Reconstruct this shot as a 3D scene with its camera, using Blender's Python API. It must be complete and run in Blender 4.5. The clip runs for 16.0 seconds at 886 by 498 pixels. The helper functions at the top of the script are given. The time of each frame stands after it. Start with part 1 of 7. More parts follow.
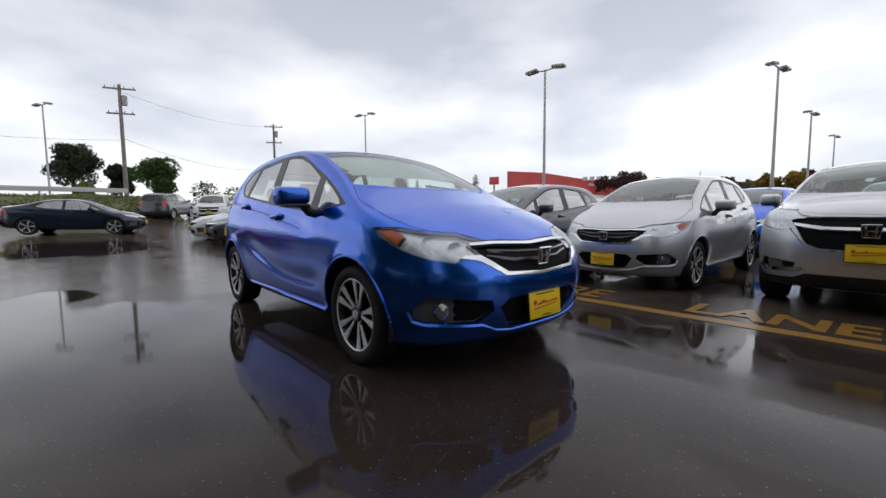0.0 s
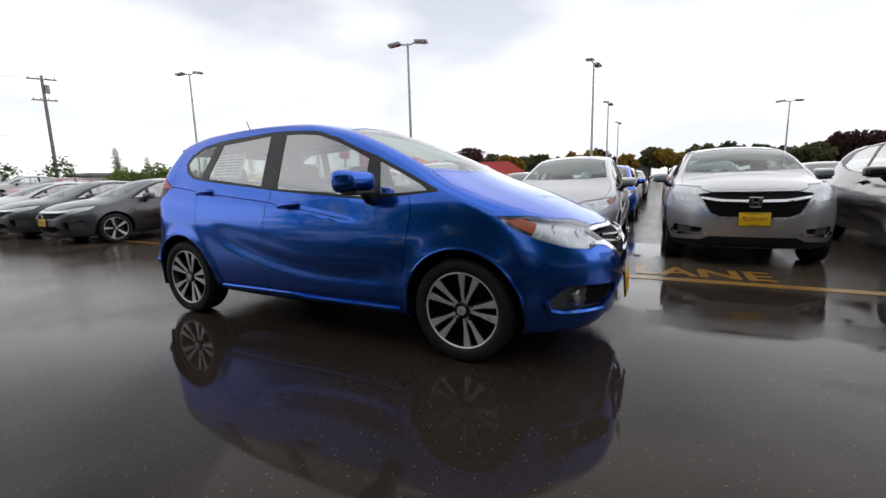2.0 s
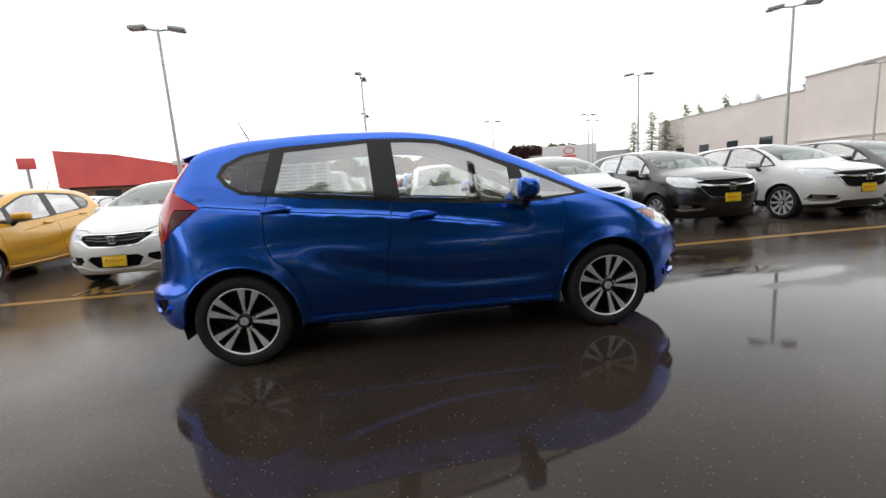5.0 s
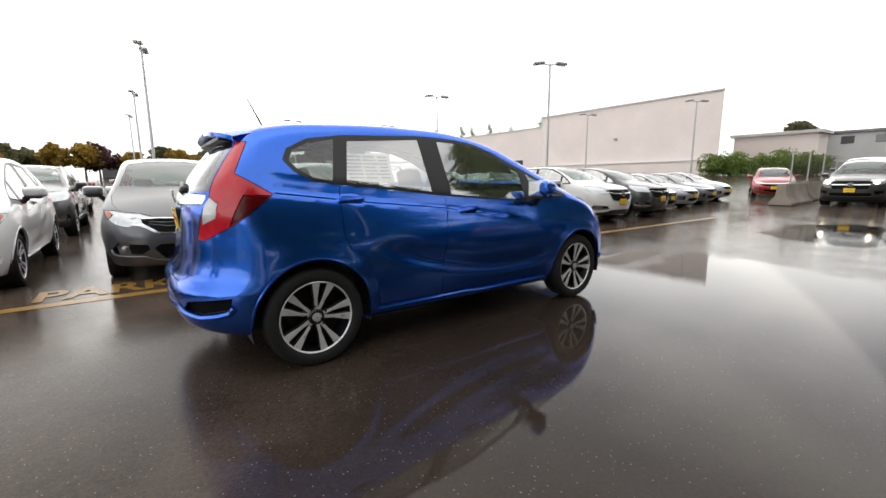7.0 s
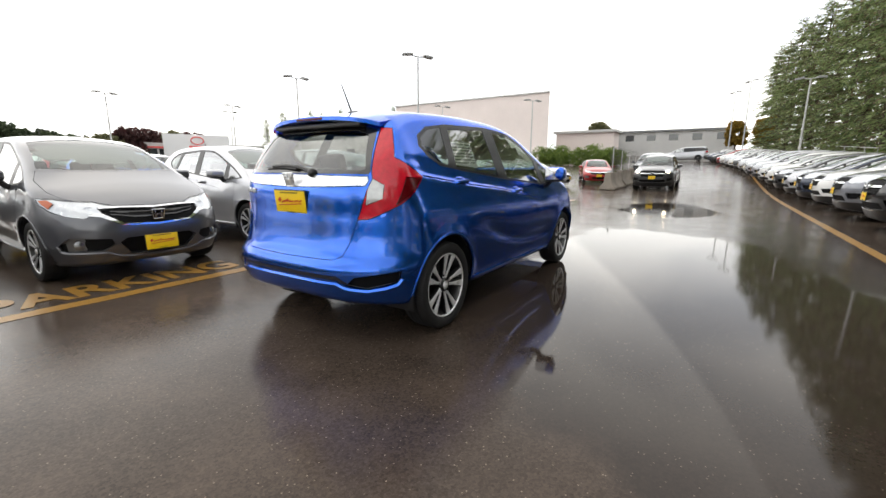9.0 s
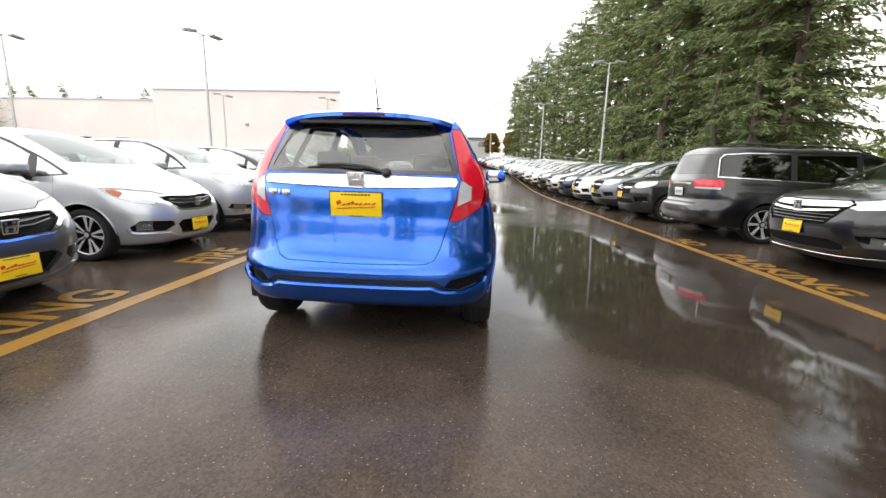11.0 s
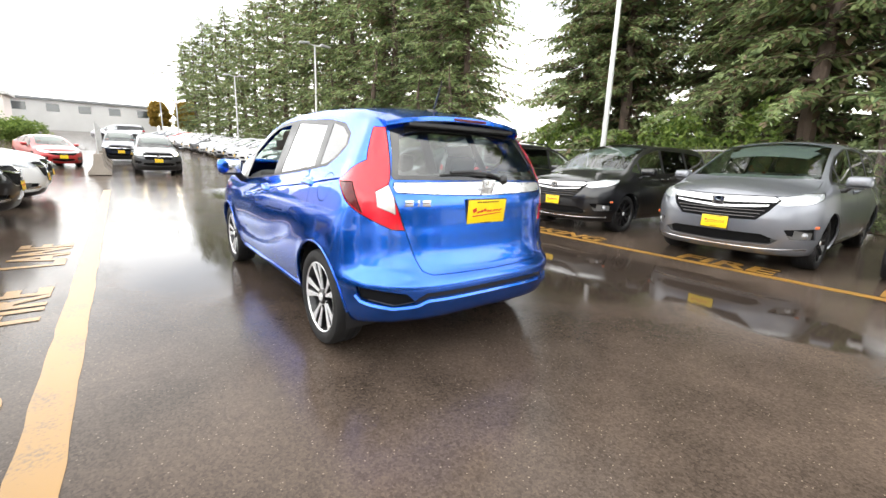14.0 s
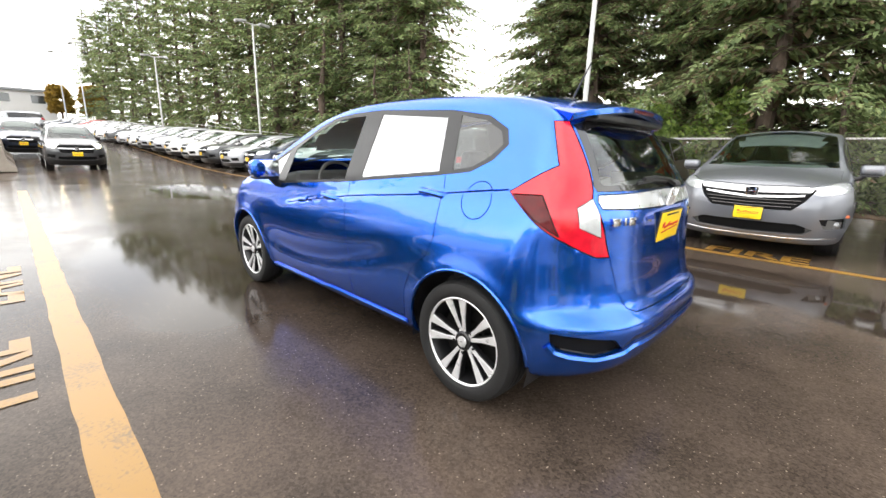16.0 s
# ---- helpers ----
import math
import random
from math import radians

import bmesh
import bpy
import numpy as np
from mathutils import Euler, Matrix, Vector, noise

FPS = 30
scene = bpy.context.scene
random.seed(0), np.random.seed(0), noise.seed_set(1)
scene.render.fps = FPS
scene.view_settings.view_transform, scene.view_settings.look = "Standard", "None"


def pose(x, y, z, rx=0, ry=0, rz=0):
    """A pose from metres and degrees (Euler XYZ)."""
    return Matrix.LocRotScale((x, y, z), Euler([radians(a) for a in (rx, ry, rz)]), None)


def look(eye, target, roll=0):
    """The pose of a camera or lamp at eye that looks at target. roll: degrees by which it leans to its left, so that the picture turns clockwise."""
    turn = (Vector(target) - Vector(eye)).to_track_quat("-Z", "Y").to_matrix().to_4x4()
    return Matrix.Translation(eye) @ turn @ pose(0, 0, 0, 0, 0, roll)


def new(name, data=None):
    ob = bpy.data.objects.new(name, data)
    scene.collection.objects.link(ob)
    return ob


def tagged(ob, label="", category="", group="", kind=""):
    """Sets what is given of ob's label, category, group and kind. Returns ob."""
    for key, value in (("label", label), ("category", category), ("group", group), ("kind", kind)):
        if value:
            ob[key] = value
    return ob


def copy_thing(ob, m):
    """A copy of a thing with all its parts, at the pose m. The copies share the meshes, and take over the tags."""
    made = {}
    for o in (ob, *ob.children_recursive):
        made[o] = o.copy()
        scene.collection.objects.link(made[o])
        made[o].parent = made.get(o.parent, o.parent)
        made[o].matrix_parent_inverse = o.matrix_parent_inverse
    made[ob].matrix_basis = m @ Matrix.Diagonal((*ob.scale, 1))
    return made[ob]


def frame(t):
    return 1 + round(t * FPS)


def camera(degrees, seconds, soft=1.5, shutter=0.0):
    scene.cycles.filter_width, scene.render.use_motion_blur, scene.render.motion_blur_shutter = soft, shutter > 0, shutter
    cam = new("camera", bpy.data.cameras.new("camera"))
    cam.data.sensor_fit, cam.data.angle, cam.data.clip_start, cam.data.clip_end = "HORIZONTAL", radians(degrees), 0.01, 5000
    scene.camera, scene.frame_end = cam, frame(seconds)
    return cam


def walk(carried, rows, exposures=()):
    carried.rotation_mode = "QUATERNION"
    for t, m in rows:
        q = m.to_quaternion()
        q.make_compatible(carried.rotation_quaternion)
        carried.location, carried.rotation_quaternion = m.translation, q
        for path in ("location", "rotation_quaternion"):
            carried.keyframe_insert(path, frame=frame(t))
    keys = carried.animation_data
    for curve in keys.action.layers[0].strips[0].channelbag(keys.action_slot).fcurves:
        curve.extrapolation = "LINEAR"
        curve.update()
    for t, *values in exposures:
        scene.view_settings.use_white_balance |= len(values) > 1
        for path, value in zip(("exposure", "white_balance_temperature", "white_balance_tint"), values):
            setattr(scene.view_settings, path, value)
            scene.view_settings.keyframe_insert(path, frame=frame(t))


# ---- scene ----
cam = camera(93.8, 16.0)
PATH = [
    (0, (3.518, -2.061, 0.919), (2.019, -0.747, 0.751), -0.5),
    (0.5, (3.248, -2.311, 0.936), (1.901, -0.845, 0.748), 1.5),
    (1, (2.933, -2.528, 0.953), (1.699, -0.976, 0.692), -3.8),
    (1.5, (2.593, -2.724, 0.99), (1.516, -1.059, 0.727), -2.7),
    (2, (2.222, -2.903, 1.015), (1.324, -1.142, 0.714), -1.4),
    (2.5, (1.839, -3.058, 1.024), (1.105, -1.222, 0.719), -1.6),
    (3, (1.468, -3.251, 1.04), (0.938, -1.35, 0.715), -0.6),
    (3.2, (1.308, -3.328, 1.057), (0.785, -1.431, 0.703), -1.5),
    (5.3, (-0.57, -3.573, 1.119), (-0.169, -1.638, 0.808), -2.9),
    (5.5, (-0.767, -3.56, 1.119), (-0.275, -1.647, 0.806), -2.2),
    (6, (-1.212, -3.487, 1.098), (-0.508, -1.648, 0.747), -1.9),
    (6.5, (-1.649, -3.389, 1.109), (-0.711, -1.655, 0.773), -1.7),
    (7, (-2.073, -3.233, 1.125), (-0.911, -1.638, 0.799), -0.3),
    (7.5, (-2.466, -3.049, 1.115), (-1.109, -1.624, 0.757), 0.7),
    (8, (-2.875, -2.809, 1.107), (-1.387, -1.531, 0.718), 0.3),
    (8.2, (-3.034, -2.727, 1.109), (-1.527, -1.475, 0.707), 0.6),
    (10.3, (-4.255, -1.357, 1.097), (-2.359, -0.84, 0.723), 0.9),
    (10.5, (-4.289, -1.172, 1.107), (-2.373, -0.754, 0.714), 2.0),
    (11, (-4.277, -0.681, 1.093), (-2.315, -0.547, 0.724), 1.6),
    (11.5, (-4.253, -0.214, 1.098), (-2.3, -0.439, 0.729), 2.7),
    (12, (-4.209, 0.261, 1.099), (-2.308, -0.183, 0.663), 1.8),
    (12.5, (-4.143, 0.702, 1.133), (-2.306, 0.021, 0.731), 2.3),
    (13, (-4.081, 1.113, 1.163), (-2.357, 0.195, 0.733), 2.4),
    (13.5, (-3.919, 1.453, 1.166), (-2.267, 0.402, 0.76), 1.2),
    (14, (-3.716, 1.742, 1.181), (-2.17, 0.544, 0.762), 2.1),
    (14.5, (-3.444, 1.961, 1.181), (-1.99, 0.679, 0.686), 3.0),
    (15, (-3.127, 2.131, 1.182), (-1.726, 0.796, 0.677), 3.3),
    (15.5, (-2.819, 2.246, 1.2), (-1.528, 0.804, 0.693), 2.7),
    (16, (-2.494, 2.237, 1.22), (-1.144, 0.837, 0.754), 1.5),
]
EXPOSURES = [(0.0, 0.35, 6400, 10), (1.5, 0.55, 6500, 10), (3.0, 0.75, 6700, 9), (5.5, 1.25, 6850, 8), (8.0, 1.4, 6950, 8), (10.5, 1.75, 6950, 8), (12.5, 2.4, 6850, 8), (14.0, 2.45, 6900, 8), (16.0, 2.35, 6950, 8)]
walk(cam, [(t, look(e, g, r)) for t, e, g, r in PATH], EXPOSURES)

# ---- sky and sun: a bright overcast day ----
SUN_UP, SUN_TURN = radians(48), radians(20)
world = bpy.data.worlds.new("overcast")
scene.world = world
world.use_nodes = True
wn, wl = world.node_tree.nodes, world.node_tree.links
wn.clear()
w_out = wn.new("ShaderNodeOutputWorld")
w_bg = wn.new("ShaderNodeBackground")
w_sky = wn.new("ShaderNodeTexSky")
w_sky.sky_type = "NISHITA"
w_sky.sun_disc = False
w_sky.sun_elevation, w_sky.sun_rotation = SUN_UP, SUN_TURN
w_co = wn.new("ShaderNodeTexCoord")
w_map = wn.new("ShaderNodeMapping")
w_map.inputs["Scale"].default_value = (1.2, 1.2, 3.0)
w_noise = wn.new("ShaderNodeTexNoise")
w_noise.inputs["Scale"].default_value = 1.7
w_noise.inputs["Detail"].default_value = 7
w_noise.inputs["Roughness"].default_value = 0.45
w_ramp = wn.new("ShaderNodeValToRGB")
w_ramp.color_ramp.elements[0].position, w_ramp.color_ramp.elements[0].color = 0.40, (6.3, 6.55, 7.2, 1)
w_ramp.color_ramp.elements[1].position, w_ramp.color_ramp.elements[1].color = 0.60, (10.2, 10.2, 10.4, 1)
w_mix = wn.new("ShaderNodeMix")
w_mix.data_type = "RGBA"
w_mix.inputs[0].default_value = 0.88
w_bg.inputs["Strength"].default_value = 0.10
wl.new(w_co.outputs["Generated"], w_map.inputs["Vector"])
wl.new(w_map.outputs[0], w_noise.inputs["Vector"])
wl.new(w_noise.outputs["Fac"], w_ramp.inputs[0])
wl.new(w_sky.outputs[0], w_mix.inputs[6])
# the cloud is brightest low down and heavier overhead
w_sep, w_up, w_dim = wn.new("ShaderNodeSeparateXYZ"), wn.new("ShaderNodeMapRange"), wn.new("ShaderNodeVectorMath")
w_dim.operation = "SCALE"
w_up.interpolation_type = "SMOOTHSTEP"
w_up.inputs["From Min"].default_value, w_up.inputs["From Max"].default_value = 0.08, 0.72
w_up.inputs["To Min"].default_value, w_up.inputs["To Max"].default_value = 0.92, 0.60
wl.new(w_co.outputs["Generated"], w_sep.inputs[0])
wl.new(w_sep.outputs["Z"], w_up.inputs["Value"])
wl.new(w_ramp.outputs[0], w_dim.inputs[0])
wl.new(w_up.outputs[0], w_dim.inputs["Scale"])
wl.new(w_dim.outputs[0], w_mix.inputs[7])
wl.new(w_mix.outputs[2], w_bg.inputs["Color"])
wl.new(w_bg.outputs[0], w_out.inputs["Surface"])

sun = new("sun", bpy.data.lights.new("sun", "SUN"))
sun.data.energy, sun.data.angle, sun.data.color = 0.5, radians(120), (1.0, 0.97, 0.93)
sun.matrix_world = pose(0, 0, 30, 90 - 48, 0, 160)


# ---- materials ----
def material(name, colour, rough=0.5, metal=0.0, **more):
    """A Principled material with grain, mottling and fine relief at real-world size.
    vary: colour change; scale: size of mottling; bump: relief; coat: clear coat; wet: gloss patches."""
    m = bpy.data.materials.new(name)
    m.use_nodes = True
    n, l = m.node_tree.nodes, m.node_tree.links
    b = n["Principled BSDF"]
    b.inputs["Base Color"].default_value = (*colour, 1)
    b.inputs["Roughness"].default_value = rough
    b.inputs["Metallic"].default_value = metal
    if "coat" in more:
        b.inputs["Coat Weight"].default_value = more["coat"]
        b.inputs["Coat Roughness"].default_value = more.get("coat_rough", 0.02)
        b.inputs["Coat IOR"].default_value = more.get("coat_ior", 1.75)
    if "spec" in more:
        b.inputs["Specular IOR Level"].default_value = more["spec"]
    if "glow" in more:
        b.inputs["Emission Color"].default_value = (*more["glow"], 1)
        b.inputs["Emission Strength"].default_value = more["power"]
    co = n.new("ShaderNodeTexCoord")
    vary = more.get("vary", 0.0)
    if vary:
        big, small = n.new("ShaderNodeTexNoise"), n.new("ShaderNodeTexNoise")
        big.inputs["Scale"].default_value = more.get("scale", 2.0)
        big.inputs["Detail"].default_value = 5
        small.inputs["Scale"].default_value = more.get("scale", 2.0) * 22
        small.inputs["Detail"].default_value = 3
        for t in (big, small):
            l.new(co.outputs["Object"], t.inputs["Vector"])
        add = n.new("ShaderNodeMath")
        add.operation = "MULTIPLY_ADD"
        add.inputs[1].default_value = 0.45
        l.new(small.outputs["Fac"], add.inputs[0])
        l.new(big.outputs["Fac"], add.inputs[2])
        ramp = n.new("ShaderNodeValToRGB")
        lo, hi = more.get("dark", tuple(c * (1 - vary) for c in colour)), tuple(min(1, c * (1 + vary)) for c in colour)
        ramp.color_ramp.elements[0].position, ramp.color_ramp.elements[0].color = 0.45, (*lo, 1)
        ramp.color_ramp.elements[1].position, ramp.color_ramp.elements[1].color = 0.98, (*hi, 1)
        l.new(add.outputs[0], ramp.inputs[0])
        l.new(ramp.outputs[0], b.inputs["Base Color"])
        rr = n.new("ShaderNodeMapRange")
        rr.inputs["From Min"].default_value, rr.inputs["From Max"].default_value = 0.4, 1.0
        rr.inputs["To Min"].default_value, rr.inputs["To Max"].default_value = max(0.02, rough - 0.12), min(1, rough + 0.1)
        l.new(add.outputs[0], rr.inputs["Value"])
        l.new(rr.outputs[0], b.inputs["Roughness"])
    if more.get("bump"):
        t = n.new("ShaderNodeTexNoise")
        t.inputs["Scale"].default_value = more.get("bump_scale", 60.0)
        t.inputs["Detail"].default_value = 4
        l.new(co.outputs["Object"], t.inputs["Vector"])
        bp = n.new("ShaderNodeBump")
        bp.inputs["Strength"].default_value = more["bump"]
        bp.inputs["Distance"].default_value = more.get("bump_depth", 0.01)
        l.new(t.outputs["Fac"], bp.inputs["Height"])
        l.new(bp.outputs[0], b.inputs["Normal"])
    return m


def paint(name, colour, metal=0.45, flake=0.25, rough=0.32, coat=1.5, edge=None):
    """Metallic car paint under a wet clear coat with fine beads of rain."""
    m = material(name, colour, rough, metal, coat=1.0, coat_rough=0.03, coat_ior=coat)
    n, l = m.node_tree.nodes, m.node_tree.links
    b = n["Principled BSDF"]
    co = n.new("ShaderNodeTexCoord")
    f = n.new("ShaderNodeTexNoise")
    f.inputs["Scale"].default_value = 900
    l.new(co.outputs["Object"], f.inputs["Vector"])
    ramp = n.new("ShaderNodeValToRGB")
    ramp.color_ramp.elements[0].position, ramp.color_ramp.elements[0].color = 0.3, (*[c * (1 - flake) for c in colour], 1)
    ramp.color_ramp.elements[1].position, ramp.color_ramp.elements[1].color = 0.7, (*[min(1, c * (1 + flake)) for c in colour], 1)
    l.new(f.outputs["Fac"], ramp.inputs[0])
    l.new(ramp.outputs[0], b.inputs["Base Color"])
    if edge:
        b.inputs["Specular Tint"].default_value = (*edge, 1)
    v = n.new("ShaderNodeTexVoronoi")
    v.inputs["Scale"].default_value = 140
    l.new(co.outputs["Object"], v.inputs["Vector"])
    rr = n.new("ShaderNodeMapRange")
    rr.inputs["From Min"].default_value, rr.inputs["From Max"].default_value = 0.0, 0.22
    rr.inputs["To Min"].default_value, rr.inputs["To Max"].default_value = 1.0, 0.0
    l.new(v.outputs["Distance"], rr.inputs["Value"])
    bp = n.new("ShaderNodeBump")
    bp.inputs["Strength"].default_value, bp.inputs["Distance"].default_value = 0.12, 0.0008
    l.new(rr.outputs[0], bp.inputs["Height"])
    l.new(bp.outputs[0], b.inputs["Coat Normal"])
    return m


def glass(name, tint, gloss=0.08, rough=0.0):
    """A pane: tinted see-through whose gloss grows at a grazing angle."""
    m = bpy.data.materials.new(name)
    m.use_nodes = True
    n, l = m.node_tree.nodes, m.node_tree.links
    n.clear()
    out, mix = n.new("ShaderNodeOutputMaterial"), n.new("ShaderNodeMixShader")
    tr, gl, fr = n.new("ShaderNodeBsdfTransparent"), n.new("ShaderNodeBsdfGlossy"), n.new("ShaderNodeLayerWeight")
    tr.inputs["Color"].default_value = (*tint, 1)
    gl.inputs["Roughness"].default_value = rough
    fr.inputs["Blend"].default_value = 0.5
    steep, share = n.new("ShaderNodeMath"), n.new("ShaderNodeMapRange")
    steep.operation = "POWER"
    steep.inputs[1].default_value = 4.0
    share.inputs["To Min"].default_value, share.inputs["To Max"].default_value = gloss, 1.0
    l.new(fr.outputs["Facing"], steep.inputs[0])
    l.new(steep.outputs[0], share.inputs["Value"])
    l.new(share.outputs[0], mix.inputs[0])
    l.new(tr.outputs[0], mix.inputs[1])
    l.new(gl.outputs[0], mix.inputs[2])
    l.new(mix.outputs[0], out.inputs[0])
    return m


def asphalt_material():
    """Wet asphalt: aggregate, patched tone, and standing water in shallow dips."""
    m = material("wet_asphalt", (0.035, 0.031, 0.029), 0.5)
    n, l = m.node_tree.nodes, m.node_tree.links
    b = n["Principled BSDF"]
    co = n.new("ShaderNodeTexCoord")

    def tex(scale, detail=4, rough=0.55):
        t = n.new("ShaderNodeTexNoise")
        t.inputs["Scale"].default_value, t.inputs["Detail"].default_value, t.inputs["Roughness"].default_value = scale, detail, rough
        l.new(co.outputs["Object"], t.inputs["Vector"])
        return t.outputs["Fac"]

    def span(v, a, z, lo, hi):
        r = n.new("ShaderNodeMapRange")
        r.interpolation_type = "SMOOTHSTEP"
        for k, x in zip(("From Min", "From Max", "To Min", "To Max"), (a, z, lo, hi)):
            r.inputs[k].default_value = x
        l.new(v, r.inputs["Value"])
        return r.outputs[0]

    def calc(op, a, c):
        r = n.new("ShaderNodeMath")
        r.operation = op
        for i, v in enumerate((a, c)):
            if isinstance(v, (int, float)):
                r.inputs[i].default_value = v
            else:
                l.new(v, r.inputs[i])
        return r.outputs[0]

    sep = n.new("ShaderNodeSeparateXYZ")
    l.new(co.outputs["Object"], sep.inputs[0])

    def dip(x, y, rx, ry):
        dx = calc("DIVIDE", calc("SUBTRACT", sep.outputs["X"], x), rx)
        dy = calc("DIVIDE", calc("SUBTRACT", sep.outputs["Y"], y), ry)
        return span(calc("ADD", calc("MULTIPLY", dx, dx), calc("MULTIPLY", dy, dy)), 0.2, 1.6, 0.34, 0.0)

    depth = calc("ADD", tex(0.33, 6, 0.6), calc("MULTIPLY", calc("SUBTRACT", tex(1.5, 5, 0.6), 0.5), 0.42))
    for d in PUDDLES:
        depth = calc("ADD", depth, dip(*d))
    water = span(depth, 0.58, 0.80, 0.0, 1.0)
    grain = tex(95, 3, 0.7)
    stones = n.new("ShaderNodeTexVoronoi")
    stones.inputs["Scale"].default_value = 85
    l.new(co.outputs["Object"], stones.inputs["Vector"])
    cell = n.new("ShaderNodeSeparateColor")
    l.new(stones.outputs["Color"], cell.inputs[0])
    tone = calc("ADD", calc("ADD", calc("MULTIPLY", tex(1.3, 6), 0.5), calc("MULTIPLY", grain, 0.30)), calc("ADD", calc("MULTIPLY", cell.outputs[0], 0.12), 0.065))
    ramp = n.new("ShaderNodeValToRGB")
    ramp.color_ramp.elements[0].position, ramp.color_ramp.elements[0].color = 0.36, (0.024, 0.0185, 0.0145, 1)
    ramp.color_ramp.elements[1].position, ramp.color_ramp.elements[1].color = 0.78, (0.142, 0.106, 0.082, 1)
    l.new(tone, ramp.inputs[0])
    chip = n.new("ShaderNodeMix")
    chip.data_type = "RGBA"
    chip.inputs[7].default_value = (0.30, 0.24, 0.185, 1)
    spot = n.new("ShaderNodeTexVoronoi")
    spot.inputs["Scale"].default_value = 58
    l.new(co.outputs["Object"], spot.inputs["Vector"])
    pick = n.new("ShaderNodeSeparateColor")
    l.new(spot.outputs["Color"], pick.inputs[0])
    l.new(calc("MULTIPLY", calc("MULTIPLY", span(spot.outputs["Distance"], 0.14, 0.24, 1, 0), calc("MULTIPLY", span(pick.outputs[0], 0.84, 0.90, 0, 1), span(water, 0.0, 1.0, 1.0, 0.7))), 0.7), chip.inputs[0])
    darken = n.new("ShaderNodeMix")
    darken.data_type = "RGBA"
    darken.inputs[7].default_value = (0.022, 0.0162, 0.013, 1)
    # broad oval off the car's front right, darker in base colour only
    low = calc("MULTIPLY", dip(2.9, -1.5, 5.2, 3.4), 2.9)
    l.new(calc("MULTIPLY", calc("MAXIMUM", water, low), 0.80), darken.inputs[0])
    l.new(ramp.outputs[0], darken.inputs[6])
    l.new(darken.outputs[2], chip.inputs[6])
    l.new(chip.outputs[2], b.inputs["Base Color"])
    damp = span(tex(0.9, 5), 0.35, 0.68, 0.20, 0.10)
    r = n.new("ShaderNodeMix")
    r.data_type = "FLOAT"
    l.new(water, r.inputs[0])
    l.new(damp, r.inputs[2])
    l.new(span(tex(3.0, 4), 0.35, 0.7, 0.012, 0.05), r.inputs[3])
    l.new(r.outputs[0], b.inputs["Roughness"])
    bump = n.new("ShaderNodeBump")
    bump.inputs["Distance"].default_value = 0.006
    l.new(calc("ADD", stones.outputs["Distance"], grain), bump.inputs["Height"])
    l.new(span(water, 0.0, 1.0, 0.07, 0.008), bump.inputs["Strength"])
    l.new(bump.outputs[0], b.inputs["Normal"])
    l.new(span(water, 0.0, 1.0, 1.21, 1.26), b.inputs["IOR"])
    return m


# standing water: middle and reach, in metres
PUDDLES = [(0.6, -2.3, 3.0, 1.6), (2.3, -1.6, 2.4, 1.4), (2.2, 1.25, 2.4, 0.7), (-1.6, -2.9, 1.6, 0.7), (-3.0, -2.3, 0.6, 0.4), (-12.5, -2.0, 3.5, 1.8), (9.5, -1.2, 2.5, 1.2), (3.2, 0.1, 1.2, 0.35), (1.6, 4.2, 2.2, 0.8)]
ASPHALT = asphalt_material()
BLUE = paint("blue_paint", (0.005, 0.118, 0.63), 0.92, 0.3, 0.22, 1.6, (0.12, 0.42, 0.82))
SILVER = paint("silver_paint", (0.50, 0.51, 0.54), 0.55, 0.10)
GREY = paint("grey_paint", (0.19, 0.20, 0.225), 0.55, 0.15)
DARK_GREY = paint("dark_grey_paint", (0.085, 0.088, 0.10), 0.5, 0.15)
CHARCOAL = paint("charcoal_paint", (0.055, 0.057, 0.062), 0.4, 0.15)
BLACK = paint("black_paint", (0.004, 0.004, 0.005), 0.0, 0.2, 0.3, 1.45)
WHITE = paint("white_paint", (0.74, 0.74, 0.73), 0.0, 0.03)
YELLOW = paint("yellow_paint", (0.72, 0.36, 0.02), 0.1, 0.08)
RED = paint("red_paint", (0.38, 0.012, 0.015), 0.2, 0.1)
NAVY = paint("navy_paint", (0.012, 0.022, 0.05), 0.4, 0.2)
GLASS = glass("window_glass", (0.90, 0.975, 0.94), 0.48)
BACK_GLASS = glass("rear_window_glass", (0.62, 0.68, 0.66), 0.13)
SCREEN = glass("windshield_glass", (0.66, 0.80, 0.76), 0.065)
PRIVACY = glass("privacy_glass", (0.14, 0.15, 0.15), 0.08)
LENS = glass("lamp_lens", (0.92, 0.94, 0.95), 0.10)
RUBBER = material("tyre_rubber", (0.0095, 0.0095, 0.010), 0.7, vary=0.3, scale=9, bump=0.15, bump_scale=90)
TRIM = material("black_trim", (0.012, 0.012, 0.013), 0.38, vary=0.2, scale=6, bump=0.08, bump_scale=300)
MESH_BLACK = material("matt_black_mesh", (0.006, 0.006, 0.0065), 0.8, spec=0.15, vary=0.3, scale=40, bump=0.3, bump_scale=160)
GLOSS_BLACK = material("gloss_black", (0.008, 0.008, 0.009), 0.12, coat=0.6)
SATIN = material("satin_chrome", (0.86, 0.87, 0.88), 0.28, 0.8, vary=0.04, scale=8)
CHROME = material("chrome", (0.78, 0.79, 0.80), 0.09, 1.0, vary=0.06, scale=8)
ALLOY = material("machined_alloy", (0.74, 0.74, 0.75), 0.34, 0.45, vary=0.05, scale=30)
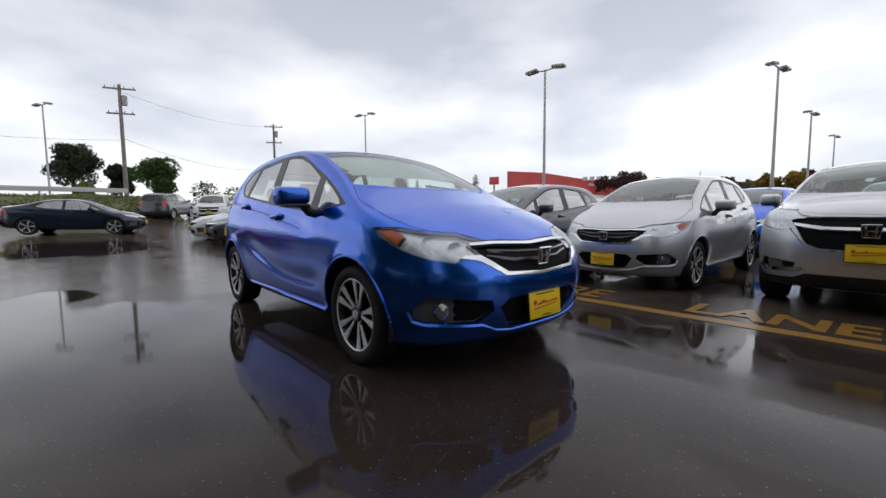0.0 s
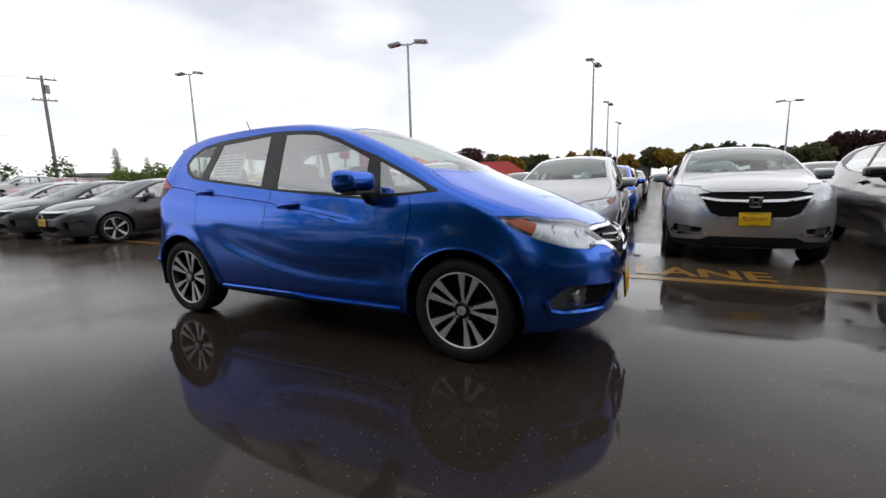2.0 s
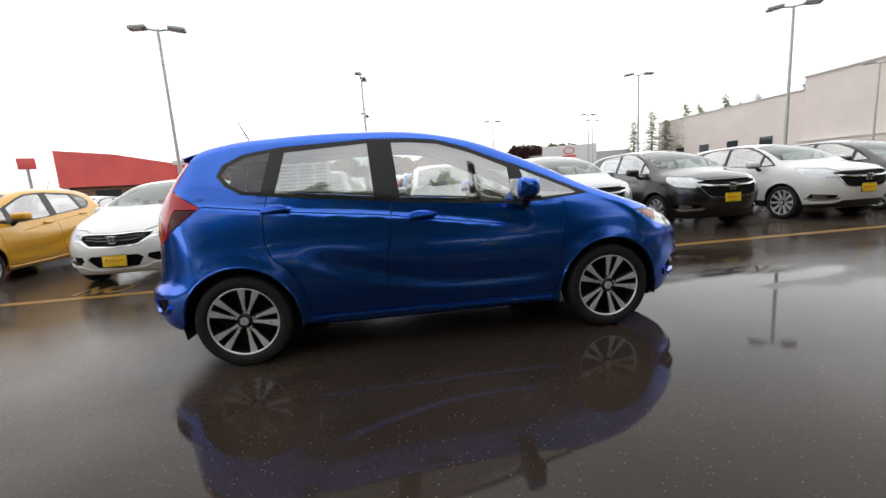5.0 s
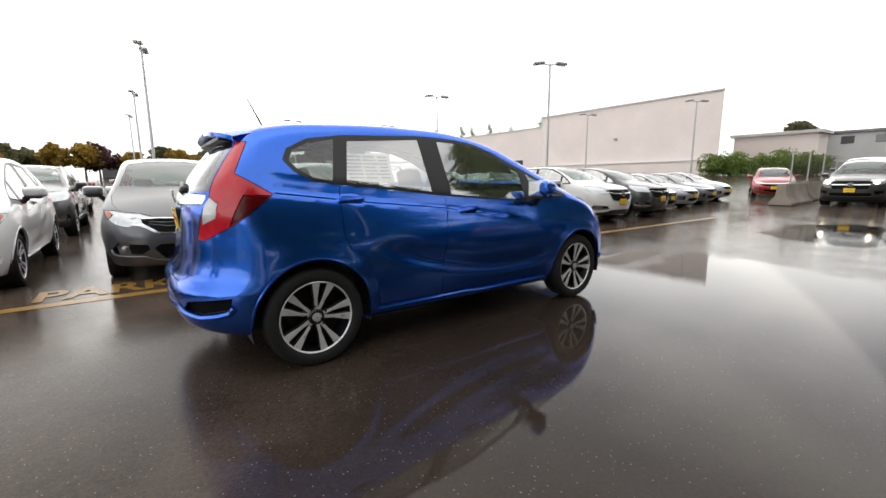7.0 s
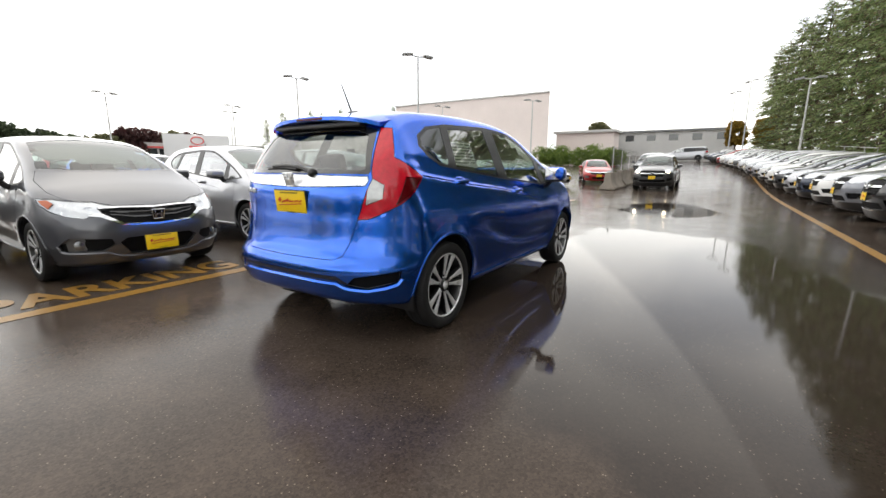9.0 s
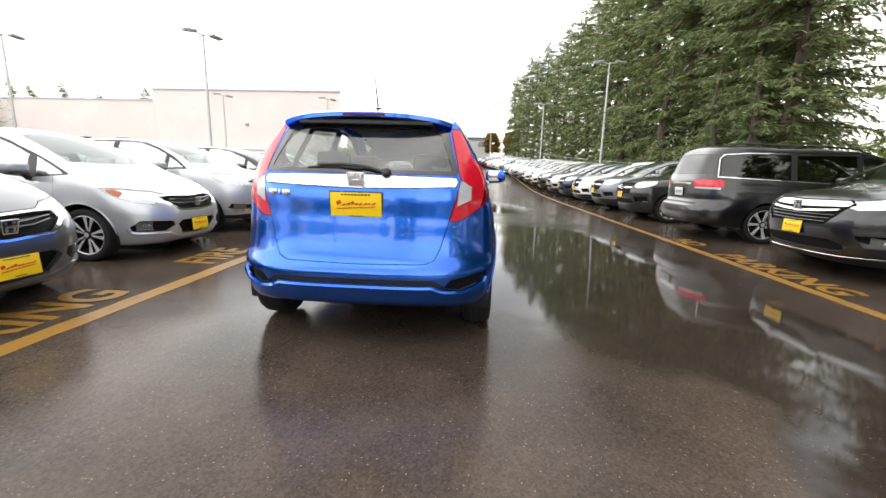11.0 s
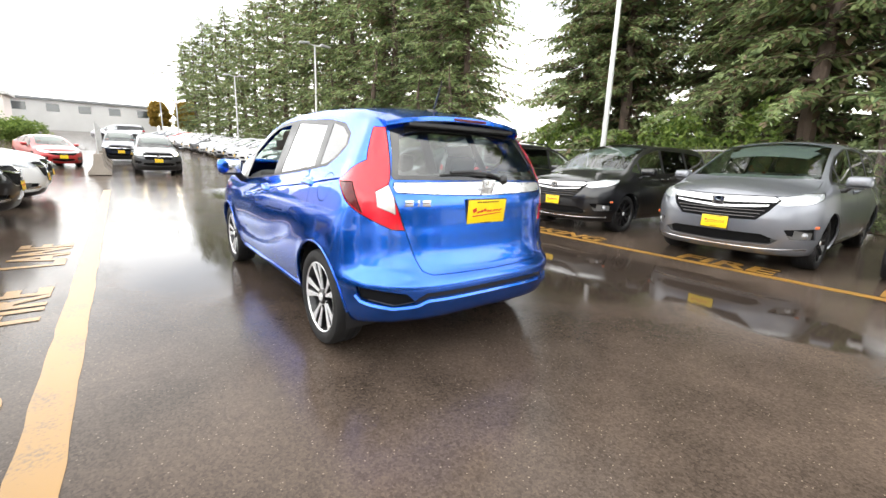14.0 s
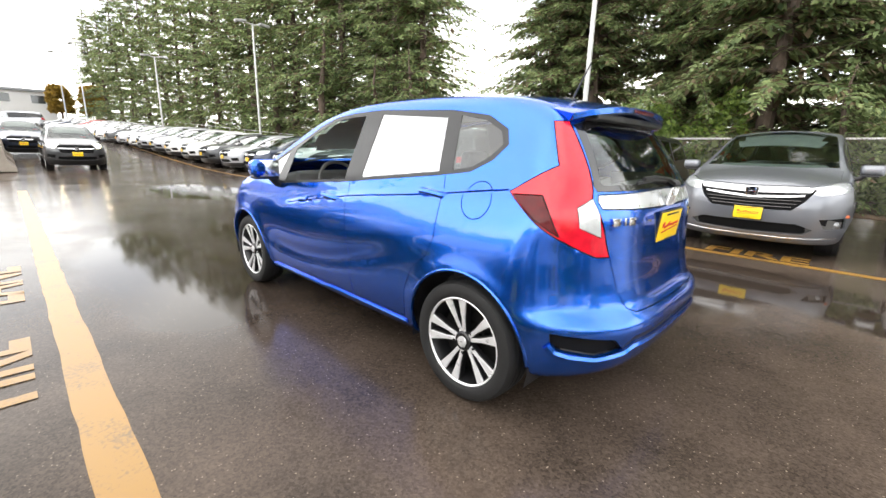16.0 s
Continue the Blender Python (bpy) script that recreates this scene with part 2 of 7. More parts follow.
DARK_ALLOY = material("dark_alloy", (0.007, 0.007, 0.008), 0.35, 0.0, coat=0.15)
STEEL = material("brake_steel", (0.035, 0.034, 0.033), 0.4, 0.9, vary=0.25, scale=30)
CABIN = material("cabin_plastic", (0.10, 0.098, 0.096), 0.65, vary=0.2, scale=8, bump=0.1, bump_scale=220)
HEADLINER = material("headliner_cloth", (0.62, 0.61, 0.58), 0.9, vary=0.06, scale=10, bump=0.1, bump_scale=300)
CLOTH = material("seat_cloth", (0.12, 0.12, 0.125), 0.85, vary=0.25, scale=12, bump=0.25, bump_scale=260)
RED_LENS = material("red_lamp_lens", (0.54, 0.006, 0.022), 0.16, 0.0, coat=0.4, coat_ior=1.4, vary=0.2, scale=30)
DARK_RED = material("dark_red_lens", (0.085, 0.001, 0.003), 0.16, 0.0, coat=0.15, coat_ior=1.4, spec=0.25, vary=0.3, scale=40)
FOG_LENS = material("fog_lamp_lens", (0.16, 0.165, 0.17), 0.1, 0.5, coat=1.0, vary=0.3, scale=40)
CLEAR_LENS = material("clear_lamp_lens", (0.48, 0.495, 0.50), 0.12, 0.15, coat=1.0, vary=0.12, scale=40)
LAMP_BOWL = material("lamp_bowl", (0.85, 0.86, 0.87), 0.14, 0.85, vary=0.12, scale=24)
LAMP_BACK = material("lamp_housing", (0.72, 0.725, 0.74), 0.22, 0.45, vary=0.10, scale=24)
AMBER = material("amber_lens", (0.46, 0.10, 0.03), 0.18, coat=0.5, coat_ior=1.45)
PLATE_YELLOW = material("plate_yellow", (0.83, 0.56, 0.01), 0.4, vary=0.07, scale=20)
PLATE_RED = material("plate_red", (0.5, 0.03, 0.02), 0.5)
PLATE_WHITE = material("plate_white", (0.75, 0.76, 0.76), 0.4, vary=0.05, scale=20)
PAPER = material("sticker_paper", (0.74, 0.75, 0.74), 0.7, vary=0.05, scale=14)
INK = material("sticker_ink", (0.16, 0.17, 0.2), 0.7)
LIGHT_ON = material("lit_headlamp", (0.9, 0.9, 0.85), 0.2, glow=(1.0, 0.82, 0.55), power=4)

SOIL = material("brown_needle_litter", (0.12, 0.078, 0.048), 0.9, vary=0.45, scale=1.1, bump=0.6, bump_scale=18, bump_depth=0.03)
CONCRETE = material("weathered_concrete", (0.30, 0.26, 0.22), 0.8, vary=0.35, scale=1.2, bump=0.35, bump_scale=30)
WALL_PAINT = material("cream_wall_paint", (0.80, 0.715, 0.68), 0.75, vary=0.06, scale=0.35, bump=0.12, bump_scale=8)
ROOF_RED = material("red_metal_roof", (0.78, 0.12, 0.11), 0.45, vary=0.12, scale=0.6)
BRICK = material("brown_brick_wall", (0.24, 0.13, 0.09), 0.8, vary=0.3, scale=1.5, bump=0.3, bump_scale=12)
GREY_WALL = material("pale_grey_wall", (0.55, 0.55, 0.54), 0.7, vary=0.08, scale=0.5)
ROOF_GREY = material("grey_roofing", (0.22, 0.23, 0.24), 0.75, vary=0.2, scale=0.7)
POLE = material("galvanised_pole", (0.50, 0.50, 0.49), 0.45, 0.4, vary=0.15, scale=2.5)
LAMP_HEAD = material("lamp_head_paint", (0.36, 0.36, 0.35), 0.5, 0.2, vary=0.12, scale=4)
WOOD_POLE = material("weathered_pole_wood", (0.26, 0.23, 0.21), 0.85, vary=0.35, scale=3, bump=0.4, bump_scale=25)
WIRE = material("galvanised_wire", (0.19, 0.18, 0.16), 0.55, 0.4)
BARK = material("spruce_bark", (0.10, 0.072, 0.055), 0.9, vary=0.4, scale=3, bump=0.6, bump_scale=22, bump_depth=0.03)
CABLE = material("black_cable", (0.02, 0.02, 0.02), 0.6)
DARK_PANE = material("dark_building_glass", (0.04, 0.05, 0.055), 0.08, coat=0.5)


def leaf_material(name, lo, hi):
    """Foliage: every leaf or spray its own shade, letting some light through."""
    m = bpy.data.materials.new(name)
    m.use_nodes = True
    n, l = m.node_tree.nodes, m.node_tree.links
    g, ramp = n.new("ShaderNodeNewGeometry"), n.new("ShaderNodeValToRGB")
    ramp.color_ramp.elements[0].color, ramp.color_ramp.elements[1].color = (*lo, 1), (*hi, 1)
    l.new(g.outputs["Random Per Island"], ramp.inputs[0])
    b = n["Principled BSDF"]
    b.inputs["Roughness"].default_value = 0.6
    l.new(ramp.outputs[0], b.inputs["Base Color"])
    tr, mix = n.new("ShaderNodeBsdfTranslucent"), n.new("ShaderNodeMixShader")
    l.new(ramp.outputs[0], tr.inputs["Color"])
    mix.inputs[0].default_value = 0.45
    l.new(b.outputs[0], mix.inputs[1])
    l.new(tr.outputs[0], mix.inputs[2])
    l.new(mix.outputs[0], n["Material Output"].inputs["Surface"])
    return m


SPRUCE = leaf_material("spruce_needles", (0.085, 0.135, 0.055), (0.33, 0.40, 0.17))
SPRUCE_DRY = leaf_material("dry_spruce_twigs", (0.11, 0.085, 0.05), (0.27, 0.20, 0.12))
BROADLEAF = leaf_material("broad_leaves", (0.035, 0.075, 0.018), (0.12, 0.19, 0.05))
DARKLEAF = leaf_material("dark_leaves", (0.025, 0.042, 0.02), (0.08, 0.105, 0.05))
SHRUB = leaf_material("shrub_leaves", (0.07, 0.13, 0.025), (0.27, 0.36, 0.08))
AUTUMN = leaf_material("autumn_leaves", (0.20, 0.12, 0.02), (0.42, 0.28, 0.04))
OLIVE = leaf_material("olive_leaves", (0.07, 0.075, 0.03), (0.20, 0.19, 0.09))
MAROON = leaf_material("maroon_leaves", (0.035, 0.012, 0.014), (0.11, 0.045, 0.04))
GRASS = leaf_material("grass_blades", (0.09, 0.11, 0.035), (0.22, 0.23, 0.09))


def road_paint():
    """Worn orange-yellow line paint, rubbed through to the asphalt."""
    m = material("worn_yellow_paint", (0.62, 0.33, 0.07), 0.32)
    n, l = m.node_tree.nodes, m.node_tree.links
    co, a, b2 = n.new("ShaderNodeTexCoord"), n.new("ShaderNodeTexNoise"), n.new("ShaderNodeTexNoise")
    a.inputs["Scale"].default_value, a.inputs["Detail"].default_value = 55, 5
    b2.inputs["Scale"].default_value, b2.inputs["Detail"].default_value = 3.5, 4
    for t in (a, b2):
        l.new(co.outputs["Object"], t.inputs["Vector"])
    add = n.new("ShaderNodeMath")
    add.operation = "ADD"
    l.new(a.outputs["Fac"], add.inputs[0])
    l.new(b2.outputs["Fac"], add.inputs[1])
    ramp = n.new("ShaderNodeValToRGB")
    ramp.color_ramp.elements[0].position, ramp.color_ramp.elements[0].color = 0.34, (0.15, 0.09, 0.036, 1)
    ramp.color_ramp.elements[1].position, ramp.color_ramp.elements[1].color = 0.47, (0.30, 0.158, 0.030, 1)
    half = n.new("ShaderNodeMath")
    half.operation = "MULTIPLY"
    half.inputs[1].default_value = 0.5
    l.new(add.outputs[0], half.inputs[0])
    l.new(half.outputs[0], ramp.inputs[0])
    l.new(ramp.outputs[0], n["Principled BSDF"].inputs["Base Color"])
    return m


ROAD_PAINT = road_paint()


# ---- mesh tools ----
def mesh_of(bm, name, mat, smooth=35):
    me = bpy.data.meshes.new(name)
    bm.normal_update()
    bm.to_mesh(me)
    bm.free()
    if smooth:
        me.shade_smooth()
        me.set_sharp_from_angle(angle=radians(smooth))
    for m in mat if isinstance(mat, (list, tuple)) else [mat]:
        me.materials.append(m)
    return me


def part(name, bm, mat, parent, label="", smooth=35):
    ob = new(name, mesh_of(bm, name, mat, smooth))
    ob.parent = parent
    if label:
        tagged(ob, label)
    return ob


def empty(name, m, label, category, group="", kind=""):
    ob = new(name)
    ob.empty_display_size = 0.2
    ob.matrix_basis = m
    return tagged(ob, label, category, group, kind)


def add_box(bm, c, size, bevel=0.0, rot=None, seg=2):
    r = bmesh.ops.create_cube(bm, size=1)
    vs = r["verts"]
    bmesh.ops.scale(bm, vec=size, verts=vs)
    if bevel:
        es = list({e for v in vs for e in v.link_edges})
        r2 = bmesh.ops.bevel(bm, geom=es, offset=bevel, segments=seg, affect="EDGES", profile=0.6)
        vs = list({v for f in r2["faces"] for v in f.verts} | {v for v in vs if v.is_valid})
    if rot:
        bmesh.ops.rotate(bm, cent=(0, 0, 0), matrix=Euler([radians(a) for a in rot]).to_matrix(), verts=vs)
    bmesh.ops.translate(bm, vec=c, verts=vs)
    return vs


def box(c, size, bevel=0.0, rot=None, seg=2):
    bm = bmesh.new()
    add_box(bm, c, size, bevel, rot, seg)
    return bm


def add_rod(bm, a, b, r1, r2=None, seg=12, caps=True):
    a, b = Vector(a), Vector(b)
    d = b - a
    r = bmesh.ops.create_cone(bm, cap_ends=caps, segments=seg, radius1=r1, radius2=r1 if r2 is None else r2, depth=d.length)
    q = d.to_track_quat("Z", "Y").to_matrix().to_4x4()
    bmesh.ops.transform(bm, matrix=Matrix.Translation((a + b) / 2) @ q, verts=r["verts"])
    return r["verts"]


def rod(a, b, r1, r2=None, seg=12):
    bm = bmesh.new()
    add_rod(bm, a, b, r1, r2, seg)
    return bm


def add_tube(bm, pts, r, seg=8):
    """A bent round bar along points."""
    pts = [Vector(p) for p in pts]
    rings = []
    for i, p in enumerate(pts):
        t = (pts[min(i + 1, len(pts) - 1)] - pts[max(i - 1, 0)]).normalized()
        u = t.cross(Vector((0, 0, 1)))
        u = u.normalized() if u.length > 1e-3 else Vector((1, 0, 0))
        w = u.cross(t).normalized()
        rings.append([bm.verts.new(p + r * (math.cos(2 * math.pi * k / seg) * u + math.sin(2 * math.pi * k / seg) * w)) for k in range(seg)])
    for a, b in zip(rings, rings[1:]):
        for k in range(seg):
            bm.faces.new((a[k], a[(k + 1) % seg], b[(k + 1) % seg], b[k]))
    bm.faces.new(rings[0][::-1])
    bm.faces.new(rings[-1])


def add_lathe(bm, profile, seg=40, axis="y"):
    """Turns (radius, along) pairs round an axis through the origin."""
    rings = []
    for r, h in profile:
        ring = []
        for k in range(seg):
            a = 2 * math.pi * k / seg
            c, s = r * math.cos(a), r * math.sin(a)
            ring.append(bm.verts.new((c, h, s) if axis == "y" else (c, s, h)))
        rings.append(ring)
    for a, b in zip(rings, rings[1:]):
        for k in range(seg):
            bm.faces.new((a[k], a[(k + 1) % seg], b[(k + 1) % seg], b[k]))
    return rings


def add_prism(bm, poly, put, depth, bevel=0.0):
    """A plate: polygon corners (u, v) laid into space by put(u, v, d), d from 0 to depth."""
    lo = [bm.verts.new(put(u, v, 0)) for u, v in poly]
    hi = [bm.verts.new(put(u, v, depth)) for u, v in poly]
    n = len(poly)
    fs = [bm.faces.new(lo[::-1]), bm.faces.new(hi)]
    fs += [bm.faces.new((lo[i], lo[(i + 1) % n], hi[(i + 1) % n], hi[i])) for i in range(n)]
    bmesh.ops.recalc_face_normals(bm, faces=fs)
    if bevel:
        bmesh.ops.bevel(bm, geom=list(fs[1].edges), offset=bevel, segments=2, affect="EDGES")


def curve(*k):
    """A smooth curve through knots x, y, x, y ..., flat beyond its ends."""
    xs, ys = np.array(k[0::2], float), np.array(k[1::2], float)
    d = np.gradient(ys, xs)

    def f(x):
        x = np.clip(np.asarray(x, float), xs[0], xs[-1])
        i = np.clip(np.searchsorted(xs, x) - 1, 0, len(xs) - 2)
        h = xs[i + 1] - xs[i]
        t = (x - xs[i]) / h
        return (ys[i] * (1 + 2 * t) * (1 - t) ** 2 + h * d[i] * t * (1 - t) ** 2 + ys[i + 1] * t * t * (3 - 2 * t) + h * d[i + 1] * t * t * (t - 1))
    return f


def soft(v, w):
    return w * np.log1p(np.exp(np.clip(v / w, -40, 40)))


def step01(v, a, b):
    t = np.clip((v - a) / (b - a), 0, 1)
    return t * t * (3 - 2 * t)


# ---- vehicle bodies: one rounded shell a kind, its panels cut out of it ----
def shell_field(s):
    def field(x, y, z):
        a = np.abs(y)
        belt = s["belt"](x)
        zz = np.minimum(z, belt)
        w = s["wide"](x) - s["bulge"] * ((zz - 0.62) / 0.42) ** 2
        w = w - s["lean"](x) * soft(z - belt, 0.018)
        if "crease" in s:
            zc = s["crease"](x)
            m = step01(x, s["crease_x"][0] - 0.1, s["crease_x"][0] + 0.05) * (1 - step01(x, s["crease_x"][1] - 0.35, s["crease_x"][1]))
            w = w - 0.017 * m * step01(z, zc - 0.012, zc + 0.02) * (1 - 0.6 * step01(z, zc + 0.03, zc + 0.14))
        if "scoop" in s:
            zl = s["scoop"](x)
            m = step01(x, -0.95, -0.4) * (1 - step01(x, 0.65, 0.9))
            w = w - 0.022 * m * np.exp(-(((z - zl) - 0.05) / 0.07) ** 2) * step01(z, zl - 0.02, zl + 0.02)
        for xw in s["axles"]:
            r = np.hypot(x - xw, z - s["hub"])
            w = w + s["flare"] * np.exp(-((r - s["arch"]) / 0.045) ** 2) * (z < belt)
        k = s["round"]
        f = [a - w,
             z - s["top"](x) + s["crown"] * (a / 0.6) ** 2,
             x - s["nose"](z) + s["bow"][0] * (a / 0.8) ** s["bow"][1],
             s["tail"](z) - x + s["bow"][2] * (a / 0.8) ** s["bow"][3],
             s["sill"](x) - z]
        m = np.maximum.reduce(f)
        return m + k * np.log(sum(np.exp(np.clip((v - m) / k, -30, 0)) for v in f))
    return field


def shell_points(s, p, shrink=0.0):
    """Slides points of the bounding box to the shell, along rays from the spine."""
    f = shell_field(s)
    core = np.stack([np.clip(p[:, 0], s["spine"][0], s["spine"][1]), np.zeros(len(p)), np.full(len(p), s["spine"][2])], 1)
    d = p - core
    lo, hi = np.zeros(len(p)), np.full(len(p), 1.25)
    for _ in range(34):
        mid = (lo + hi) / 2
        q = core + d * mid[:, None]
        inside = f(q[:, 0], q[:, 1], q[:, 2]) < -shrink
        lo, hi = np.where(inside, mid, lo), np.where(inside, hi, mid)
    return core + d * lo[:, None]


def half_shell(s, size, shrink=0.0):
    """The shell's left half, y >= 0, as a bmesh of quads."""
    x0, x1, w, h = s["box"]
    nx, ny, nz = max(8, round((x1 - x0) / size)), max(5, round(w / size)), max(6, round(h / size))
    ids, pts, quads = {}, [], []

    def v(i, j, k):
        if (i, j, k) not in ids:
            ids[i, j, k] = len(pts)
            pts.append((x0 + (x1 - x0) * i / nx, w * j / ny, s["box_low"] + (h - s["box_low"]) * k / nz))
        return ids[i, j, k]
    for i in range(nx):
        for k in range(nz):
            quads.append((v(i, ny, k), v(i, ny, k + 1), v(i + 1, ny, k + 1), v(i + 1, ny, k)))
        for j in range(ny):
            quads.append((v(i, j, nz), v(i + 1, j, nz), v(i + 1, j + 1, nz), v(i, j + 1, nz)))
            quads.append((v(i, j, 0), v(i, j + 1, 0), v(i + 1, j + 1, 0), v(i + 1, j, 0)))
    for j in range(ny):
        for k in range(nz):
            quads.append((v(nx, j, k), v(nx, j + 1, k), v(nx, j + 1, k + 1), v(nx, j, k + 1)))
            quads.append((v(0, j, k), v(0, j, k + 1), v(0, j + 1, k + 1), v(0, j + 1, k)))
    q = shell_points(s, np.array(pts, float), shrink)
    bm = bmesh.new()
    vs = [bm.verts.new(c) for c in q]
    for f in quads:
        bm.faces.new([vs[i] for i in f])
    bm.normal_update()
    return bm


VIEWS = {"side": (0, 2), "front": (1, 2), "rear": (1, 2), "top": (0, 1)}


def inside(poly, u, v):
    hit = False
    for (a, b), (c, d) in zip(poly, poly[1:] + poly[:1]):
        if (b > v) != (d > v) and u < (c - a) * (v - b) / (d - b) + a:
            hit = not hit
    return hit


def cut(bm, view, poly, number, only=(0,), where=None):
    """Cuts a panel's outline, seen from the side, front, rear or top, into the shell and gives its faces that number."""
    iu, iv = VIEWS[view]
    us, vs = [p[0] for p in poly], [p[1] for p in poly]
    lo, hi = (min(us) - 0.02, min(vs) - 0.02), (max(us) + 0.02, max(vs) + 0.02)

    def ok(f):
        n, c = f.normal, f.calc_center_median()
        if where and not where(c, n):
            return False
        return {"side": n.y > 0.08, "front": n.x > 0.05, "rear": n.x < -0.05, "top": n.z > 0.1}[view]

    def near(f, a, b):
        fu, fv = [w.co[iu] for w in f.verts], [w.co[iv] for w in f.verts]
        return min(fu) <= b[0] and max(fu) >= a[0] and min(fv) <= b[1] and max(fv) >= a[1]
    cand = [f for f in bm.faces if near(f, lo, hi) and ok(f)]
    for p, q in zip(poly, poly[1:] + poly[:1]):
        a, b = (min(p[0], q[0]) - 1e-4, min(p[1], q[1]) - 1e-4), (max(p[0], q[0]) + 1e-4, max(p[1], q[1]) + 1e-4)
        fs = [f for f in cand if f.is_valid and near(f, a, b)]
        if not fs:
            continue
        no, co = [0, 0, 0], [0, 0, 0]
        no[iu], no[iv] = q[1] - p[1], -(q[0] - p[0])
        co[iu], co[iv] = p
        geom = list({e for f in fs for e in f.edges}) + list({w for f in fs for w in f.verts}) + fs
        r = bmesh.ops.bisect_plane(bm, geom=geom, dist=2e-4, plane_co=co, plane_no=Vector(no).normalized())
        cand = list({f for f in cand if f.is_valid} | {g for g in r["geom"] if isinstance(g, bmesh.types.BMFace)})
    got = []
    for f in cand:
        if f.is_valid and f.material_index in only:
            c = f.calc_center_median()
            if inside(poly, c[iu], c[iv]) and (not where or where(c, f.normal)):
                f.material_index = number
                got.append(f)
    return got


def panel(bm, numbers, sides, groove=0.0, push=0.0, gap=0.0, extra=()):
    """A new bmesh of the shell's faces of those numbers: sides 'l', 'r' or 'lr'; its rim turned in as a shut line, the sheet pushed out."""
    out = bmesh.new()
    src = [f for f in bm.faces if f.material_index in numbers]
    for sgn in [1 if c == "l" else -1 for c in sides]:
        made = {}
        more = [f for f in bm.faces if any(f.material_index == i and (c == "l") == (sgn > 0) for i, c in extra)]
        for f in src + more:
            vs = []
            for v in f.verts:
                if v not in made:
                    made[v] = out.verts.new((v.co.x, sgn * v.co.y, v.co.z))
                vs.append(made[v])
            if len(set(vs)) > 2:
                try:
                    out.faces.new(vs if sgn > 0 else vs[::-1])
                except ValueError:
                    pass
    if len(sides) == 2:
        mid = [v for v in out.verts if abs(v.co.y) < 1e-5]
        bmesh.ops.remove_doubles(out, verts=mid, dist=2e-4)
    out.normal_update()
    if push:
        for v, n in [(v, v.normal.copy()) for v in out.verts]:
            v.co += n * push
    if gap:
        moves = []
        for v in out.verts:
            if v.is_boundary:
                d = sum((f.calc_center_median() for f in v.link_faces), Vector()) / len(v.link_faces) - v.co
                out_d = sum(((e.verts[0].co + e.verts[1].co) / 2 - v.co for e in v.link_edges if not e.is_boundary), Vector())
                d = d + out_d
                d -= v.normal * d.dot(v.normal)
                for e in v.link_edges:
                    if e.is_boundary:
                        t = (e.other_vert(v).co - v.co).normalized()
                        d -= t * d.dot(t) * 0.5
                if d.length > 1e-5:
                    moves.append((v, d.normalized() * gap))
        for v, d in moves:
            v.co += d
    if groove:
        rim = [(v, v.normal.copy()) for v in out.verts if v.is_boundary]
        edges = [e for e in out.edges if e.is_boundary]
        r = bmesh.ops.extrude_edge_only(out, edges=edges)
        new_v = [g for g in r["geom"] if isinstance(g, bmesh.types.BMVert)]
        norm = {}
        for v, n in rim:
            norm[tuple(round(c, 5) for c in v.co)] = n
        for v in new_v:
            v.co -= norm.get(tuple(round(c, 5) for c in v.co), Vector((0, 0, 0))) * groove
    return out


def arc(cx, cz, r, a0, a1, n):
    return [(cx + r * math.cos(radians(a0 + (a1 - a0) * i / n)), cz + r * math.sin(radians(a0 + (a1 - a0) * i / n))) for i in range(n + 1)]


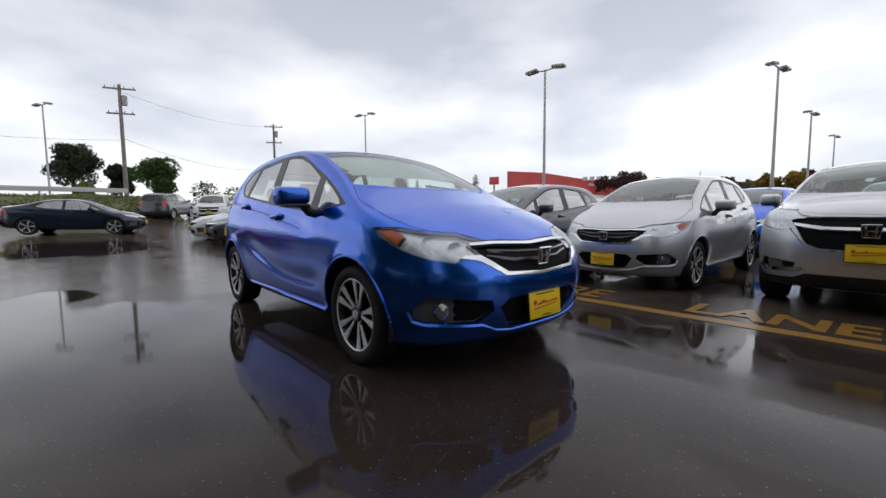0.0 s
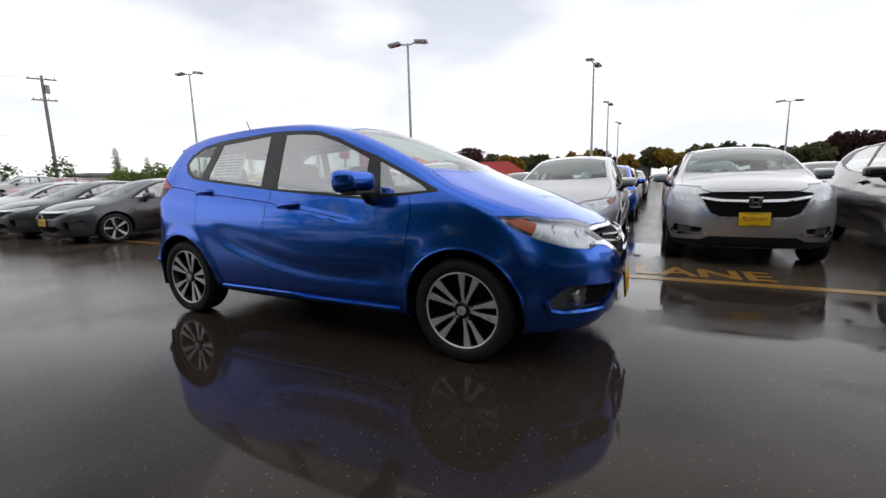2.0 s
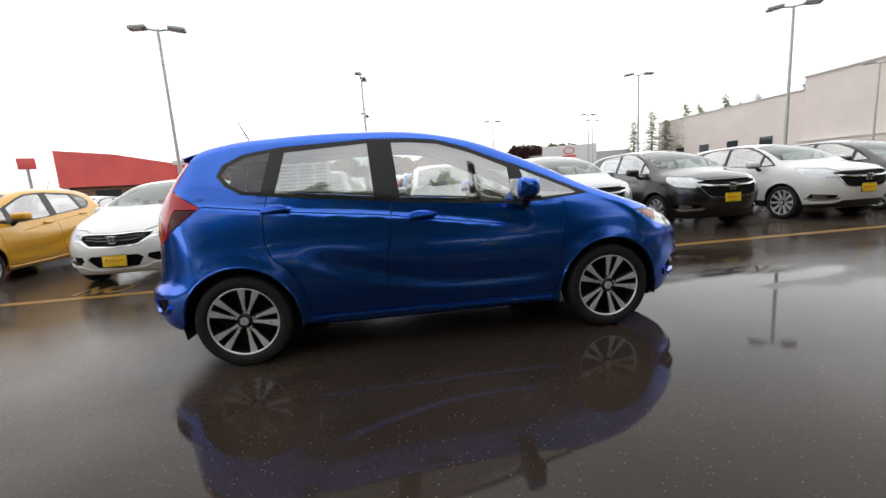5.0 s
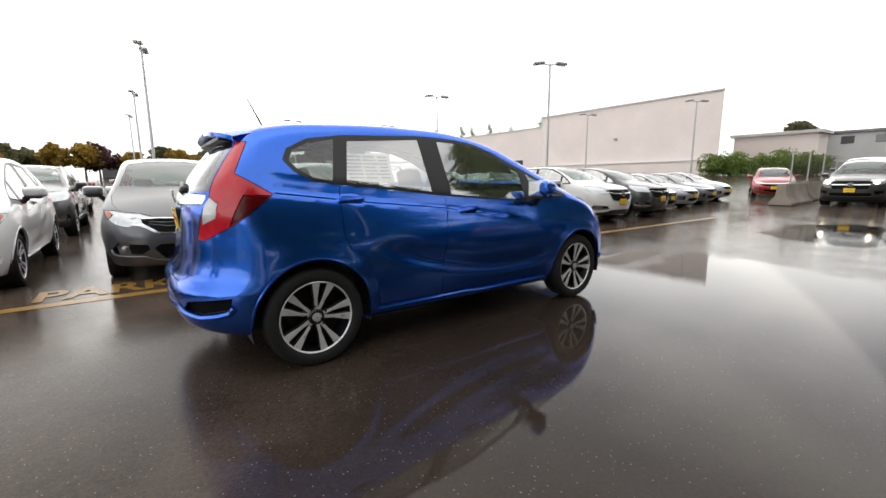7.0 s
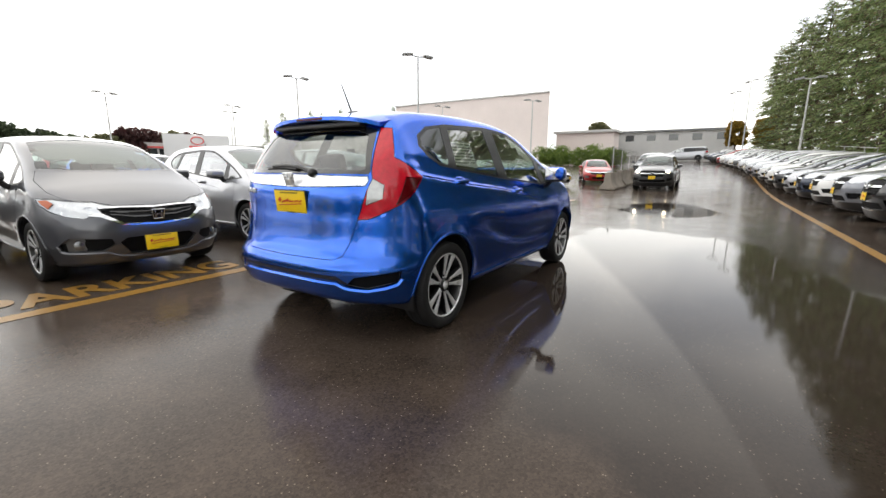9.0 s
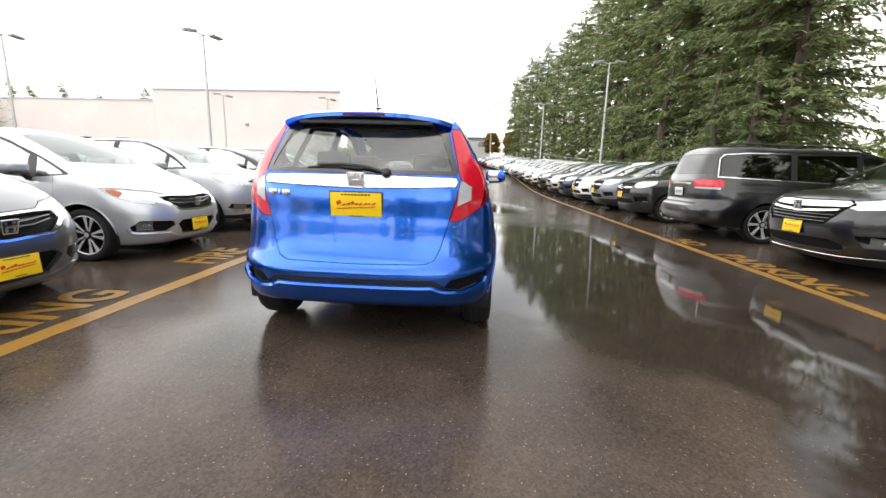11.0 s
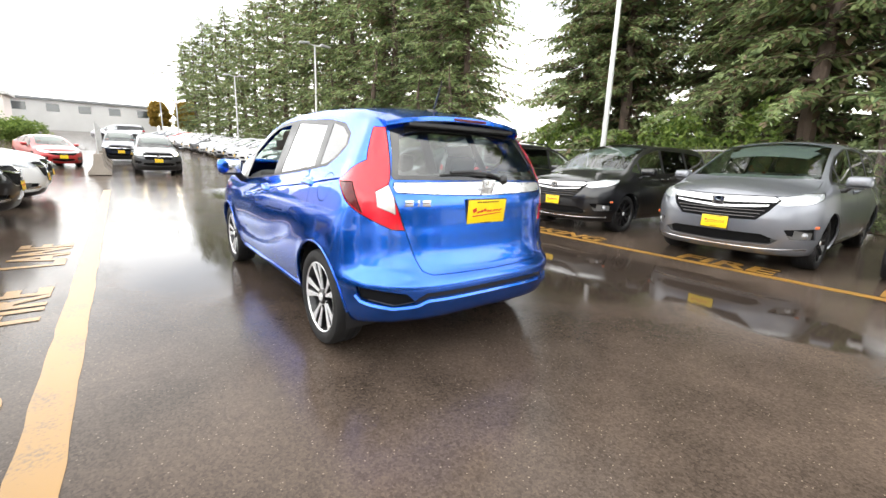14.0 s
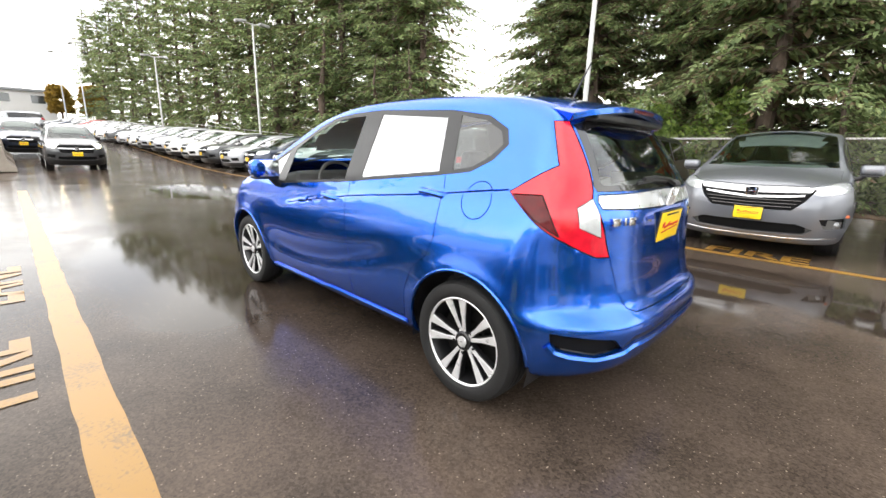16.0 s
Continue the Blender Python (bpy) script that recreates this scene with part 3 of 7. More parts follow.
# ---- wheels ----
def wheel(parent, m, size, width, spokes, style="split", rim_in=0.0, single=True):
    """A wheel part at pose m (its outside towards +y): tyre, rim barrel, spokes, hub cap, brake disc."""
    w = new("wheel")
    w.parent = parent
    w.matrix_basis = m
    R, r = size / 2, size / 2 * 0.735
    bm = bmesh.new()
    h = width / 2
    add_lathe(bm, [(r, -h * 0.86), (r + 0.01, -h * 0.98), (R * 0.86, -h * 1.04), (R * 0.955, -h * 0.97), (R * 0.988, -h * 0.8), (R, -h * 0.45), (R * 0.99, -h * 0.43), (R * 0.99, -h * 0.38), (R, -h * 0.36), (R, -h * 0.04), (R * 0.99, -h * 0.02), (R * 0.99, h * 0.02), (R, h * 0.04),
                   (R, h * 0.36), (R * 0.99, h * 0.38), (R * 0.99, h * 0.43), (R, h * 0.45), (R * 0.988, h * 0.8), (R * 0.955, h * 0.97), (R * 0.88, h * 1.04), (R * 0.80, h * 1.02), (r + 0.012, h * 0.98), (r, h * 0.9), (r - 0.004, h * 0.8)], 64 if single else 36)
    bmesh.ops.recalc_face_normals(bm, faces=bm.faces)
    part("tyre", bm, RUBBER, w, "black rubber tyre", 30)
    bm = bmesh.new()
    add_lathe(bm, [(r + 0.002, h * 0.9), (r - 0.003, h * 0.93), (r - 0.008, h * 0.89), (r - 0.010, h * 0.84)], 64 if single else 36)
    part("rim", bm, ALLOY if style != "dark" else DARK_ALLOY, w, "bright alloy rim")
    bm = bmesh.new()
    add_lathe(bm, [(r - 0.03, -h * 0.2), (0.05, -h * 0.2)], 48 if single else 24)
    add_lathe(bm, [(r - 0.010, h * 0.84), (r - 0.03, h * 0.3), (r - 0.035, -h * 0.7), (r, -h * 0.86)], 48 if single else 24)
    part("rim_well", bm, DARK_ALLOY, w, "dark inside of the rim")
    if single:
        bm = bmesh.new()
        add_lathe(bm, [(r * 0.80, -h * 0.1), (r * 0.80, h * 0.02), (r * 0.40, h * 0.02), (r * 0.38, h * 0.1), (0.02, h * 0.1)], 40)
        part("brake_disc", bm, STEEL, w, "grey steel brake disc")
    face = h * 0.84 - rim_in

    joined = {}

    def spoke(a, wi, wo, skew, mat, lab, depth, lift=0.0):
        bm = bmesh.new() if single else joined.setdefault(mat.name, (bmesh.new(), mat))[0]
        ca, sa = math.cos(a), math.sin(a)

        def put(u, v, d):
            return (u * ca - v * sa, face + lift - 0.022 + 0.026 * (u / r) + d - depth, u * sa + v * ca)
        pts = [(0.035, -wi), (r * 0.5, -wi * 0.95 + skew * 0.5), (r * 0.985, -wo + skew), (r * 0.985, wo + skew), (r * 0.5, wi * 0.95 + skew * 0.5), (0.035, wi)]
        add_prism(bm, pts, put, depth, 0.003)
        if single:
            part("spoke", bm, mat, w, lab)
    if style == "split":
        for i in range(5):
            a = 2 * math.pi * i / 5 + math.pi / 2
            for sg in (1, -1):
                spoke(a + sg * 0.19, 0.0105, 0.0245, sg * 0.006, ALLOY, "", 0.010)
                spoke(a + sg * 0.19, 0.016, 0.031, sg * 0.008, DARK_ALLOY, "", 0.03, -0.008)
    else:
        for i in range(spokes):
            a = 2 * math.pi * i / spokes + math.pi / 2
            spoke(a, 0.02, 0.03, 0.0, DARK_ALLOY if style == "dark" else ALLOY, "", 0.028)
    for b2, mt in joined.values():
        part("spoke_set", b2, mt, w, "alloy wheel spokes")
    bm = bmesh.new()
    add_lathe(bm, [(r * 0.22, face - 0.05), (r * 0.22, face - 0.012), (r * 0.19, face - 0.004), (r * 0.15, face - 0.004)], 28)
    for i in range(5):
        a = 2 * math.pi * i / 5
        add_rod(bm, (r * 0.30 * math.cos(a), face - 0.05, r * 0.30 * math.sin(a)), (r * 0.30 * math.cos(a), face - 0.014, r * 0.30 * math.sin(a)), 0.009, seg=6)
    part("hub", bm, DARK_ALLOY, w, "dark wheel hub with lug nuts")
    bm = bmesh.new()
    add_lathe(bm, [(r * 0.125, face - 0.006), (r * 0.112, face + 0.001), (0.004, face + 0.002)], 24)
    for sg in (1, -1):
        add_box(bm, (sg * 0.012, face + 0.002, 0), (0.007, 0.004, 0.03), 0.001)
    part("hub_cap", bm, ALLOY, w, "silver hub cap with an emblem")
    return w


def script_plate(parent, name, m, bar=True, white=False):
    """A dealer's plate of 305 x 152 mm: frame, yellow sheet, red strokes; local x to the right, z up, facing -y."""
    p = new(name)
    p.parent = parent
    p.matrix_basis = m
    bm = bmesh.new()
    add_box(bm, (0, 0.004, 0), (0.318, 0.010, 0.166), 0.004)
    part("plate_frame", bm, TRIM, p, "thin black plate frame")
    part("plate_sheet", box((0, -0.003, 0), (0.304, 0.004, 0.152), 0.0015), PLATE_WHITE if white else PLATE_YELLOW, p, "white number plate sheet" if white else "yellow dealer plate sheet")
    bm = bmesh.new()
    if white:
        for i in range(6):
            add_box(bm, (-0.105 + i * 0.042, -0.0065, -0.004), (0.024, 0.003, 0.06), 0.001)
        part("plate_mark", bm, INK, p, "dark bars on the plate")
    else:
        # one slanting red stroke of script, kept as plain bars
        x = -0.118
        for w, h in ((0.034, 0.052), (0.022, 0.022), (0.008, 0.026), (0.020, 0.03), (0.022, 0.04), (0.022, 0.024), (0.024, 0.022), (0.006, 0.008), (0.02, 0.022), (0.02, 0.022), (0.032, 0.02)):
            add_box(bm, (x + w / 2, -0.0065, -0.01 + h / 2 + (x + 0.118) * 0.06), (w * 0.8, 0.003, h * 0.42), 0, (0, -24, 0))
            x += w + 0.001
        add_box(bm, (0, -0.0065, -0.012), (0.23, 0.003, 0.006), 0.001, (0, -4, 0))
        part("plate_mark", bm, PLATE_RED, p, "red script stroke kept as plain bars")
        bm = bmesh.new()
        for i in range(9):
            add_box(bm, (-0.08 + i * 0.02, -0.0062, 0.064), (0.013, 0.0025, 0.008))
        for i in range(5):
            add_box(bm, (-0.03 + i * 0.016, -0.0062, -0.064), (0.010, 0.0025, 0.008))
        tagged(part("plate_line", bm, TRIM, p), "small dark bars along the plate", kind="stuff")
    return p


def emblem(parent, m, w=0.10, mat=None):
    """A bright emblem: a rounded ring with an upright letter-like shape, local x right, z up, facing -y."""
    bm = bmesh.new()
    h = w * 0.84
    pts = [(w * 0.5, h * 0.5), (w * 0.40, -h * 0.5), (-w * 0.40, -h * 0.5), (-w * 0.5, h * 0.5)]
    for (a, b), (c, d) in zip(pts, pts[1:] + pts[:1]):
        add_rod(bm, (a, -0.008, b), (c, -0.008, d), w * 0.045, seg=8)
    for sg in (1, -1):
        add_box(bm, (sg * w * 0.24, -0.010, 0), (w * 0.14, 0.012, h * 0.78), 0.003, (0, sg * 6, 0))
    add_box(bm, (0, -0.010, 0), (w * 0.42, 0.010, h * 0.13), 0.003)
    ob = part("emblem", bm, mat or CHROME, parent, "chrome emblem")
    ob.matrix_basis = m
    part("emblem_back", box((0, -0.003, 0), (w * 0.86, 0.006, h * 0.92), 0.002), GLOSS_BLACK if mat is None else mat, ob, "dark field behind the emblem")
    return ob


def seat(parent, x, y, wide=0.5, name="seat"):
    bm = bmesh.new()
    add_box(bm, (x + 0.05, y, 0.47), (0.52, wide, 0.16), 0.05, (0, -6, 0), 3)
    part(name, bm, CLOTH, parent, "dark grey cloth seat cushion")
    bm = bmesh.new()
    add_box(bm, (x - 0.26, y, 0.76), (0.13, wide * 0.96, 0.60), 0.05, (0, -16, 0), 3)
    part("seat_back", bm, CLOTH, parent, "dark grey cloth seat back")
    for dy in ([0] if wide < 0.7 else [-wide * 0.3, wide * 0.3]):
        bm = bmesh.new()
        add_box(bm, (x - 0.36, y + dy, 1.13), (0.10, 0.25, 0.17), 0.045, (0, -12, 0), 3)
        for sg in (1, -1):
            add_rod(bm, (x - 0.345, y + dy + sg * 0.05, 0.98), (x - 0.35, y + dy + sg * 0.05, 1.08), 0.006, seg=6)
        part("headrest", bm, CLOTH, parent, "dark cloth headrest")


def steering(parent, x, y, z):
    bm = bmesh.new()
    pts = [(x + 0.07 * math.sin(a) * 1.0, y + 0.18 * math.cos(a), z + 0.17 * math.sin(a)) for a in np.linspace(0, 2 * math.pi, 25)]
    add_tube(bm, pts, 0.014, 6)
    add_box(bm, (x, y, z), (0.05, 0.14, 0.10), 0.02)
    add_box(bm, (x, y, z - 0.02), (0.02, 0.34, 0.03), 0.008)
    add_rod(bm, (x, y, z), (x + 0.3, y, z - 0.1), 0.03)
    part("steering_wheel", bm, CABIN, parent, "black steering wheel")


def build_car(s, m, name, label, category, mat, size, fine=True, group=""):
    """A vehicle by its style s at pose m: body, doors, panes, lamps, grille, wheels, plates, cabin."""
    car = empty(name, m, label, category, group)
    bm = half_shell(s, size)
    for xw in s["axles"]:
        for f in cut(bm, "side", arc(xw, s["hub"], s["arch"], 0, 360, 30)[:-1], 99, (0,), lambda c, n: c.y > 0.42):
            pass
        cut(bm, "side", arc(xw, s["hub"], s["arch"], 0, 360, 30)[:-1], 99, (0,), lambda c, n: c.y > 0.42)
    low = [f for f in bm.faces if f.material_index == 0 and f.normal.z < -0.2 and f.calc_center_median().y > 0.42 and any(math.hypot(f.calc_center_median().x - xw, f.calc_center_median().z - s["hub"]) < s["arch"] for xw in s["axles"])]
    for f in low:
        f.material_index = 99
    number = {}
    for i, (nm, view, poly, only, where) in enumerate(s["panels"]):
        number.setdefault(nm, len(number) + 1)
        cut(bm, view, [tuple(p) for p in poly], number[nm], tuple(number.get(o, 0) for o in only), where)
    bmesh.ops.delete(bm, geom=[f for f in bm.faces if f.material_index == 99], context="FACES")
    bm.normal_update()
    # body skin and its panels
    body = part("body", panel(bm, (0,), "lr", 0.02, 0, 0.0018, [(number[k], c) for k, v in s.get("skip", {}).items() if k in s["blind"] for c in v]), mat, car)
    for nm, i in number.items():
        kind = nm.split("@")[0]
        g, push, gp = 0.02, 0.0, s.get("gap", 0.0022)
        mt, lab = s["finish"].get(kind, (mat, ""))
        if mt is None:
            mt = mat
        if kind in s["sunk"]:
            push, g, gp = -s["sunk"][kind], 0.004, 0.0
        if kind in ("reverse_lamp", "tail_lamp_side", "turn_lens"):
            g, gp = 0.004, 0.0030 if kind == "tail_lamp_side" else 0.0007
        if not any(f.material_index == i for f in bm.faces):
            continue
        for sides in (("lr",) if nm in s["centre"] else ("l", "r")):
            if nm in s.get("skip", {}) and sides in s["skip"][nm]:
                continue
            ob = part(kind, panel(bm, (i,), sides, g, push, gp), mt, car, lab)
            if kind == "headlamp":
                part("lamp_housing", panel(bm, (i,), sides, 0, -0.03 if fine else -0.012, 0.004), LAMP_BACK, ob, "silvered lamp housing")
            if mt in (GLASS, SCREEN, PRIVACY, LENS, BACK_GLASS):
                ob.visible_shadow = False
    bm.free()
    # wheel wells and arch lips
    for xw in s["axles"]:
        for sg in (1, -1):
            wb = bmesh.new()
            ring = [(xw + (s["arch"] + 0.012) * math.cos(a), s["hub"] + (s["arch"] + 0.012) * math.sin(a)) for a in np.linspace(-0.25, math.pi + 0.25, 22)]
            y0, y1 = sg * (s["wide"](xw) - 0.035), sg * 0.48
            a = [wb.verts.new((x, y0, z)) for x, z in ring]
            b = [wb.verts.new((x, y1, z)) for x, z in ring]
            for k in range(len(ring) - 1):
                wb.faces.new((a[k], a[k + 1], b[k + 1], b[k]))
            wb.faces.new(b)
            part("wheel_well", wb, TRIM, car, "black wheel well liner")
            wheel(car, pose(xw, sg * s["wheel_y"], s["hub"], 0, s.get("spin", 14) * sg, 0 if sg > 0 else 180), s["tyre"], s["tyre_w"], s["spokes"], s["rim"], 0.0, fine)
    # underside
    part("underbody", box(((s["axles"][0] + s["axles"][1]) / 2, 0, 0.24), (s["axles"][0] - s["axles"][1] + 0.7, 0.95, 0.12), 0.04), TRIM, car, "dark underbody")
    # cabin lining: the same shell, a hand inside, open at the panes
    inn = half_shell(s, 0.085 if fine else 0.13, 0.045)
    drop = []
    for f in inn.faces:
        c = f.calc_center_median()
        belt, top = float(s["belt"](c.x)), float(s["top"](c.x))
        inside_cabin = s["cabin"][0] < c.x < s["cabin"][1] - 0.25
        roof = f.normal.z > 0.9 and c.z > top - 0.16 and c.z > belt + 0.25 and abs(c.y) < 0.5
        by_wheel = abs(c.y) > 0.4 and any(math.hypot(c.x - xw, c.z - s["hub"]) < s["arch"] + 0.12 for xw in s["axles"])
        if by_wheel or (c.z > 0.5 and not (inside_cabin and (c.z < belt - 0.05 or roof))):
            drop.append(f)
    bmesh.ops.delete(inn, geom=drop, context="FACES")
    for f in inn.faces:
        f.material_index = 1 if f.calc_center_median().z > float(s["belt"](f.calc_center_median().x)) + 0.1 else 0
    part("cabin_lining", panel(inn, (0,), "lr"), CABIN, car, "dark grey cabin lining")
    part("headliner", panel(inn, (1,), "lr"), HEADLINER if fine else CABIN, car, "cloth headliner")
    inn.free()
    xs = s["seats"]
    for sg in (1, -1):
        seat(car, xs[0], sg * 0.36, 0.48)
    for x in xs[1:]:
        seat(car, x, 0, 1.2, "rear_bench")
    steering(car, xs[0] + 0.46, 0.36, 0.93)
    dash = bmesh.new()
    add_box(dash, (xs[0] + 0.86, 0, s["dash"]), (0.50, 1.30, 0.20), 0.07, (0, 8, 0), 3)
    add_box(dash, (xs[0] + 0.62, 0.0, s["dash"] - 0.10), (0.2, 0.34, 0.24), 0.03)
    part("dashboard", dash, CABIN, car, "black dashboard")
    if s["extras"]:
        for f in s["extras"]:
            f(car, mat, s)
    return car


def mirrors(x, y, z, cap=None, glass_in=True, scale=1.0):
    def make(car, mat, s):
        for sg in (1, -1):
            bm = bmesh.new()
            vs = add_box(bm, (0, 0, 0), (0.15 * scale, 0.235 * scale, 0.145 * scale), 0.058 * scale, None, 5)
            for v in bm.verts:
                t = (v.co.x / (0.075 * scale) + 1) / 2
                v.co.z *= 1 - 0.28 * t
                v.co.y *= 1 - 0.16 * t
                v.co.x -= sg * 0.22 * v.co.y
            bmesh.ops.translate(bm, vec=(x, sg * (y + 0.13), z), verts=bm.verts)
            mir = part("mirror", bm, cap or mat, car)
            bm = bmesh.new()
            add_tube(bm, [(x + 0.02, sg * (y - 0.06), z - 0.13), (x + 0.02, sg * (y + 0.02), z - 0.115), (x + 0.015, sg * (y + 0.07), z - 0.055)], 0.032, 10)
            add_box(bm, (x + 0.01, sg * (y + 0.115), z - 0.068 * scale), (0.12, 0.17, 0.025), 0.01)
            part("mirror_foot", bm, TRIM, mir, "black mirror foot")
            bm = bmesh.new()
            add_box(bm, (x - 0.077 * scale, sg * (y + 0.142), z), (0.006, 0.19 * scale, 0.115 * scale), 0.002, (0, 0, sg * -8))
            part("mirror_glass", bm, CHROME, mir, "silvered mirror glass")
    return make


def handles(*places):
    def make(car, mat, s):
        for x, y, z, tilt in places:
            for sg in (1, -1):
                bm = bmesh.new()
                pts = [(x - 0.095, sg * (y - 0.008), z), (x - 0.075, sg * (y + 0.022), z + 0.003), (x, sg * (y + 0.030), z + 0.006), (x + 0.075, sg * (y + 0.022), z + 0.003), (x + 0.095, sg * (y - 0.008), z)]
                add_tube(bm, pts, 0.019, 8)
                for v in bm.verts:
                    v.co.z += (v.co.x - x) * tilt
                part("door_handle", bm, mat, car)
                bm = bmesh.new()
                bmesh.ops.create_uvsphere(bm, u_segments=16, v_segments=8, radius=1)
                bmesh.ops.scale(bm, vec=(0.098, 0.016, 0.046), verts=bm.verts)
                bmesh.ops.translate(bm, vec=(x, sg * (y - 0.004), z - 0.004), verts=bm.verts)
                part("handle_cup", bm, mat, car)
    return make


def place_plates(front, rear, white=False):
    """front and rear: (x, z, tilt) of the plates, or None."""
    def make(car, mat, s):
        if front:
            script_plate(car, "front_plate", Matrix.Translation((front[0], 0, front[1])) @ pose(0, 0, 0, 0, 0, 90) @ pose(0, 0, 0, front[2], 0, 0), white=white)
        if rear:
            script_plate(car, "rear_plate", Matrix.Translation((rear[0], 0, rear[1])) @ pose(0, 0, 0, 0, 0, -90) @ pose(0, 0, 0, rear[2], 0, 0), white=white)
    return make


def place_emblems(front, rear):
    def make(car, mat, s):
        if front:
            emblem(car, Matrix.Translation((front[0], 0, front[1])) @ pose(0, 0, 0, 0, 0, 90) @ pose(0, 0, 0, front[2], 0, 0), front[3])
        if rear:
            emblem(car, Matrix.Translation((rear[0], 0, rear[1])) @ pose(0, 0, 0, 0, 0, -90) @ pose(0, 0, 0, rear[2], 0, 0), rear[3], SATIN)
    return make


# ---- the small hatchback ----
def left_of(y):
    return lambda c, n: c.y > y


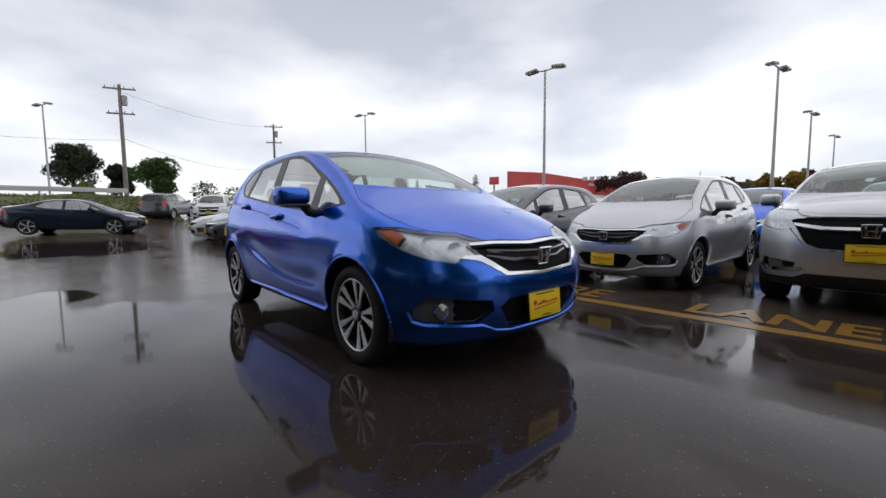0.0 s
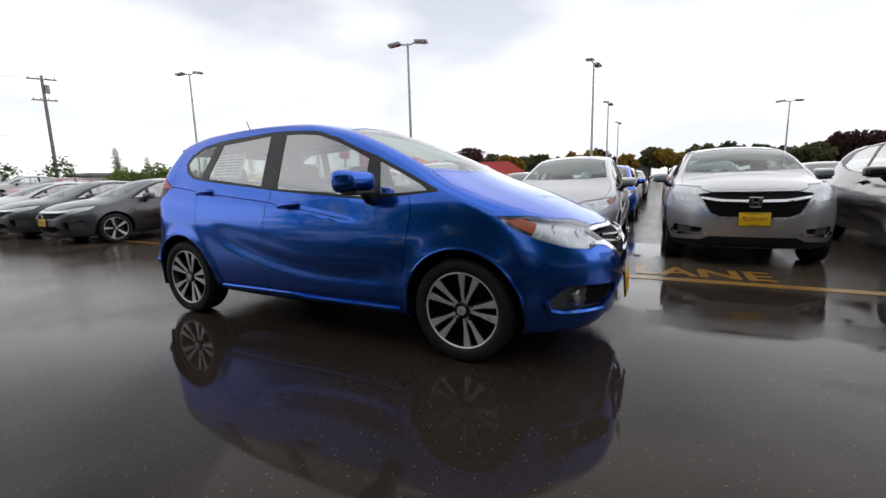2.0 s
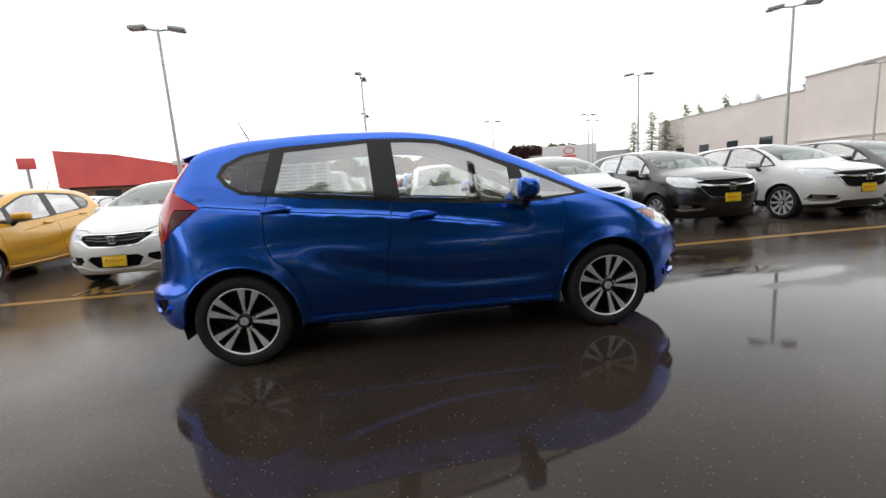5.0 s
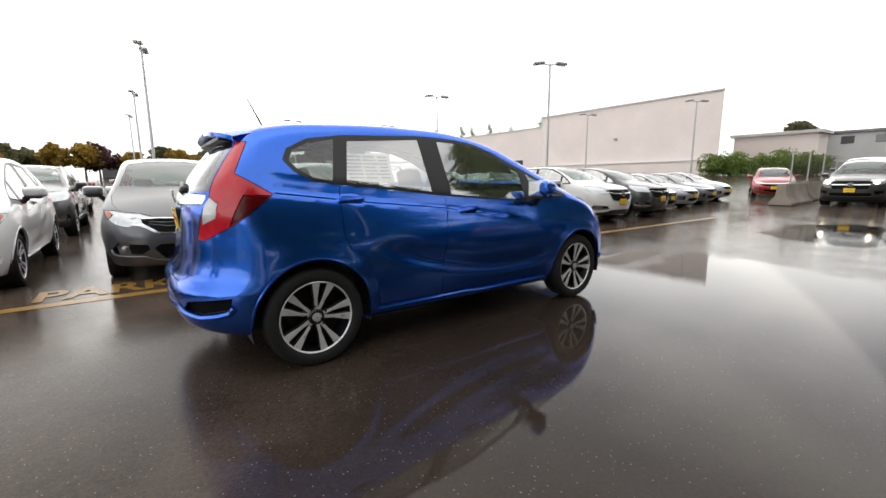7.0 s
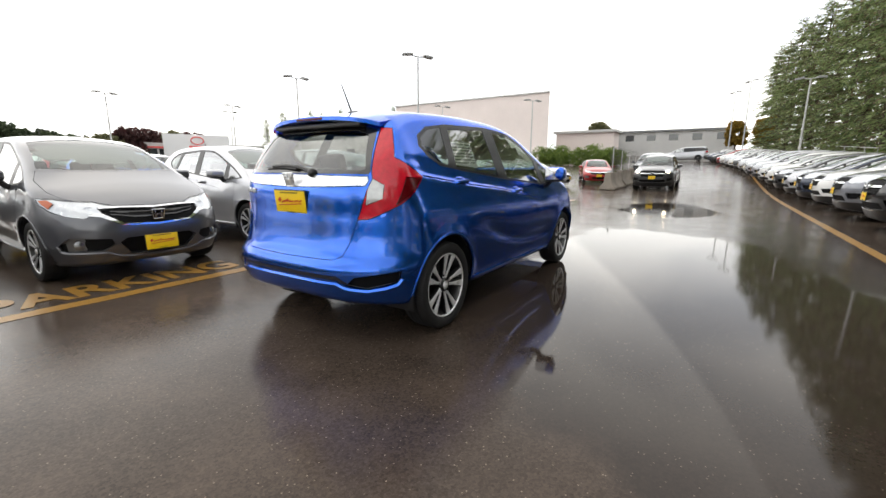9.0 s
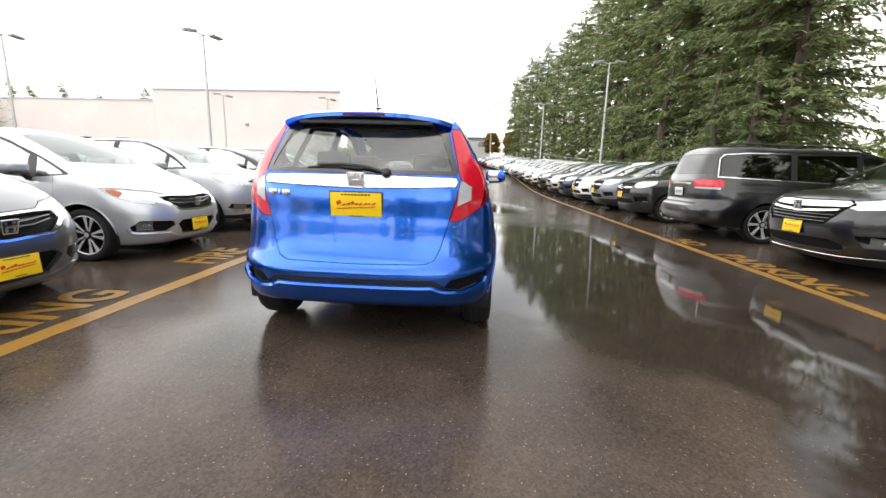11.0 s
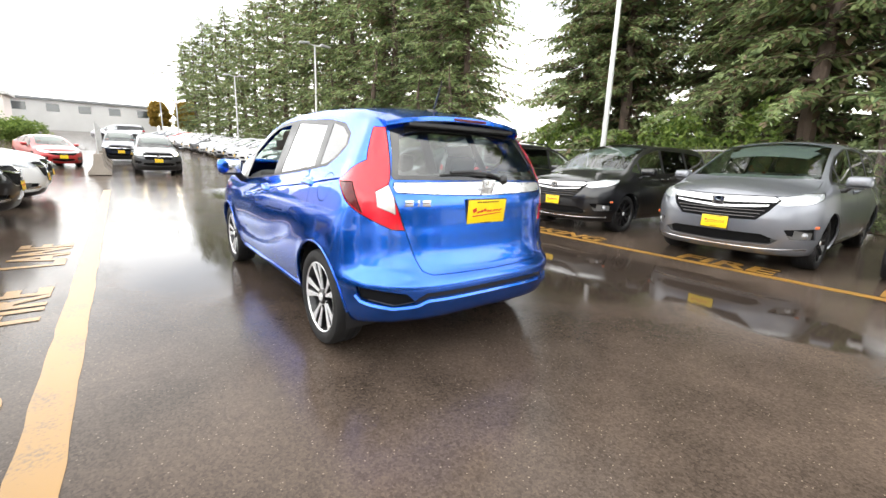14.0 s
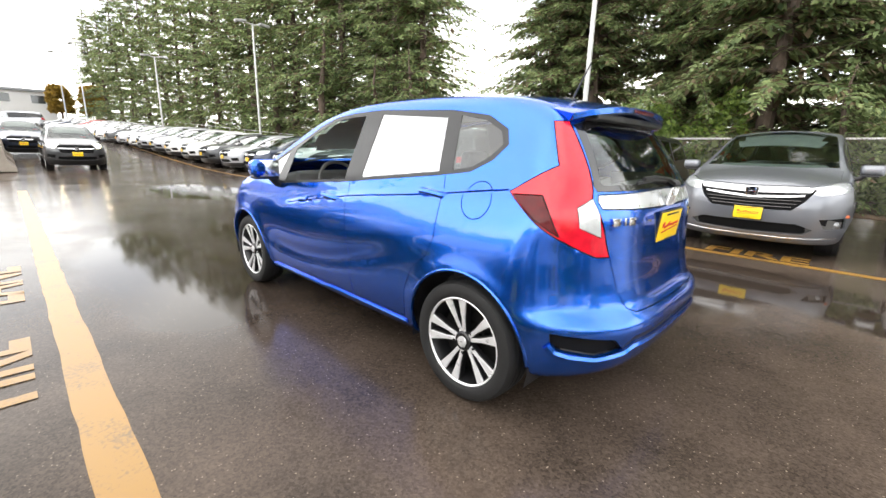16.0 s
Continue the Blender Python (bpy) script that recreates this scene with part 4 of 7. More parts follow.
HATCH = {
    "box": (-2.15, 2.2, 0.95, 1.62), "box_low": 0.1, "spine": (-1.25, 1.35, 0.62),
    "top": curve(-1.62, 1.425, -1.51, 1.46, -1.31, 1.503, -1.0, 1.528, -0.5, 1.540, 0.05, 1.507, 0.4, 1.424, 0.63, 1.336, 0.93, 1.205, 1.12, 1.112, 1.30, 1.040, 1.51, 0.965, 1.73, 0.872, 1.92, 0.772, 2.04, 0.69, 2.15, 0.56),
    "belt": curve(-1.5, 1.16, -1.05, 1.10, -0.2, 1.012, 0.6, 0.948, 1.1, 0.965, 1.6, 0.93, 2.1, 0.80),
    "wide": curve(-2.0, 0.785, -1.7, 0.828, -1.3, 0.843, -0.4, 0.845, 0.6, 0.845, 1.3, 0.848, 1.6, 0.835, 1.9, 0.79, 2.1, 0.72),
    "lean": curve(-1.6, 0.62, -1.2, 0.52, -0.4, 0.42, 0.5, 0.42, 1.0, 0.6, 1.5, 0.9),
    "bulge": 0.075, "crown": 0.045, "round": 0.02, "gap": 0.0032,
    "nose": curve(0.12, 1.90, 0.22, 1.99, 0.32, 2.045, 0.47, 2.075, 0.60, 2.065, 0.72, 2.015, 0.82, 1.93, 0.95, 1.75),
    "tail": curve(0.2, -1.88, 0.32, -1.945, 0.44, -1.975, 0.525, -1.968, 0.565, -1.932, 0.62, -1.912, 0.80, -1.885, 1.0, -1.865, 1.08, -1.83, 1.35, -1.635, 1.45, -1.55),
    "sill": curve(-2.0, 0.29, -1.6, 0.25, -0.9, 0.215, 0.8, 0.2, 1.7, 0.18, 2.1, 0.18),
    "bow": (0.40, 4.0, 0.28, 4.2), "axles": (1.265, -1.265), "hub": 0.305, "arch": 0.362, "flare": 0.012, "tyre": 0.61, "tyre_w": 0.185, "wheel_y": 0.738, "spokes": 5, "rim": "split",
    "crease": curve(-1.5, 1.065, -0.86, 0.985, -0.31, 0.93, 0.2, 0.855, 0.6, 0.79), "crease_x": (-1.45, 0.75),
    "scoop": curve(-0.95, 0.68, -0.43, 0.52, 0.0, 0.43, 0.43, 0.40, 0.9, 0.42),
    "seats": (0.05, -0.82), "dash": 0.90, "cabin": (-1.8, 1.15),
    "panels": [
        ("daylight_trim", "side", [(1.12, 0.985), (0.72, 0.952), (0.60, 0.945), (-0.18, 1.008), (-0.36, 1.028), (-1.03, 1.10), (-1.2, 1.122), (-1.31, 1.18), (-1.365, 1.25), (-1.33, 1.32), (-1.2, 1.385), (-0.96, 1.42), (-0.36, 1.445), (-0.1, 1.435), (0.1, 1.415), (0.3, 1.352), (0.45, 1.285), (0.63, 1.215), (0.85, 1.118), (1.1, 1.0)], ("none",), left_of(0.3)),
        ("front_window", "side", [(-0.19, 1.024), (0.585, 0.962), (0.575, 1.20), (0.43, 1.268), (0.3, 1.325), (0.1, 1.39), (-0.08, 1.41), (-0.22, 1.415)], ("daylight_trim",), left_of(0.3)),
        ("rear_window", "side", [(-0.36, 1.045), (-1.0, 1.115), (-0.935, 1.385), (-0.385, 1.42)], ("daylight_trim",), left_of(0.3)),
        ("front_quarter_pane", "side", [(0.72, 0.972), (1.045, 0.992), (1.0, 1.025), (0.85, 1.095), (0.665, 1.18)], ("daylight_trim",), left_of(0.3)),
        ("rear_quarter_pane", "side", [(-1.09, 1.125), (-1.2, 1.145), (-1.28, 1.19), (-1.335, 1.25), (-1.3, 1.31), (-1.19, 1.365), (-1.025, 1.395)], ("daylight_trim",), left_of(0.3)),
        ("tail_lamp", "side", [(-1.54, 1.352), (-1.583, 1.27), (-1.632, 1.17), (-1.455, 1.055), (-1.66, 0.895), (-1.80, 0.80), (-2.1, 0.79), (-2.1, 1.37)], ("none",), lambda c, n: c.y > 0.25 and c.x < -1.43 and n.z < 0.75),
        ("tailgate", "rear", [(-0.01, 1.43), (0.49, 1.40), (0.530, 1.345), (0.596, 1.075), (0.610, 1.04), (0.575, 0.90), (0.50, 0.64), (0.47, 0.575), (0.42, 0.552), (-0.01, 0.545)], ("none", "tail_lamp"), lambda c, n: c.x < -1.3),
        ("glass_border", "rear", [(-0.01, 1.376), (0.41, 1.365), (0.514, 1.338), (0.587, 1.088), (0.58, 1.070), (-0.01, 1.070)], ("tailgate",), None),
        ("back_glass", "rear", [(-0.01, 1.35), (0.38, 1.34), (0.472, 1.315), (0.553, 1.105), (0.543, 1.092), (-0.01, 1.095)], ("glass_border",), None),
        ("tailgate_chrome", "rear", [(-0.01, 1.064), (0.58, 1.056), (0.592, 1.03), (0.58, 1.0), (0.3, 0.99), (-0.01, 0.982)], ("tailgate",), None),
        ("reverse_lamp", "rear", [(0.600, 1.048), (0.672, 1.005), (0.672, 0.925), (0.590, 0.885)], ("tail_lamp",), None),
        ("tail_lamp_side", "side", [(-1.472, 1.045), (-1.61, 1.05), (-1.645, 0.99), (-1.69, 0.885)], ("tail_lamp",), left_of(0.3)),
        ("rear_vent", "rear", [(0.52, 0.405), (0.575, 0.46), (0.785, 0.49), (0.775, 0.42), (0.63, 0.382)], ("none",), lambda c, n: c.x < -1.3),
        ("rear_strip", "rear", [(-0.01, 0.460), (0.465, 0.460), (0.53, 0.422), (0.515, 0.408), (0.455, 0.434), (-0.01, 0.434)], ("none",), lambda c, n: c.x < -1.3),
        ("headlamp", "side", [(1.47, 0.848), (1.56, 0.785), (1.68, 0.727), (1.82, 0.68), (1.93, 0.66), (1.975, 0.70), (1.94, 0.755), (1.80, 0.812), (1.62, 0.846)], ("none",), lambda c, n: c.y > 0.33),
        ("turn_lens", "side", [(1.525, 0.828), (1.565, 0.80), (1.66, 0.752), (1.675, 0.80), (1.60, 0.834)], ("headlamp",), left_of(0.33)),
        ("grille", "front", [(-0.01, 0.735), (0.28, 0.748), (0.455, 0.745), (0.44, 0.70), (0.30, 0.605), (-0.01, 0.585)], ("none", "headlamp"), lambda c, n: c.x > 1.4),
        ("grille_chrome_low", "front", [(-0.01, 0.585), (0.30, 0.605), (0.44, 0.70), (0.53, 0.70), (0.555, 0.682), (0.465, 0.667), (0.318, 0.58), (-0.01, 0.56)], ("none", "headlamp"), lambda c, n: c.x > 1.4),
        ("grille_chrome_top", "front", [(-0.01, 0.754), (0.30, 0.766), (0.455, 0.762), (0.455, 0.745), (0.28, 0.748), (-0.01, 0.735)], ("none", "headlamp"), lambda c, n: c.x > 1.4),
        ("lower_grille", "front", [(-0.01, 0.455), (0.30, 0.455), (0.36, 0.41), (0.26, 0.28), (-0.01, 0.265)], ("none",), lambda c, n: c.x > 1.4),
        ("fog_pocket", "front", [(0.42, 0.455), (0.70, 0.475), (0.755, 0.40), (0.735, 0.335), (0.49, 0.335), (0.40, 0.40)], ("none",), lambda c, n: c.x > 1.4),
        ("windshield", "top", [(1.13, -0.01), (1.09, 0.35), (0.985, 0.64), (0.63, 0.575), (0.32, 0.53), (0.245, 0.3), (0.225, -0.01)], ("none",), lambda c, n: n.x > 0.15 and c.z > 1.0),
        ("hood", "top", [(1.155, -0.01), (1.115, 0.35), (1.02, 0.66), (1.2, 0.725), (1.5, 0.715), (1.66, 0.66), (1.80, 0.54), (1.90, 0.36), (1.945, -0.01)], ("none",), lambda c, n: n.z > 0.3 and c.z > 0.7),
        ("front_door", "side", [(0.93, 0.98), (0.955, 0.86), (0.92, 0.66), (0.88, 0.45), (0.86, 0.305), (-0.32, 0.295), (-0.31, 0.6), (-0.255, 0.97), (-0.25, 1.03), (0.5, 0.98)], ("none",), left_of(0.4)),
        ("rear_door", "side", [(-0.255, 0.97), (-0.31, 0.6), (-0.32, 0.295), (-0.83, 0.305), (-0.86, 0.48), (-0.93, 0.62), (-1.03, 0.70), (-1.07, 0.80), (-1.075, 0.98), (-1.045, 1.12), (-0.25, 1.03)], ("none",), left_of(0.4)),
        ("crease_groove", "side", [(-1.445, 1.063), (-0.86, 0.989), (-0.31, 0.934), (0.2, 0.859), (0.5, 0.812), (0.5, 0.809), (0.2, 0.845), (-0.31, 0.92), (-0.86, 0.975), (-1.445, 1.052)], ("none", "front_door", "rear_door"), left_of(0.4)),
        ("fuel_door", "side", arc(-1.29, 1.0, 0.085, 0, 360, 18)[:-1], ("none",), left_of(0.4)),
    ],
    "centre": ("tailgate", "glass_border", "back_glass", "tailgate_chrome", "grille", "grille_chrome_low", "grille_chrome_top", "lower_grille", "windshield", "hood", "rear_strip"),
    "blind": ("fuel_door",), "skip": {"fuel_door": "r", "front_window": "l"},
    "panes": ("front_window", "rear_window", "front_quarter_pane", "rear_quarter_pane", "back_glass", "windshield"),
    "sunk": {"front_window": 0.004, "rear_window": 0.004, "front_quarter_pane": 0.003, "rear_quarter_pane": 0.003, "back_glass": 0.004, "glass_border": 0.001, "windshield": 0.003, "daylight_trim": 0.001, "grille": 0.03, "lower_grille": 0.04, "fog_pocket": 0.035, "rear_vent": 0.03, "rear_strip": 0.008, "crease_groove": 0.007},
    "finish": {"daylight_trim": (TRIM, "black window surround"), "front_window": (GLASS, "clear door window"), "rear_window": (GLASS, "lightly tinted door window"), "front_quarter_pane": (GLASS, "small clear pane"), "rear_quarter_pane": (BACK_GLASS, "small tinted pane"),
               "tail_lamp": (RED_LENS, "glossy red tail lamp"), "tail_lamp_side": (DARK_RED, "dark red lamp segment"), "reverse_lamp": (CLEAR_LENS, "clear white reversing lamp"), "glass_border": (GLOSS_BLACK, "black border of the rear window"), "back_glass": (BACK_GLASS, "curved tinted rear window"), "tailgate_chrome": (SATIN, "chrome bar across the tailgate"),
               "rear_vent": (MESH_BLACK, "black mesh vent"), "rear_strip": (TRIM, "black slit"), "headlamp": (LENS, "clear headlamp cover"), "turn_lens": (AMBER, "amber turn lens"), "grille": (MESH_BLACK, "black grille"), "grille_chrome_low": (CHROME, "chrome strip"), "grille_chrome_top": (CHROME, "chrome strip"), "lower_grille": (MESH_BLACK, "black lower grille"), "fog_pocket": (MESH_BLACK, "black fog lamp pocket"), "windshield": (SCREEN, "raked windshield")},
    "extras": [],
}


def hatch_details(car, mat, s):
    # roof spoiler, brake lamp, antenna, wipers
    bm = bmesh.new()
    n = 16
    rows = []
    for i in range(n + 1):
        t = -1 + 2 * i / n
        y = 0.545 * t
        zt = float(s["top"](-1.34)) - 0.045 * (abs(y) / 0.6) ** 2 + 0.003 - 0.022 * t ** 8
        lip = 1.436 - 0.040 * t * t - 0.012 * t ** 8
        rows.append([(-1.34, y, zt), (-1.5, y, 1.474 - 0.045 * t * t - 0.02 * t ** 8), (-1.70 + 0.10 * t ** 4, y * 0.985, lip), (-1.70 + 0.10 * t ** 4, y * 0.98, lip - 0.024), (-1.62 + 0.08 * t ** 4, y * 0.95, lip - 0.042), (-1.50, y * 0.90, 1.395 - 0.05 * t * t)])
    vs = [[bm.verts.new(p) for p in r] for r in rows]
    for a, b in zip(vs, vs[1:]):
        for k in range(5):
            bm.faces.new((a[k], b[k], b[k + 1], a[k + 1]))
    bm.faces.new(vs[0])
    bm.faces.new(vs[-1][::-1])
    bmesh.ops.recalc_face_normals(bm, faces=bm.faces)
    sp = part("spoiler", bm, mat, car)
    part("brake_lamp", box((-1.694, 0, 1.420), (0.016, 0.26, 0.016), 0.004), DARK_RED, sp, "slim dark red brake lamp")
    part("spoiler_underside", box((-1.585, 0, 1.374), (0.15, 0.84, 0.030), 0.008, (0, 6, 0)), TRIM, sp, "black underside of the spoiler")
    bm = bmesh.new()
    add_box(bm, (-1.29, 0, 1.507), (0.08, 0.034, 0.024), 0.008, (0, -8, 0), 2)
    add_rod(bm, (-1.31, 0, 1.52), (-1.395, 0, 1.69), 0.0065, 0.0035, 8)
    part("antenna", bm, TRIM, car, "short black roof antenna")
    bm = bmesh.new()
    add_tube(bm, [(-1.842, -0.16, 1.075), (-1.835, -0.06, 1.105), (-1.826, 0.10, 1.118), (-1.822, 0.24, 1.112)], 0.011, 6)
    add_tube(bm, [(-1.838, -0.02, 1.095), (-1.826, 0.12, 1.105), (-1.818, 0.31, 1.096)], 0.007, 6)
    bmesh.ops.create_icosphere(bm, subdivisions=2, radius=0.03, matrix=Matrix.Translation((-1.838, -0.17, 1.072)))
    part("rear_wiper", bm, TRIM, car, "black rear wiper arm and blade")
    bm = bmesh.new()
    add_tube(bm, [(1.12, 0.46, 1.062), (1.06, 0.22, 1.112), (1.03, -0.05, 1.132)], 0.009, 6)
    add_tube(bm, [(1.13, -0.12, 1.078), (1.08, -0.30, 1.088), (1.03, -0.46, 1.092)], 0.009, 6)
    part("front_wiper", bm, TRIM, car, "black windshield wiper arms")
    # price sheet behind the right rear door pane
    def sheet(u, v, d):
        return (u, -(0.735 - 0.42 * (v - 1.05)) + d, v)
    bm = bmesh.new()
    add_prism(bm, [(-1.0, 1.135), (-0.64, 1.105), (-0.64, 1.30), (-0.985, 1.305)], sheet, 0.002)
    paper = part("price_sheet", bm, PAPER, car, "white paper price sheet behind the window")
    bm = bmesh.new()
    for k in range(7):
        z = 1.285 - 0.023 * k
        for x0, x1 in ((-0.965, -0.86), (-0.845, -0.76 + 0.01 * (k % 3)), (-0.735, -0.665)):
            add_prism(bm, [(x0, z - 0.006), (x1, z - 0.006), (x1, z + 0.004), (x0, z + 0.004)], lambda u, v, d: sheet(u, v, d - 0.003), 0.002)
    tagged(part("print_line", bm, INK, paper), "lines of small print kept as bars", kind="stuff")
    # rolled lips round the wheel arches
    for xw in s["axles"]:
        for sg in (1, -1):
            bm = bmesh.new()
            pts = []
            for a in np.linspace(radians(2), radians(178), 26):
                x, z = xw + (s["arch"] + 0.004) * math.cos(a), s["hub"] + (s["arch"] + 0.004) * math.sin(a)
                pts.append((x, sg * (float(s["wide"](x)) - s["bulge"] * ((z - 0.62) / 0.42) ** 2 + 0.006), z))
            add_tube(bm, pts, 0.009, 8)
            part("arch_lip", bm, mat, car)
    # bright fold along the sill
    for sg in (1, -1):
        bm = bmesh.new()
        add_tube(bm, [(x, sg * (float(s["wide"](x)) - 0.052), 0.262 + 0.012 * (x < 0)) for x in np.linspace(-0.84, 0.84, 12)], 0.013, 8)
        part("sill_fold", bm, mat, car)
    # folds of the bumpers: a lip under the rear slit and vents, a lip under the fog lamps and lower grille
    for name, edge, line, bow, out in (("bumper_lip", "tail", [(0.0, 0.408), (0.25, 0.408), (0.455, 0.408), (0.50, 0.385), (0.535, 0.378), (0.63, 0.368), (0.72, 0.385), (0.765, 0.405), (0.79, 0.45)], (0.28, 4.2), -1), ("front_lip", "nose", [(0.0, 0.25), (0.24, 0.255), (0.36, 0.275), (0.45, 0.315), (0.60, 0.318), (0.70, 0.322), (0.74, 0.34), (0.765, 0.41)], (0.40, 4.0), 1)):
        for sg in (1, -1):
            bm = bmesh.new()
            pts = []
            for (ya, za), (yb, zb) in zip(line, line[1:]):
                for k in range(4):
                    y, z = ya + (yb - ya) * k / 4, za + (zb - za) * k / 4
                    pts.append((float(s[edge](z)) - out * bow[0] * (y / 0.8) ** bow[1] - out * 0.012, sg * y, z))
            add_tube(bm, pts, 0.020, 8)
            part(name, bm, mat, car)
    # headlamp insides
    for sg in (1, -1):
        bm = bmesh.new()
        for x, y, z, r in ((1.865, 0.52, 0.71, 0.055), (1.755, 0.615, 0.745, 0.05)):
            rings = add_lathe(bm, [(r, 0.0), (r * 0.92, 0.02), (r * 0.5, 0.045), (0.01, 0.05)], 24)
            bmesh.ops.transform(bm, matrix=Matrix.Translation((x, sg * y, z)) @ pose(0, 0, 0, 0, 0, 90 if sg > 0 else 90), verts=[v for ring in rings for v in ring])
        part("lamp_bowl", bm, LAMP_BOWL, car, "bright headlamp reflectors")
        bm = bmesh.new()
        rings = add_lathe(bm, [(0.05, -0.01), (0.046, 0.012), (0.03, 0.02), (0.004, 0.024)], 24)
        bmesh.ops.transform(bm, matrix=Matrix.Translation((1.868, sg * 0.625, 0.40)) @ pose(0, 0, 0, 0, 0, -90 + sg * 14), verts=bm.verts)
        part("fog_lamp", bm, FOG_LENS, car, "round fog lamp")
        bm = bmesh.new()
        for i in range(2):
            add_tube(bm, [(2.035 - i * 0.005, 0.0, 0.70 - i * 0.045), (2.018, sg * 0.2, 0.705 - i * 0.045), (1.96, sg * 0.38, 0.715 - i * 0.03)], 0.010, 6)
        part("grille_bar", bm, GLOSS_BLACK, car, "gloss black grille bar")
        # product badge kept as plain bars
        if sg > 0:
            bm = bmesh.new()
            for y, w in ((0.525, 0.05), (0.475, 0.012), (0.43, 0.05)):
                add_box(bm, (float(s["tail"](0.945)) + 0.28 * (y / 0.8) ** 4.2 - 0.004, y, 0.945), (0.008, w, 0.034), 0.002, (0, 0, -9))
            part("badge", bm, CHROME, car, "small chrome badge kept as plain bars")


HATCH["extras"] = [hatch_details, mirrors(0.64, 0.80, 1.055), handles((-0.06, 0.788, 0.905, 0.1), (-1.0, 0.757, 1.005, 0.08)),
                   place_plates((2.085, 0.385, -4), (-1.885, 0.882, 6)), place_emblems((2.065, 0.672, 10, 0.115), (-1.878, 1.03, 12, 0.10))]

hatchback = build_car(HATCH, pose(0, 0, 0), "hatchback_car", "metallic blue five-door hatchback, wet with rain, on the asphalt aisle", "car", BLUE, 0.034)


# ---- ground ----
def rise(x, y):
    """The lot: flat, with slopes up to its far ends."""
    x, y = np.asarray(x, float), np.asarray(y, float)
    return -0.045 * step01(np.abs(y + 1.0), 1.5, 3.2) + 0.055 * soft(x - 19.5, 2.0) + 0.055 * soft(-15.0 - x, 2.0) + 0.03 * soft(y - 14, 2.0)


def ground_mesh():
    bm = bmesh.new()
    xs = np.concatenate([[-900, -300, -120], np.arange(-60, 90, 2.0), [120, 300, 900]])
    ys = np.concatenate([[-900, -300, -100], np.arange(-40, -6, 4.0), np.arange(-6, 6, 0.5), np.arange(6, 80, 4.0), [100, 300, 900]])
    vs = [[bm.verts.new((x, y, float(rise(min(max(x, -60), 90), min(y, 90))))) for y in ys] for x in xs]
    for a, b in zip(vs, vs[1:]):
        for k in range(len(ys) - 1):
            bm.faces.new((a[k], b[k], b[k + 1], a[k + 1]))
    return bm


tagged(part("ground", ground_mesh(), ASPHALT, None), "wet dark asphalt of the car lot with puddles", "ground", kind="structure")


def strip(x0, x1, y0, y1, n):
    """A painted line with slightly ragged edges, lying on the ground."""
    bm = bmesh.new()
    rng = random.Random(7)
    rows = []
    for i in range(n + 1):
        x = x0 + (x1 - x0) * i / n
        rows.append([bm.verts.new((x, y + rng.uniform(-0.006, 0.006), float(rise(x, y)) + 0.004)) for y in (y0, y1)])
    for a, b in zip(rows, rows[1:]):
        bm.faces.new((a[0], b[0], b[1], a[1]))
    return bm


tagged(part("road_line", strip(-16, 12.2, 2.03, 2.20, 150), ROAD_PAINT, None, smooth=0), "worn orange-yellow painted line along the aisle", "road line", kind="structure")
tagged(part("road_line", strip(-14, 60, -4.35, -4.20, 300), ROAD_PAINT, None, smooth=0), "worn orange-yellow painted line along the fence row", "road line", kind="structure")


def ground_word(text, x, y, turn, width, height):
    """A painted word; its first letter starts at x, y; letters stand up away from the aisle."""
    cu = bpy.data.curves.new("word", "FONT")
    cu.body = text
    cu.size = 1.0
    cu.offset = 0.028
    tmp = new("word", cu)
    me = bpy.data.meshes.new_from_object(tmp.evaluated_get(bpy.context.evaluated_depsgraph_get()))
    bpy.data.objects.remove(tmp)
    co = [v.co.copy() for v in me.vertices]
    w, h = max(c.x for c in co), max(c.y for c in co)
    for v in me.vertices:
        v.co = (v.co.x / w * width, v.co.y / h * height, 0)
    me.materials.append(ROAD_PAINT)
    ob = new("painted_word", me)
    ob.matrix_basis = pose(x, y, float(rise(x, y)) + 0.006, 0, 0, turn)
    tagged(ob, "worn yellow painted letters on the asphalt", "road marking", "painted words", "structure")


for text, x, w in (("NO", -4.5, 0.65), ("PARKING", -3.05, 2.14), ("FIRE", 0.2, 0.97), ("LANE", 2.04, 1.36)):
    ground_word(text, x, 2.33, 0, w, 0.48)
for text, x, w in (("NO", 3.75, 0.70), ("PARKING", 2.28, 2.20), ("FIRE", -1.16, 1.15), ("LANE", -3.2, 1.35)):
    ground_word(text, x, -4.41, 180, w, 0.38)


def litter_bed():
    """The brown floor of the wood, gently uneven, from the fence back."""
    bm = bmesh.new()
    rng = random.Random(5)
    xs, ys = np.arange(-60, 111, 3.0), [-10.9, -11.6, -12.7, -15, -19, -23, -30, -45]
    vs = [[bm.verts.new((x, y, float(rise(min(x, 90), y)) + (0.006 if k == 0 else 0.05 + rng.uniform(0, 0.12)))) for k, y in enumerate(ys)] for x in xs]
    for a, b in zip(vs, vs[1:]):
        for k in range(len(ys) - 1):
            bm.faces.new((a[k], a[k + 1], b[k + 1], b[k]))
    return bm


tagged(part("soil_bed", litter_bed(), SOIL, None, smooth=80), "brown soil strewn with dead needles under the conifers", "ground", kind="structure")


# ---- trees and shrubs ----
def leaves_mesh(quads, mat, name):
    """quads: (n, 4, 3) corners -> one mesh of loose leaves."""
    q = np.asarray(quads, np.float32)
    me = bpy.data.meshes.new(name)
    n = len(q)
    me.from_pydata(q.reshape(-1, 3).tolist(), [], np.arange(n * 4).reshape(n, 4).tolist())
    me.materials.append(mat)
    return me


